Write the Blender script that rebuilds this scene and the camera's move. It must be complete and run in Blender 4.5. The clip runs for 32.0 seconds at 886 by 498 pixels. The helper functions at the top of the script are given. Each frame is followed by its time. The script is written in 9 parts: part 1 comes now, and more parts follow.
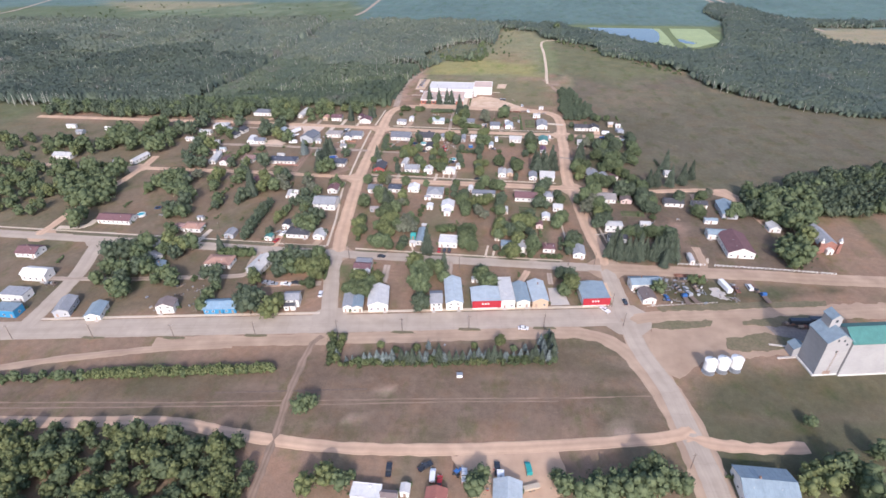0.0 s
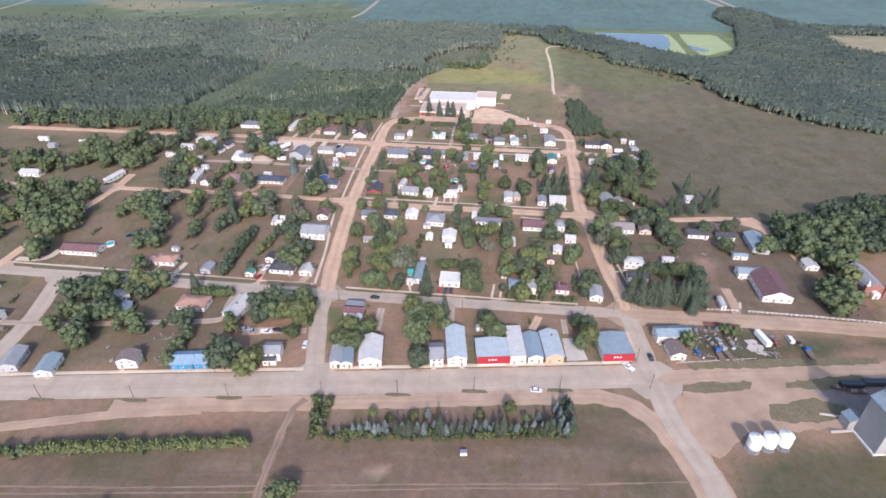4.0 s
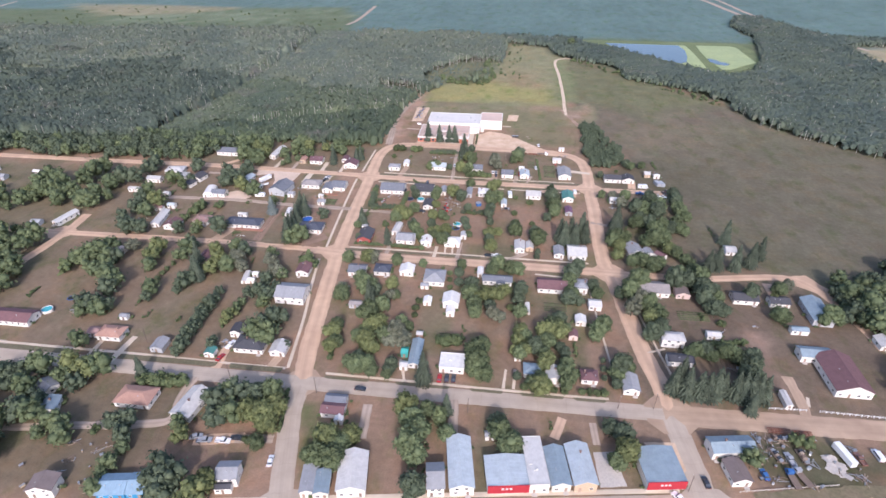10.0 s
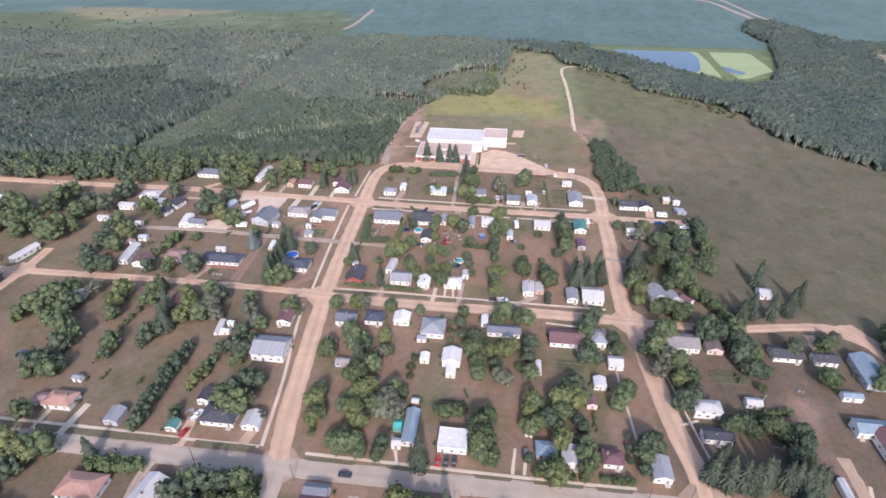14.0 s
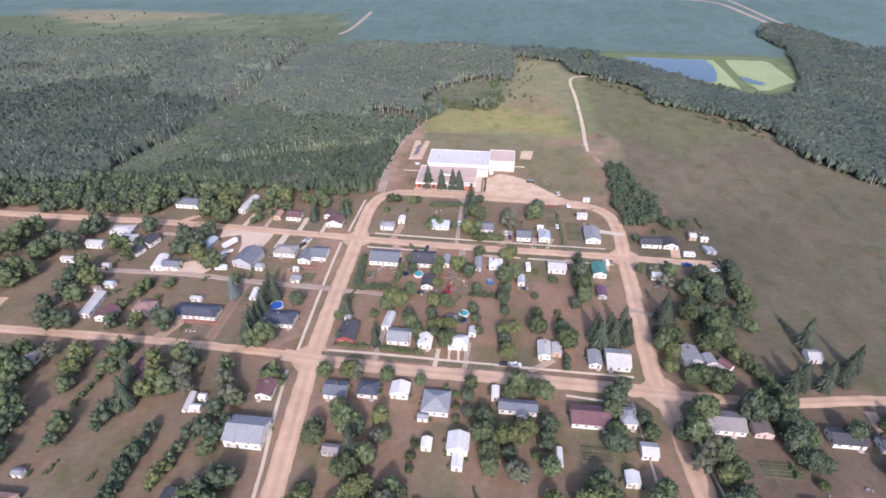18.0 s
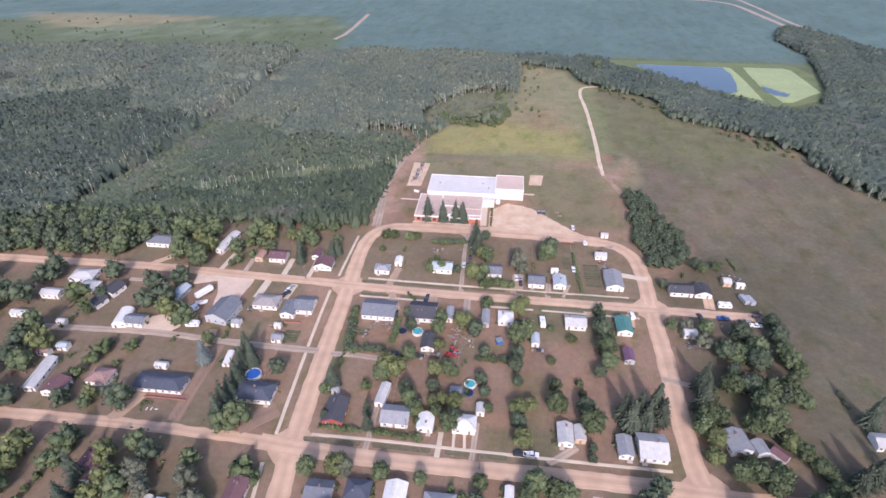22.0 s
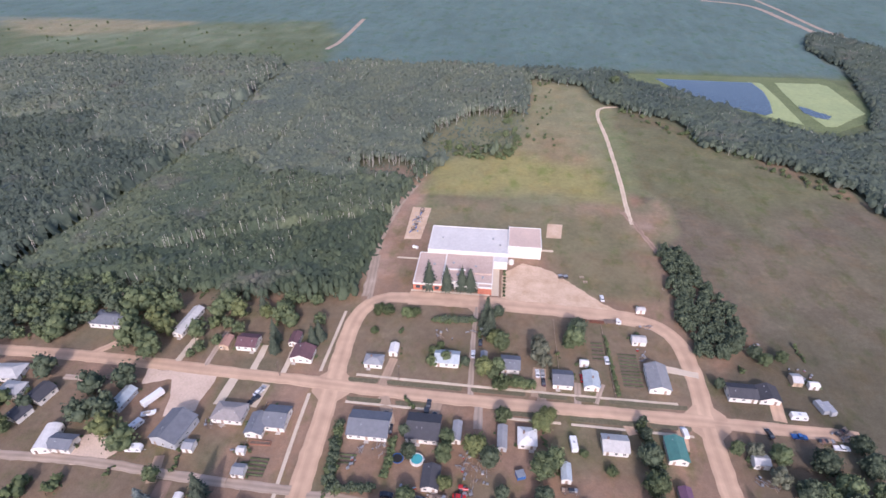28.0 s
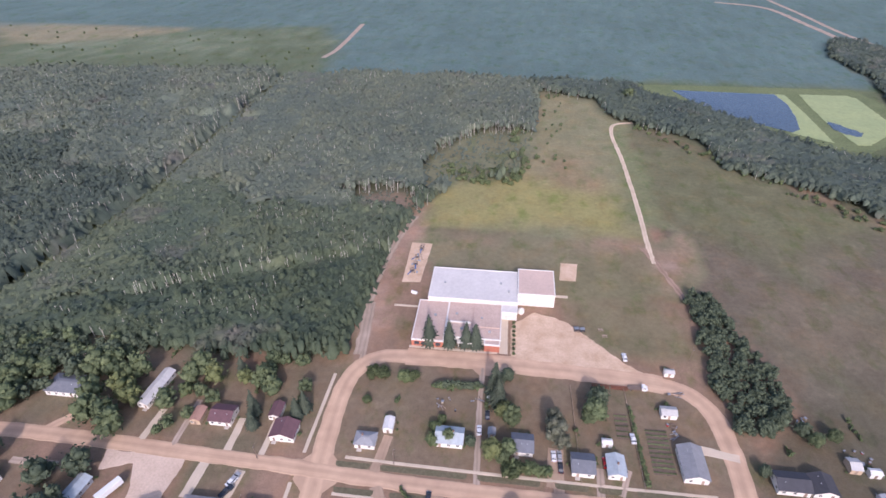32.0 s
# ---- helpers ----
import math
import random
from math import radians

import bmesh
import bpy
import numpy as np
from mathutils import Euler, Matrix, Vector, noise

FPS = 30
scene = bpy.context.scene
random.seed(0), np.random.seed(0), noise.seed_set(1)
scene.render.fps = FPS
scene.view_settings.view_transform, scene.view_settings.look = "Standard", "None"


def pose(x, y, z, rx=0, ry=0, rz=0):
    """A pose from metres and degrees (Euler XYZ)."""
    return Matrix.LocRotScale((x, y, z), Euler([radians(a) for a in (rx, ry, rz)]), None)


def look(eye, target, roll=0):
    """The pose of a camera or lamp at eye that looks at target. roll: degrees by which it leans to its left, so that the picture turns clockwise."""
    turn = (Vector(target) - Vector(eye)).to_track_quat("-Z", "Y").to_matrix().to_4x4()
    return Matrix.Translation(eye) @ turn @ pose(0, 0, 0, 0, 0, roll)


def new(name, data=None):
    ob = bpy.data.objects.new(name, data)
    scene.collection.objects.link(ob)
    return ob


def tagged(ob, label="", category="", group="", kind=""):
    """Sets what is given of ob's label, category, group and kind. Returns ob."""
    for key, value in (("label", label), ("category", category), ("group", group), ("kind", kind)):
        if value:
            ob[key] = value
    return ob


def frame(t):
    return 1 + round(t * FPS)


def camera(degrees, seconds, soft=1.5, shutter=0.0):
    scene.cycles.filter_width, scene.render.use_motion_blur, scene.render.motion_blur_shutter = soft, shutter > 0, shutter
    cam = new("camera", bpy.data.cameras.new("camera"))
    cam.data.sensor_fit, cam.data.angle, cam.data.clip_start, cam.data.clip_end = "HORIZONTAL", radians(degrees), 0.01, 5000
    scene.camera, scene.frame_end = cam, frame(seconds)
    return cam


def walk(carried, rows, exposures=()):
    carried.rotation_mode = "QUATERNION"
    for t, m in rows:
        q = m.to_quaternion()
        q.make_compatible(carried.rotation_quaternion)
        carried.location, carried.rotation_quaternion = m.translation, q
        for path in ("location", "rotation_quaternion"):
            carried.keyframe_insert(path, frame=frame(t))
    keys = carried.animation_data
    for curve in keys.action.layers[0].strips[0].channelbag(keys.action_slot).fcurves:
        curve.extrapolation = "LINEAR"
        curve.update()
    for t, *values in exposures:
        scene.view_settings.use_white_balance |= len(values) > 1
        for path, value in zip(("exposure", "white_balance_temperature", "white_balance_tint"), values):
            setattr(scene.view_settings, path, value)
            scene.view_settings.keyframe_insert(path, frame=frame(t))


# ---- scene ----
cam = camera(76.9, 32.0, 1.6)
PATH = [
    (0, (0.943, 0.908, 169.053), (0.747, 2.581, 167.974), -0.5),
    (0.5, (0.31, 4.878, 168.992), (0.116, 6.55, 167.912), -0.5),
    (1, (-0.163, 9.42, 168.877), (-0.357, 11.093, 167.797), -0.4),
    (1.5, (-0.714, 14.136, 168.798), (-0.908, 15.808, 167.718), -0.4),
    (2, (-1.464, 18.88, 168.861), (-1.657, 20.551, 167.78), -0.4),
    (2.5, (-2.265, 23.542, 168.818), (-2.457, 25.213, 167.736), -0.3),
    (3, (-3.151, 28.745, 168.798), (-3.343, 30.416, 167.716), -0.2),
    (3.5, (-4.134, 33.995, 168.814), (-4.324, 35.666, 167.731), -0.1),
    (5.5, (-7.105, 54.203, 168.667), (-7.292, 55.874, 167.583), 0.2),
    (6, (-7.805, 59.118, 168.526), (-7.991, 60.789, 167.442), 0.2),
    (6.5, (-8.37, 63.896, 168.419), (-8.557, 65.567, 167.336), 0.1),
    (7, (-9.136, 68.642, 168.436), (-9.322, 70.314, 167.354), 0.2),
    (7.5, (-9.796, 73.48, 168.544), (-9.981, 75.151, 167.462), 0.2),
    (8, (-10.35, 78.721, 168.737), (-10.535, 80.392, 167.654), 0.2),
    (8.5, (-10.813, 83.895, 168.817), (-10.998, 85.567, 167.734), 0.2),
    (9, (-11.372, 88.743, 168.856), (-11.557, 90.414, 167.773), 0.2),
    (9.5, (-12.032, 93.489, 168.915), (-12.216, 95.16, 167.831), 0.3),
    (10, (-12.571, 98.422, 168.95), (-12.756, 100.093, 167.866), 0.3),
    (10.5, (-12.936, 103.285, 168.932), (-13.121, 104.956, 167.849), 0.3),
    (11, (-13.339, 107.94, 168.896), (-13.524, 109.611, 167.814), 0.2),
    (11.5, (-13.907, 112.835, 168.799), (-14.092, 114.506, 167.716), 0.2),
    (12, (-14.484, 117.816, 168.685), (-14.67, 119.486, 167.602), 0.3),
    (12.5, (-15.043, 123.042, 168.73), (-15.229, 124.712, 167.646), 0.3),
    (13, (-15.76, 127.956, 168.913), (-15.946, 129.626, 167.828), 0.4),
    (13.5, (-16.151, 132.75, 169.112), (-16.337, 134.419, 168.027), 0.3),
    (14, (-16.499, 137.665, 169.314), (-16.686, 139.333, 168.227), 0.3),
    (14.5, (-17.092, 142.68, 169.543), (-17.279, 144.349, 168.456), 0.4),
    (16.5, (-20.79, 163.691, 171.754), (-20.976, 165.356, 170.662), 0.4),
    (17, (-21.753, 169.179, 172.022), (-21.938, 170.843, 170.928), 0.4),
    (17.5, (-22.607, 174.868, 172.246), (-22.791, 176.531, 171.15), 0.4),
    (18, (-23.255, 180.418, 172.403), (-23.44, 182.079, 171.305), 0.3),
    (18.5, (-23.942, 185.887, 172.607), (-24.127, 187.547, 171.507), 0.3),
    (19, (-24.739, 191.222, 172.824), (-24.923, 192.88, 171.722), 0.3),
    (19.5, (-25.696, 196.828, 173.098), (-25.88, 198.486, 171.995), 0.3),
    (20, (-26.517, 202.597, 173.372), (-26.701, 204.253, 172.267), 0.3),
    (20.5, (-27.323, 208.357, 173.703), (-27.507, 210.013, 172.597), 0.3),
    (21, (-28.037, 213.845, 173.912), (-28.22, 215.5, 172.805), 0.2),
    (21.5, (-28.707, 219.548, 174.141), (-28.891, 221.203, 173.032), 0.2),
    (22, (-29.534, 225.469, 174.409), (-29.718, 227.122, 173.298), 0.2),
    (22.5, (-30.406, 231.364, 174.655), (-30.591, 233.016, 173.543), 0.2),
    (23, (-31.264, 237.017, 174.898), (-31.448, 238.668, 173.785), 0.2),
    (23.5, (-32.013, 242.342, 175.071), (-32.196, 243.992, 173.956), 0.2),
    (24, (-32.759, 247.841, 175.286), (-32.942, 249.492, 174.171), 0.1),
    (24.5, (-33.56, 253.559, 175.52), (-33.743, 255.208, 174.403), 0.2),
    (25, (-34.364, 259.289, 175.76), (-34.548, 260.938, 174.643), 0.2),
    (25.5, (-35.173, 265.034, 176.073), (-35.357, 266.681, 174.954), 0.2),
    (27.5, (-38.54, 287.226, 178.318), (-38.722, 288.866, 177.187), 0.1),
    (28, (-39.169, 292.607, 178.627), (-39.351, 294.246, 177.495), 0.1),
    (28.5, (-39.703, 297.782, 178.942), (-39.886, 299.418, 177.807), 0.1),
    (29, (-40.026, 302.973, 179.374), (-40.211, 304.609, 178.238), 0.1),
    (29.5, (-40.434, 308.255, 179.855), (-40.62, 309.889, 178.717), -0.1),
    (30, (-40.961, 313.567, 180.299), (-41.148, 315.2, 179.159), -0.0),
    (30.5, (-41.54, 318.901, 180.663), (-41.728, 320.533, 179.523), 0.0),
    (31, (-42.095, 323.824, 180.954), (-42.284, 325.456, 179.813), -0.1),
    (31.5, (-42.528, 328.374, 181.135), (-42.72, 330.005, 179.993), -0.1),
    (32, (-42.979, 332.656, 181.255), (-43.172, 334.286, 180.113), -0.2),
]
walk(cam, [(t, look(eye, target, roll)) for t, eye, target, roll in PATH], [(0, 0.6, 5700, 18), (12, 0.6, 5700, 21), (20, 0.59, 5700, 24), (32, 0.37, 5720, 27)])

# ---------------------------------------------------------------- light
world = bpy.data.worlds.new("hazy_summer_sky")
scene.world = world
world.use_nodes = True
wn = world.node_tree
sky = wn.nodes.new("ShaderNodeTexSky")
sky.sky_type = "NISHITA"
sky.sun_disc = False
sky.sun_elevation = radians(33.5)
sky.sun_rotation = radians(171)
sky.air_density, sky.dust_density, sky.ozone_density = 1.2, 3.0, 1.0
wn.nodes["Background"].inputs["Strength"].default_value = 0.15
wn.links.new(sky.outputs[0], wn.nodes["Background"].inputs["Color"])
sun_data = bpy.data.lights.new("sun", "SUN")
sun_data.energy, sun_data.angle, sun_data.color = 2.25, radians(2.2), (1.0, 0.90, 0.79)
sun = new("sun", sun_data)
sun.matrix_world = look((48, -300, 201), (0, 0, 0))

# ---------------------------------------------------------------- materials
MATS = {}


def ramp_mix(nt, fac, a, b):
    m = nt.nodes.new("ShaderNodeMix")
    m.data_type = "RGBA"
    nt.links.new(fac, m.inputs[0])
    for sock, v in ((m.inputs[6], a), (m.inputs[7], b)):
        if isinstance(v, (tuple, list)):
            sock.default_value = (*v[:3], 1)
        else:
            nt.links.new(v, sock)
    return m.outputs[2]


def noise_fac(nt, coord, scale, detail=3.0, lo=0.3, hi=0.7, rough=0.55, stretch=None):
    vec = coord
    if stretch:
        mp = nt.nodes.new("ShaderNodeMapping")
        mp.inputs["Scale"].default_value = stretch
        nt.links.new(coord, mp.inputs["Vector"])
        vec = mp.outputs[0]
    n = nt.nodes.new("ShaderNodeTexNoise")
    n.inputs["Scale"].default_value, n.inputs["Detail"].default_value, n.inputs["Roughness"].default_value = scale, detail, rough
    nt.links.new(vec, n.inputs["Vector"])
    r = nt.nodes.new("ShaderNodeMapRange")
    r.inputs[1].default_value, r.inputs[2].default_value = lo, hi
    nt.links.new(n.outputs["Fac"], r.inputs[0])
    return r.outputs[0]


def scaled(nt, col, fac, lo, hi):
    """col times a factor between lo and hi."""
    r = nt.nodes.new("ShaderNodeMapRange")
    r.inputs[3].default_value, r.inputs[4].default_value = lo, hi
    nt.links.new(fac, r.inputs[0])
    v = nt.nodes.new("ShaderNodeVectorMath")
    v.operation = "SCALE"
    nt.links.new(col, v.inputs[0])
    nt.links.new(r.outputs[0], v.inputs["Scale"])
    return v.outputs[0]


def mat(name, c1, c2=None, rough=0.8, metal=0.0, big=0.3, fine=3.0, bump=0.15, vary=0.0, amount=0.25, stretch=None, spec=0.3):
    """Surface with two scales of variation: patches of c2 in c1, and fine grain with relief."""
    if name in MATS:
        return MATS[name]
    m = bpy.data.materials.new(name)
    m.use_nodes = True
    nt = m.node_tree
    b = nt.nodes["Principled BSDF"]
    tc = nt.nodes.new("ShaderNodeTexCoord").outputs["Object"]
    c2 = c2 or tuple(v * 0.8 for v in c1)
    col = ramp_mix(nt, noise_fac(nt, tc, big), c1, c2)
    grain = noise_fac(nt, tc, fine, 4.0, 0.25, 0.75, 0.6, stretch)
    col = scaled(nt, col, grain, 1 - amount, 1 + amount)
    if vary:
        info = nt.nodes.new("ShaderNodeObjectInfo")
        col = scaled(nt, col, info.outputs["Random"], 1 - vary, 1 + vary)
    nt.links.new(col, b.inputs["Base Color"])
    b.inputs["Roughness"].default_value, b.inputs["Metallic"].default_value = rough, metal
    b.inputs["Specular IOR Level"].default_value = spec
    if bump:
        bp = nt.nodes.new("ShaderNodeBump")
        bp.inputs["Strength"].default_value, bp.inputs["Distance"].default_value = bump, 0.1
        nt.links.new(grain, bp.inputs["Height"])
        nt.links.new(bp.outputs[0], b.inputs["Normal"])
    MATS[name] = m
    return m


def leaf_mat(name, c1, c2, vary=0.3):
    """Foliage: two leaf tones by clump, each tree a little different, light coming through."""
    m = bpy.data.materials.new(name)
    m.use_nodes = True
    nt = m.node_tree
    b = nt.nodes["Principled BSDF"]
    geo = nt.nodes.new("ShaderNodeNewGeometry").outputs["Random Per Island"]
    tc = nt.nodes.new("ShaderNodeTexCoord").outputs["Object"]
    col = ramp_mix(nt, geo, c1, c2)
    col = scaled(nt, col, noise_fac(nt, tc, 2.5), 0.75, 1.25)
    info = nt.nodes.new("ShaderNodeObjectInfo")
    col = scaled(nt, col, info.outputs["Random"], 1 - vary, 1 + vary)
    nt.links.new(col, b.inputs["Base Color"])
    b.inputs["Roughness"].default_value = 0.75
    b.inputs["Specular IOR Level"].default_value = 0.15
    MATS[name] = m
    return m


LEAF = {
    "d": leaf_mat("leaves_green", (0.118, 0.144, 0.072), (0.076, 0.10, 0.052)),
    "o": leaf_mat("leaves_yellow_green", (0.15, 0.166, 0.07), (0.10, 0.12, 0.052), 0.22),
    "c": leaf_mat("spruce_needles", (0.080, 0.098, 0.068), (0.054, 0.070, 0.050), 0.2),
    "s": leaf_mat("silver_leaves", (0.155, 0.162, 0.115), (0.105, 0.115, 0.08)),
    "b": leaf_mat("shrub_leaves", (0.105, 0.128, 0.058), (0.07, 0.092, 0.044)),
    "k": leaf_mat("dark_leaves", (0.090, 0.112, 0.070), (0.062, 0.082, 0.053), 0.15),
    "p": leaf_mat("poplar_leaves", (0.115, 0.14, 0.066), (0.078, 0.10, 0.05)),
    "u": leaf_mat("blue_spruce_needles", (0.17, 0.20, 0.19), (0.11, 0.135, 0.13), 0.2),
}
BARK = mat("bark", (0.16, 0.12, 0.09), rough=0.95, big=1.5, fine=9, bump=0.5)
PALE_BARK = mat("aspen_bark", (0.56, 0.54, 0.48), (0.42, 0.40, 0.35), rough=0.9, big=0.8, fine=4)
# crowns of the far woods: colour patches change over tens of metres, tone by tree
def forest_mat(name, c1, c2, c3):
    m = bpy.data.materials.new(name)
    m.use_nodes = True
    nt = m.node_tree
    b = nt.nodes["Principled BSDF"]
    tc = nt.nodes.new("ShaderNodeTexCoord").outputs["Object"]
    geo = nt.nodes.new("ShaderNodeNewGeometry").outputs["Random Per Island"]
    # stands of one age run in bands along the cut lines
    col = ramp_mix(nt, noise_fac(nt, tc, 0.016, 3.0, 0.42, 0.58, 0.5, (1.0, 0.45, 1.0)), c1, c2)
    col = ramp_mix(nt, noise_fac(nt, tc, 0.05, 3.0, 0.5, 0.72), col, c3)
    col = ramp_mix(nt, noise_fac(nt, tc, 0.031, 3.0, 0.6, 0.75), col, (0.15, 0.145, 0.115))
    col = scaled(nt, col, geo, 0.9, 1.1)
    col = scaled(nt, col, noise_fac(nt, tc, 0.3), 0.86, 1.14)
    speck = noise_fac(nt, tc, 1.1, 4.0, 0.3, 0.7, 0.75)
    col = scaled(nt, col, speck, 0.86, 1.14)
    leafy = nt.nodes.new("ShaderNodeBump")
    leafy.inputs["Strength"].default_value, leafy.inputs["Distance"].default_value = 0.2, 0.3
    nt.links.new(speck, leafy.inputs["Height"])
    # waxy leaves give back the sky at a low angle, tinted blue for haze
    b.inputs["Sheen Weight"].default_value, b.inputs["Sheen Roughness"].default_value = 0.035, 0.5
    b.inputs["Sheen Tint"].default_value = (0.78, 0.88, 1.0, 1)
    nt.links.new(leafy.outputs[0], b.inputs["Normal"])
    nt.links.new(col, b.inputs["Base Color"])
    b.inputs["Roughness"].default_value = 0.8
    b.inputs["Specular IOR Level"].default_value = 0.15
    return m


FOREST = forest_mat("aspen_wood_leaves", (0.088, 0.114, 0.074), (0.11, 0.134, 0.082), (0.128, 0.148, 0.084))
FRONT_FOREST = forest_mat("front_wood_leaves", (0.062, 0.086, 0.057), (0.08, 0.104, 0.063), (0.096, 0.118, 0.064))
# distance haze is put into this leaf colour: paler and greyer than FOREST
HAZED_FOREST = forest_mat("hazed_aspen_leaves", (0.110, 0.134, 0.100), (0.132, 0.154, 0.108), (0.148, 0.164, 0.108))
OLD_FOREST = forest_mat("old_aspen_leaves", (0.068, 0.09, 0.07), (0.086, 0.108, 0.078), (0.097, 0.117, 0.076))

ROOF = {}
for key, c in dict(brown=(0.20, 0.16, 0.15), blue=(0.25, 0.36, 0.46), dark=(0.075, 0.075, 0.085), grey=(0.30, 0.305, 0.32), pale=(0.53, 0.515, 0.495),
                   bluepale=(0.43, 0.48, 0.51), bluegrey=(0.245, 0.305, 0.345), orange=(0.42, 0.25, 0.19), red=(0.36, 0.15, 0.12), maroon=(0.18, 0.10, 0.105),
                   white=(0.72, 0.70, 0.67), navy=(0.09, 0.10, 0.13), brownpink=(0.33, 0.21, 0.185), greybrown=(0.31, 0.28, 0.27), teal=(0.07, 0.36, 0.33),
                   green=(0.085, 0.22, 0.195), slate=(0.175, 0.185, 0.21), darkred=(0.13, 0.07, 0.07), darkmaroon=(0.16, 0.09, 0.10), purple=(0.18, 0.10, 0.155)).items():
    metal = key in ("blue", "bluepale", "bluegrey", "teal", "green", "white", "pale")
    ROOF[key] = mat(key + "_roofing", c, tuple(v * 0.82 for v in c), rough=0.5 if metal else 0.9, big=0.5, fine=1.6 if metal else 5.0, bump=0.1 if metal else 0.3,
                    vary=0.08, amount=0.12, stretch=(4.0, 0.4, 0.4) if metal else None)
WALL = {}
for key, c in dict(white=(0.76, 0.73, 0.68), cream=(0.62, 0.58, 0.50), bluewall=(0.045, 0.24, 0.44), red=(0.37, 0.03, 0.042), tan=(0.50, 0.38, 0.27), pale=(0.62, 0.62, 0.60),
                   pinkwall=(0.66, 0.52, 0.47), greywall=(0.42, 0.43, 0.45), tealwall=(0.07, 0.36, 0.33), brownwall=(0.34, 0.20, 0.14), redwall=(0.34, 0.08, 0.07)).items():
    WALL[key] = mat(key + "_siding", c, tuple(v * 0.9 for v in c), rough=0.7, big=0.8, fine=2.5, bump=0.12, vary=0.05, amount=0.08, stretch=(0.3, 0.3, 6.0))
ROOFWORDS = dict(brown="brown", blue="bright blue", dark="charcoal", grey="grey", pale="pale grey", bluepale="pale blue", bluegrey="blue-grey", orange="orange-brown",
                 red="brick-red", maroon="maroon", white="white", navy="dark slate-blue", brownpink="faded reddish", greybrown="taupe", teal="teal", green="green", slate="slate-grey",
                 darkred="dark red-black", darkmaroon="dark maroon", purple="purple")
WALLWORDS = dict(white="white", cream="cream", bluewall="blue", red="red-fronted", tan="tan", pale="pale", pinkwall="pinkish", greywall="grey", tealwall="teal", brownwall="brown", redwall="red")
TRIM = mat("white_trim", (0.78, 0.75, 0.70), rough=0.6, big=1, fine=6, amount=0.06)
GLASS = mat("window_glass", (0.035, 0.045, 0.06), (0.06, 0.07, 0.085), rough=0.08, big=0.7, fine=0.9, bump=0.0, spec=0.7)
DOORPAINT = mat("door_paint", (0.30, 0.22, 0.17), rough=0.6, vary=0.4)
BRICK = mat("chimney_brick", (0.27, 0.18, 0.15), (0.22, 0.15, 0.125), rough=0.9, big=2, fine=8)
RED_BRICK = mat("school_brick", (0.46, 0.17, 0.11), (0.38, 0.14, 0.09), rough=0.9, big=0.6, fine=5)
CONCRETE = mat("weathered_concrete", (0.52, 0.47, 0.42), (0.44, 0.40, 0.36), rough=0.9, big=0.15, fine=1.5, amount=0.15)
POLE = mat("weathered_pole_wood", (0.20, 0.15, 0.12), rough=0.9, big=1, fine=7)
RUBBER = mat("tyre_rubber", (0.025, 0.025, 0.025), rough=0.85)
CHROME = mat("wheel_metal", (0.55, 0.55, 0.56), rough=0.35, metal=0.9)
STEEL = mat("grey_steel", (0.45, 0.46, 0.47), rough=0.45, metal=0.6)
LUMBER = mat("weathered_lumber", (0.40, 0.30, 0.22), (0.30, 0.24, 0.19), rough=0.9, big=1, fine=5)
RUST = mat("rusty_iron", (0.26, 0.10, 0.06), (0.16, 0.07, 0.05), rough=0.9, big=0.8, fine=5)
SOIL = mat("garden_soil", (0.17, 0.125, 0.095), rough=0.95, big=0.4, fine=2)
SAND = mat("pale_sand", (0.65, 0.49, 0.355), (0.50, 0.345, 0.225), rough=0.95, big=0.16, fine=1.2, amount=0.12)
POOLWATER = mat("pool_water", (0.085, 0.40, 0.42), (0.065, 0.33, 0.37), rough=0.08, big=0.4, fine=0.8, bump=0.05, amount=0.08, spec=0.5)
BLUECOVER = mat("blue_pool_cover", (0.04, 0.13, 0.42), (0.03, 0.10, 0.36), rough=0.5, big=0.4, fine=1)


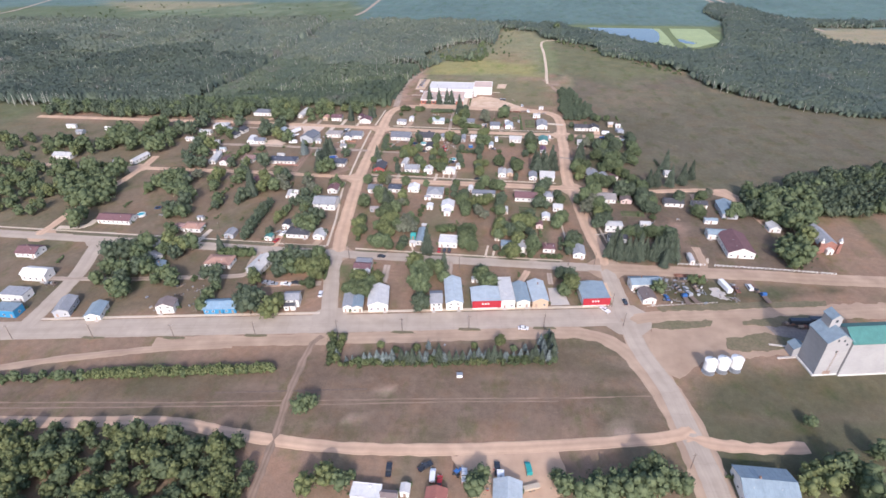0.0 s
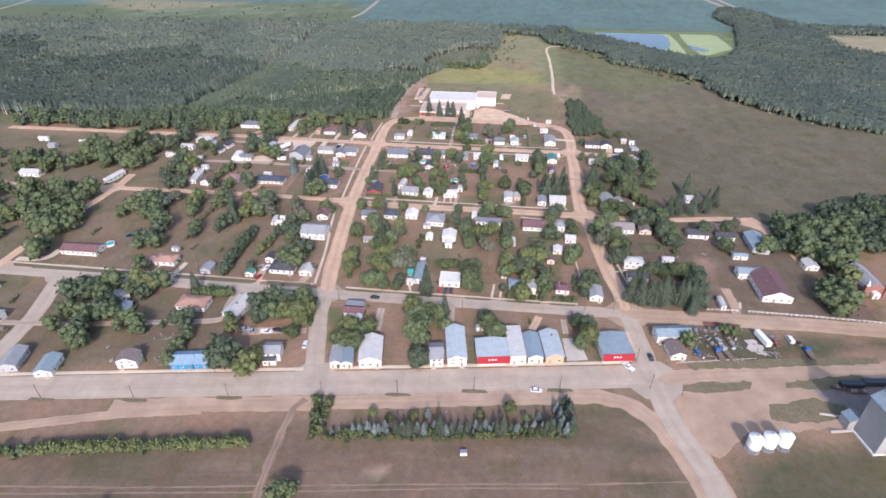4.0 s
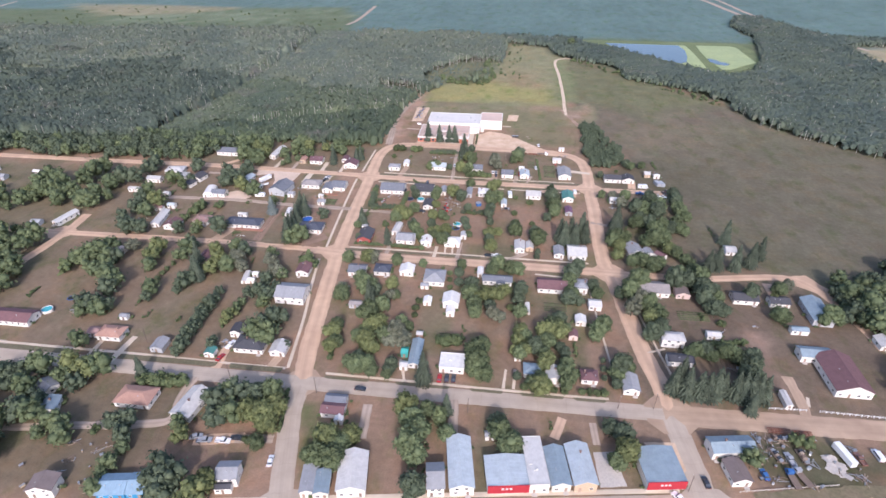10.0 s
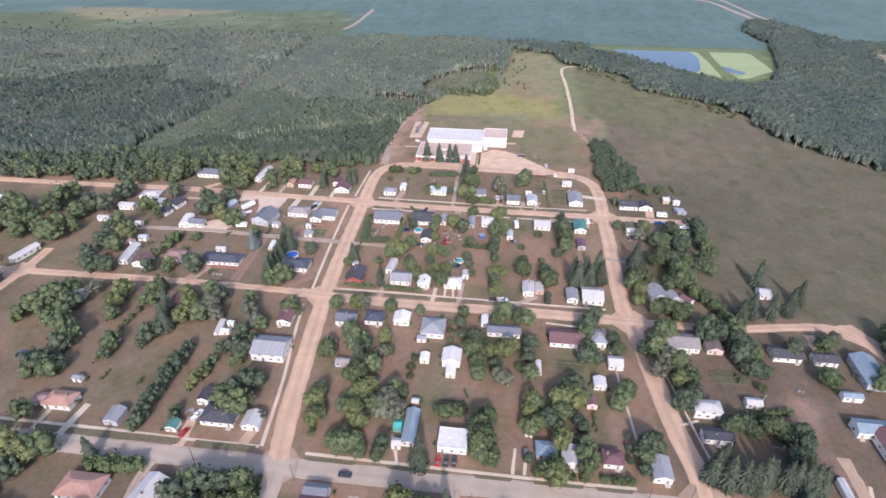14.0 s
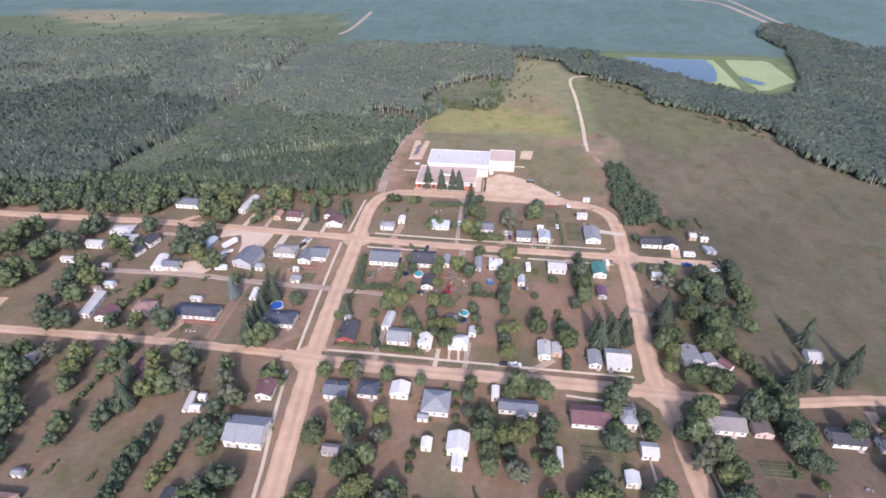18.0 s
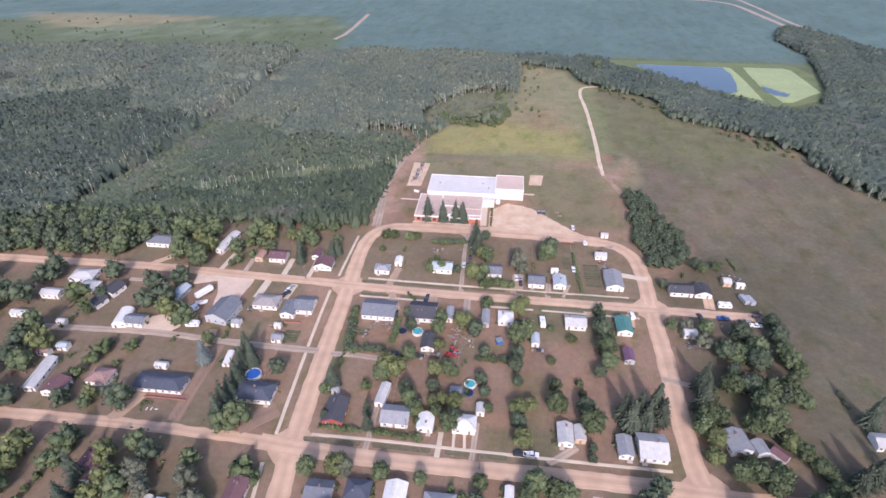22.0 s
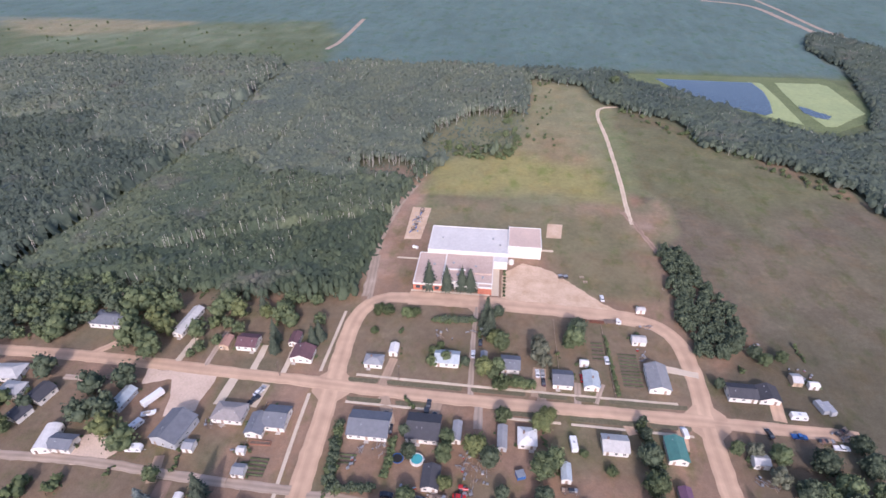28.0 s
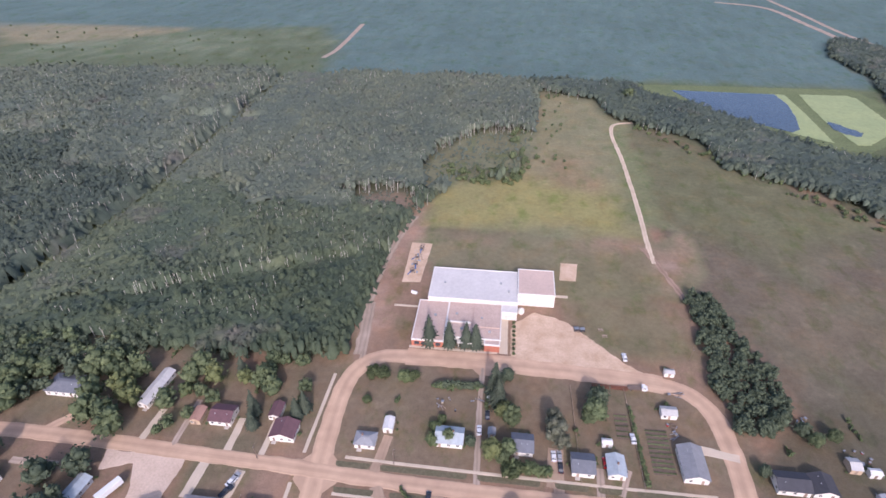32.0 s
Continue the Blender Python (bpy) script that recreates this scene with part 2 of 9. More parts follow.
def road_mat(name, c1, c2, tracks, track_count=2.0, cracks=0.0):
    """Gravel or worn asphalt: paler wheel tracks along it, patches, grit."""
    m = bpy.data.materials.new(name)
    m.use_nodes = True
    nt = m.node_tree
    b = nt.nodes["Principled BSDF"]
    tc = nt.nodes.new("ShaderNodeTexCoord")
    col = ramp_mix(nt, noise_fac(nt, tc.outputs["Object"], 0.09, 5.0, 0.35, 0.65), c1, c2)
    sep = nt.nodes.new("ShaderNodeSeparateXYZ")
    nt.links.new(tc.outputs["UV"], sep.inputs[0])
    w = nt.nodes.new("ShaderNodeMath")
    w.operation = "MULTIPLY"
    w.inputs[1].default_value = math.pi * 2 * track_count
    nt.links.new(sep.outputs[0], w.inputs[0])
    c = nt.nodes.new("ShaderNodeMath")
    c.operation = "COSINE"
    nt.links.new(w.outputs[0], c.inputs[0])
    r = nt.nodes.new("ShaderNodeMapRange")
    r.inputs[1].default_value, r.inputs[2].default_value, r.inputs[3].default_value, r.inputs[4].default_value = -1, 1, 1 + tracks, 1 - tracks
    nt.links.new(c.outputs[0], r.inputs[0])
    v = nt.nodes.new("ShaderNodeVectorMath")
    v.operation = "SCALE"
    nt.links.new(col, v.inputs[0])
    nt.links.new(r.outputs[0], v.inputs["Scale"])
    col = scaled(nt, v.outputs[0], noise_fac(nt, tc.outputs["Object"], 0.22, 4.0), 0.94, 1.06)
    col = scaled(nt, col, noise_fac(nt, tc.outputs["UV"], 2.0, 2.0, stretch=(7.0, 0.012, 1.0)), 0.95, 1.05)
    if cracks:
        # sealed cracks: thin wandering lines across the paving every several metres
        wander = noise_fac(nt, tc.outputs["UV"], 3.0, 3.0, 0.0, 1.0, stretch=(1.0, 0.12, 1.0))
        add = nt.nodes.new("ShaderNodeMath")
        add.operation = "MULTIPLY_ADD"
        add.inputs[1].default_value = 2.0
        nt.links.new(wander, add.inputs[0])
        nt.links.new(sep.outputs[1], add.inputs[2])
        tooth = nt.nodes.new("ShaderNodeMath")
        tooth.operation = "PINGPONG"
        tooth.inputs[1].default_value = 5.5
        nt.links.new(add.outputs[0], tooth.inputs[0])
        line = nt.nodes.new("ShaderNodeMapRange")
        line.inputs[1].default_value, line.inputs[2].default_value = 0.0, 0.28
        nt.links.new(tooth.outputs[0], line.inputs[0])
        col = scaled(nt, col, line.outputs[0], 1 - cracks, 1.0)
    nt.links.new(col, b.inputs["Base Color"])
    b.inputs["Roughness"].default_value = 0.92
    b.inputs["Specular IOR Level"].default_value = 0.2
    return m


GRAVEL = road_mat("tan_gravel", (0.565, 0.392, 0.268), (0.475, 0.325, 0.222), 0.07)
ASPHALT = road_mat("worn_grey_paving", (0.432, 0.356, 0.282), (0.385, 0.316, 0.248), 0.03, 2.0, 0.09)
TRAIL_END = road_mat("reddish_bare_trail", (0.36, 0.25, 0.18), (0.28, 0.195, 0.14), 0.12)
FIELD_TRACK = road_mat("brown_field_track", (0.29, 0.205, 0.15), (0.22, 0.16, 0.117), 0.12)
DIRT = road_mat("dusty_two_track", (0.42, 0.33, 0.26), (0.33, 0.26, 0.20), 0.12)
WALKWAY = road_mat("concrete_walk", (0.60, 0.50, 0.385), (0.52, 0.43, 0.325), 0.0)
PALE_TRAIL = road_mat("pale_sandy_trail", (0.62, 0.50, 0.37), (0.53, 0.42, 0.30), 0.08)
BARE = road_mat("bare_brown_earth", (0.285, 0.195, 0.142), (0.235, 0.162, 0.118), 0.06)
PALE_ROCK = mat("pale_crushed_rock", (0.64, 0.50, 0.39), (0.54, 0.41, 0.31), rough=0.95, big=0.14, fine=1.3, amount=0.14)
SHOULDER = road_mat("sandy_shoulder", (0.435, 0.316, 0.222), (0.35, 0.248, 0.174), 0.04, 3)


# ---------------------------------------------------------------- building helpers
def mesh_of(name, bm, *materials):
    me = bpy.data.meshes.new(name)
    bm.to_mesh(me)
    bm.free()
    for m in materials:
        me.materials.append(m)
    return me


def part(name, bm, material, parent, label=""):
    """Links a bmesh (or a mesh) as one mesh object under a thing or a part."""
    me = bm if isinstance(bm, bpy.types.Mesh) else mesh_of(name, bm, material)
    ob = new(name, me)
    ob.parent = parent
    return tagged(ob, label)


def thing(name, m, label, category, group="", kind=""):
    ob = new(name)
    ob.empty_display_size = 0.5
    ob.matrix_world = m
    return tagged(ob, label, category, group, kind)


def add_box(bm, x0, x1, y0, y1, z0, z1):
    v = [bm.verts.new((x, y, z)) for z in (z0, z1) for x, y in ((x0, y0), (x1, y0), (x1, y1), (x0, y1))]
    for f in ((3, 2, 1, 0), (4, 5, 6, 7), (0, 1, 5, 4), (1, 2, 6, 5), (2, 3, 7, 6), (3, 0, 4, 7)):
        bm.faces.new([v[i] for i in f])
    return v


def box(x0, x1, y0, y1, z0, z1, bevel=0.0):
    bm = bmesh.new()
    add_box(bm, x0, x1, y0, y1, z0, z1)
    if bevel:
        bmesh.ops.bevel(bm, geom=bm.edges[:], offset=bevel, segments=1, affect="EDGES")
    return bm


def add_poly(bm, pts, faces):
    v = [bm.verts.new(p) for p in pts]
    for f in faces:
        bm.faces.new([v[i] for i in f])
    return v


def prism(profile, y0, y1):
    """A solid with the outline profile (x, z), from y0 to y1."""
    bm = bmesh.new()
    n = len(profile)
    a = [bm.verts.new((x, y0, z)) for x, z in profile]
    b = [bm.verts.new((x, y1, z)) for x, z in profile]
    bm.faces.new(a)
    bm.faces.new(b[::-1])
    for i in range(n):
        bm.faces.new((a[i], b[i], b[(i + 1) % n], a[(i + 1) % n]))
    bmesh.ops.recalc_face_normals(bm, faces=bm.faces[:])
    return bm


def cylinder(r0, r1, z0, z1, n=12, x=0.0, y=0.0, bm=None):
    bm = bm or bmesh.new()
    a = [bm.verts.new((x + r0 * math.cos(i * 2 * math.pi / n), y + r0 * math.sin(i * 2 * math.pi / n), z0)) for i in range(n)]
    b = [bm.verts.new((x + r1 * math.cos(i * 2 * math.pi / n), y + r1 * math.sin(i * 2 * math.pi / n), z1)) for i in range(n)]
    bm.faces.new(a[::-1])
    bm.faces.new(b)
    for i in range(n):
        bm.faces.new((a[i], a[(i + 1) % n], b[(i + 1) % n], b[i]))
    return bm


def turned(bm, m):
    bmesh.ops.transform(bm, matrix=m, verts=bm.verts[:])
    return bm


# ---------------------------------------------------------------- ground
def lattice(seed):
    return np.random.RandomState(seed).rand(64, 64)


def smooth_noise(x, y, size, seed):
    """Value noise over the plan, cells of the given size in metres."""
    g = lattice(seed)
    u, v = x / size + 1000.0, y / size + 1000.0
    i, j = np.floor(u).astype(int), np.floor(v).astype(int)
    fu, fv = u - i, v - j
    fu, fv = fu * fu * (3 - 2 * fu), fv * fv * (3 - 2 * fv)
    i0, j0, i1, j1 = i % 64, j % 64, (i + 1) % 64, (j + 1) % 64
    return (g[i0, j0] * (1 - fu) + g[i1, j0] * fu) * (1 - fv) + (g[i0, j1] * (1 - fu) + g[i1, j1] * fu) * fv


def inside(x, y, poly):
    """Signed distance to a polygon's edge, positive inside."""
    d = np.full(x.shape, 1e9)
    c = np.zeros(x.shape, bool)
    n = len(poly)
    for k in range(n):
        (ax, ay), (bx, by) = poly[k], poly[(k + 1) % n]
        t = np.clip(((x - ax) * (bx - ax) + (y - ay) * (by - ay)) / ((bx - ax) ** 2 + (by - ay) ** 2 + 1e-9), 0, 1)
        d = np.minimum(d, np.hypot(x - ax - t * (bx - ax), y - ay - t * (by - ay)))
        if ay != by:
            c ^= ((ay > y) != (by > y)) & (x < (bx - ax) * (y - ay) / (by - ay) + ax)
    return np.where(c, d, -d)


CUT_Y, CUT_X = (500, 545, 580, 628, 724, 882), (-299, -292, -285, -278, -277, -275)
SCRUB_ZONE = [(-92, 652), (-84, 668), (-52, 676), (-30, 690), (-18, 745), (-21, 763), (-61, 759), (-100, 712)]
BROWN_SCRUB = [(-152, 646), (-128, 628), (-98, 622), (-93, 646), (-120, 656)]
WOOD_RIM = [(-109, 503), (-106, 530), (-105, 557), (-104, 589), (-98, 613)]
WEST_WOOD = [(-1100, 470), (-420, 478), (-266, 493), (-225, 501), (-186, 498), (-154, 497)] + WOOD_RIM + [(-93, 634), (-88, 645), (-76, 674), (-47, 677), (-34, 688), (-29, 714), (-21, 742), (-15, 802), (-14, 850), (-22, 886),
             (-101, 888), (-200, 886), (-280, 882), (-394, 880), (-560, 862), (-800, 840), (-1100, 840)]
EAST_WOOD = [(-22, 888), (-14, 862), (36, 845), (44, 801), (60, 789), (100, 764), (106, 756), (117, 710), (165, 681), (195, 644), (202, 594), (234, 554), (266, 526), (291, 515), (330, 505), (450, 515), (620, 600), (640, 730), (430, 775),
             (408, 800), (412, 880), (440, 905), (500, 900), (560, 925), (470, 945), (414, 950), (396, 1000), (372, 1068), (352, 1092), (330, 1060), (312, 1010), (318, 930), (302, 878), (290, 830), (278, 796), (258, 750), (222, 733),
             (200, 743), (182, 768), (165, 790), (126, 838), (86, 864), (78, 884), (20, 894)]
MEADOW = [(-88, 682), (-30, 690), (-22, 770), (-10, 867), (37, 857), (59, 794), (48, 611), (40, 600), (-101, 590), (-91, 640)]
SUNNY = [(-88, 672), (-30, 690), (36, 682), (40, 612), (-10, 620), (-88, 612)]
PASTURE = [(50, 620), (52, 780), (62, 790), (102, 752), (152, 691), (190, 635), (230, 572), (330, 505), (420, 480), (330, 400), (263, 385), (164, 352), (120, 359), (98, 375), (96, 459), (82, 490), (56, 575)]
MARSH = [(-640, 968), (-509, 1008), (-379, 1058), (-269, 1088), (-248, 1009), (-339, 958), (-459, 918), (-590, 900)]
STUBBLE = [(415, 797), (425, 890), (640, 912), (720, 790), (480, 748)]


def axis(lo, hi, step, far):
    a = list(np.arange(lo, hi + 0.1, step))
    s, left, right = step, [], []
    while (left[-1] if left else lo) > -far:
        s *= 1.05
        left.append((left[-1] if left else lo) - s)
        right.append((right[-1] if right else hi) + s)
    return np.array(left[::-1] + a + right)


def ground_cover(X, Y):
    n1, n2, n3 = smooth_noise(X, Y, 55, 1), smooth_noise(X, Y, 17, 2), smooth_noise(X, Y, 7, 3)
    wob = (n2 - 0.5) * 14 + (n3 - 0.5) * 7
    col = np.empty(X.shape + (3,))
    glades = []
    dry, olive, green = np.array((0.282, 0.186, 0.130)), np.array((0.20, 0.145, 0.099)), np.array((0.135, 0.13, 0.072))
    # town lots: drier and greener strips, each lot about 15 m wide
    lot = smooth_noise(np.floor(X / 15.0) * 15.0, np.floor(Y / 46.0) * 46.0, 1.0, 5)
    k = np.clip(0.55 * lot + 0.6 * n1 + 0.3 * (n2 - 0.5) + 0.25 * (n3 - 0.5) - 0.1, 0, 1)[..., None]
    col[:] = dry * (1 - k) + olive * k
    g = np.clip((n1 * 0.3 + n2 * 0.35 + 0.5 * lot - 0.68) * 3.5, 0, 0.7)[..., None]
    col[:] = col * (1 - g) + green * g

    def lay(poly, colour, feather, strength=1.0):
        w = np.clip(inside(X, Y, poly) / feather + 0.5 + wob / feather * 0.7, 0, 1)[..., None] * strength
        col[:] = col * (1 - w) + colour * w

    # far fields: distance haze is mixed into the crop colour, bluer and paler
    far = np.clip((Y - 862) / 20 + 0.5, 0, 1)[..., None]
    hazy_crop = np.array((0.120, 0.176, 0.160)) * (0.92 + 0.16 * n1[..., None])
    col[:] = col * (1 - far) + hazy_crop * far
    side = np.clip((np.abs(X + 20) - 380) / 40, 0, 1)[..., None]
    col[:] = col * (1 - side) + (np.array((0.13, 0.135, 0.075)) * (1 - far) + hazy_crop * far) * side
    lay([(40, 905), (330, 905), (350, 720), (150, 690), (60, 800)], np.array((0.13, 0.15, 0.08)), 12)
    lay(PASTURE, np.array((0.160, 0.133, 0.094)) + (n1[..., None] - 0.5) * np.array((0.04, 0.03, 0.01)), 8)
    streak = np.clip((smooth_noise(X * 0.8 + Y * 0.6, (Y * 0.8 - X * 0.6) * 0.25, 26, 7) - 0.5) * 2.6, 0, 1)
    lay(PASTURE, np.array((0.135, 0.128, 0.08)), 8, 0.8 * streak[..., None])
    lay([(52, 640), (52, 790), (102, 750), (150, 692), (190, 635), (120, 600)], np.array((0.152, 0.155, 0.08)), 40, 0.75)
    lay(MEADOW, np.array((0.240, 0.218, 0.126)) + (n1[..., None] - 0.5) * np.array((0.06, 0.02, 0.01)), 8)
    lay(SUNNY, np.array((0.27, 0.246, 0.108)), 22, np.clip(0.5 + n2[..., None] * 0.7, 0, 1))
    lay([(-60, 700), (-20, 700), (10, 726), (34, 712), (34, 668), (0, 672), (-30, 684)], np.array((0.245, 0.19, 0.115)), 18, np.clip(n2[..., None] * 1.4 - 0.1, 0, 0.9))
    lay([(34, 630), (58, 628), (58, 780), (44, 790), (36, 720)], np.array((0.175, 0.185, 0.095)), 10, 0.85)
    lay([(-87, 634), (-78, 656), (-35, 678), (4, 664), (31, 643), (30, 622), (-34, 622), (-84, 620)], np.array((0.275, 0.25, 0.105)), 9, np.clip(0.45 + n2[..., None] * 0.7, 0, 1))
    mown = [(-86, 612), (-34, 614), (34, 612), (64, 624), (72, 585), (52, 560), (20, 556), (-70, 562)]
    lay(mown, np.array((0.20, 0.18, 0.108)), 3, 0.95)
    lay([(-74, 612), (-40, 613), (-44, 596), (-72, 598)], np.array((0.225, 0.175, 0.115)), 8, 0.7)
    lay([(-20, 612), (34, 610), (62, 618), (62, 586), (44, 566), (20, 572), (-4, 592)], np.array((0.285, 0.20, 0.14)), 10, np.clip(n2[..., None] * 1.4, 0, 0.95))
    edge = np.clip(1.0 - np.abs(Y - 613.5 - 0.02 * (X + 34)) / 2.6, 0, 1) * (X > -86) * (X < 52)
    col[:] = col * (1 - 0.16 * edge[..., None])
    lay([(-6, 600), (40, 600), (48, 520), (18, 512), (-8, 540)], np.array((0.178, 0.162, 0.092)), 14, 0.8)
    lay([(-900, 820), (-560, 840), (-280, 850), (-235, 850), (-245, 1000), (-290, 1090), (-900, 990)], np.array((0.125, 0.15, 0.09)), 25)
    lay(MARSH, np.array((0.175, 0.205, 0.135)), 25, np.clip((n1 * 0.6 + n2 * 0.6 - 0.5) * 3, 0, 1)[..., None])
    lay(STUBBLE, np.array((0.30, 0.26, 0.17)), 15)
    lay([(-760, 1053), (-655, 968), (-570, 984), (-512, 1012), (-456, 1060), (-624, 1068)], np.array((0.26, 0.235, 0.15)), 16, 0.9)
    for ax, ay, bx, by in ((-291, 548, -278, 630), (-306, 759, -252, 768)):
        t = np.clip(((X - ax) * (bx - ax) + (Y - ay) * (by - ay)) / ((bx - ax) ** 2 + (by - ay) ** 2), 0, 1)
        w = np.clip(1.6 - np.hypot(X - ax - t * (bx - ax), Y - ay - t * (by - ay)) / 6, 0, 1)[..., None]
        glades.append((w, np.array((0.175, 0.195, 0.085))))
    for wood in (WEST_WOOD, EAST_WOOD):
        lay(wood, np.array((0.12, 0.125, 0.08)), 5)
    for w, c in glades:
        col[:] = col * (1 - w) + c * w
    beside = X - np.interp(Y, CUT_Y, CUT_X)
    w = (np.clip(1.5 - np.abs(beside - 5) / 6, 0, 1) * (Y > 520) * (Y < 870))[..., None]
    col[:] = col * (1 - w) + np.array((0.135, 0.15, 0.08)) * w
    lay(SCRUB_ZONE, np.array((0.19, 0.19, 0.115)), 8)
    lay(BROWN_SCRUB, np.array((0.235, 0.18, 0.13)), 8)
    # bare strip between the wood and the school, and the railway field south of the main street
    lay([(-106, 500), (-96, 500), (-97, 560), (-88, 640), (-98, 640), (-106, 590)], np.array((0.34, 0.235, 0.175)), 8)
    field = [(-420, 112), (-196, 126), (-66, 131), (70, 146), (66, 196), (-70, 176), (-220, 145), (-420, 120)]
    lay(field, np.array((0.158, 0.116, 0.083)), 10, 0.9)
    swale = np.clip((n1 * 0.5 + n2 * 0.6 - 0.5) * 2.5, 0, 0.7)[..., None]
    lay(field, np.array((0.115, 0.102, 0.062)), 10, swale)
    ruts = np.clip((smooth_noise((X * 0.99 + Y * 0.12) * 0.06, (Y - 0.1 * X) * 0.8, 2.2, 9) - 0.45) * 2.2, 0, 1)
    lay(field, np.array((0.205, 0.15, 0.112)), 10, 0.75 * ruts[..., None])
    lay([(66, 120), (84, 176), (130, 190), (220, 214), (260, 110)], np.array((0.10, 0.096, 0.058)), 14, 0.95)
    ruts = np.clip((smooth_noise((X * 0.99 + Y * 0.12) * 0.06, (Y - 0.1 * X) * 0.8, 2.6, 10) - 0.5) * 2.0, 0, 1)
    lay([(66, 120), (84, 176), (130, 190), (220, 214), (260, 110)], np.array((0.165, 0.125, 0.09)), 14, 0.45 * ruts[..., None])
    lay([(84, 221), (112, 226), (150, 233), (176, 246), (80, 245)], np.array((0.088, 0.088, 0.052)), 6, 0.9)
    lay([(52, 260), (178, 260), (178, 312), (150, 346), (62, 346), (52, 300)], np.array((0.135, 0.106, 0.078)), 8, 0.85)
    lay([(104, 306), (110, 306), (109, 282), (112, 266), (104, 266), (102, 284)], np.array((0.29, 0.20, 0.15)), 4, 0.8)
    lay([(50, 352), (104, 352), (104, 440), (58, 440)], np.array((0.128, 0.11, 0.076)), 8, 0.75)
    lay([(-82, 240), (-75, 240), (-66, 202), (-72, 201)], np.array((0.09, 0.125, 0.045)), 4, 0.7)
    lay([(-250, 453), (50, 450), (48, 498), (-95, 500), (-250, 498)], np.array((0.168, 0.14, 0.092)), 6, 0.65)
    lay([(-460, 256), (-264, 256), (-262, 440), (-460, 440)], np.array((0.14, 0.127, 0.08)), 14, 0.75)
    lay([(-232, 184), (-135, 196), (-120, 248), (-232, 248)], np.array((0.13, 0.11, 0.073)), 8, 0.75)
    for block in ([(-330, 176), (-225, 192), (-225, 246), (-330, 246)], [(-270, 258), (-104, 258), (-104, 344), (-270, 344)], [(-104, 354), (-262, 352), (-262, 440), (-190, 442)]):
        lay(block, np.array((0.155, 0.128, 0.087)), 8, 0.6)
    lay([(52, 446), (150, 440), (150, 492), (84, 500), (60, 472)], np.array((0.108, 0.096, 0.064)), 8, 0.85)
    lay([(140, 345), (360, 400), (360, 570), (150, 540), (100, 500), (98, 350)], np.array((0.124, 0.112, 0.076)), 50, 0.7)
    for cx, cy, cr in ((51, 589, 6), (-51, 141, 4), (-40, 157, 4), (50, 145, 6), (-30, 150, 3)):
        w = np.clip(1.2 - np.hypot(X - cx, (Y - cy) * 1.8) / cr + (n3 - 0.5), 0, 0.7)[..., None]
        col[:] = col * (1 - w) + np.array((0.42, 0.31, 0.24)) * w
    return col * (0.88 + 0.24 * n3[..., None])


gx, gy = axis(-420, 320, 4.0, 4800), axis(84, 720, 4.0, 4800)
GX, GY = np.meshgrid(gx, gy)
nx, ny = len(gx), len(gy)
co = np.stack((GX, GY, np.zeros_like(GX)), -1).reshape(-1, 3)
idx = np.arange(nx * ny).reshape(ny, nx)
quads = np.stack((idx[:-1, :-1], idx[:-1, 1:], idx[1:, 1:], idx[1:, :-1]), -1).reshape(-1, 4)
gmesh = bpy.data.meshes.new("ground")
gmesh.from_pydata(co, [], quads.tolist())
attr = gmesh.color_attributes.new("cover", "FLOAT_COLOR", "POINT")
rgba = np.ones((nx * ny, 4), np.float32)
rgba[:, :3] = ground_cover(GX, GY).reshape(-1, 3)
attr.data.foreach_set("color", rgba.ravel())
gm = bpy.data.materials.new("dry_grassland")
gm.use_nodes = True
nt = gm.node_tree
ca = nt.nodes.new("ShaderNodeVertexColor")
ca.layer_name = "cover"
tc = nt.nodes.new("ShaderNodeTexCoord").outputs["Object"]
col = scaled(nt, ca.outputs[0], noise_fac(nt, tc, 0.35, 5.0, 0.3, 0.7, 0.65), 0.87, 1.13)
col = scaled(nt, col, noise_fac(nt, tc, 1.7, 4.0, 0.3, 0.7, 0.7), 0.87, 1.13)
col = ramp_mix(nt, noise_fac(nt, tc, 0.12, 5.0, 0.56, 0.78, 0.65), col, scaled(nt, col, noise_fac(nt, tc, 1.0), 1.1, 1.4))


def tinted(nt, col, fac, tint):
    mix = nt.nodes.new("ShaderNodeMix")
    mix.data_type, mix.blend_type = "RGBA", "MULTIPLY"
    nt.links.new(fac, mix.inputs[0])
    nt.links.new(col, mix.inputs[6])
    mix.inputs[7].default_value = (*tint, 1)
    return mix.outputs[2]


# bare reddish soil and greener grass in patches a few metres wide
col = tinted(nt, col, noise_fac(nt, tc, 0.055, 6.0, 0.48, 0.66, 0.7), (1.08, 0.99, 0.91))
col = tinted(nt, col, noise_fac(nt, tc, 0.08, 6.0, 0.52, 0.68, 0.68, (1.0, 0.6, 1.0)), (0.72, 0.86, 0.66))
nt.links.new(col, nt.nodes["Principled BSDF"].inputs["Base Color"])
nt.nodes["Principled BSDF"].inputs["Roughness"].default_value = 0.95
nt.nodes["Principled BSDF"].inputs["Specular IOR Level"].default_value = 0.1
gb = nt.nodes.new("ShaderNodeBump")
gb.inputs["Strength"].default_value, gb.inputs["Distance"].default_value = 0.35, 0.2
nt.links.new(noise_fac(nt, tc, 1.6, 5.0, 0.2, 0.8, 0.7), gb.inputs["Height"])
nt.links.new(gb.outputs[0], nt.nodes["Principled BSDF"].inputs["Normal"])
gmesh.materials.append(gm)
tagged(new("ground", gmesh), "dry brownish grass with greener patches across the village", "ground", kind="structure")


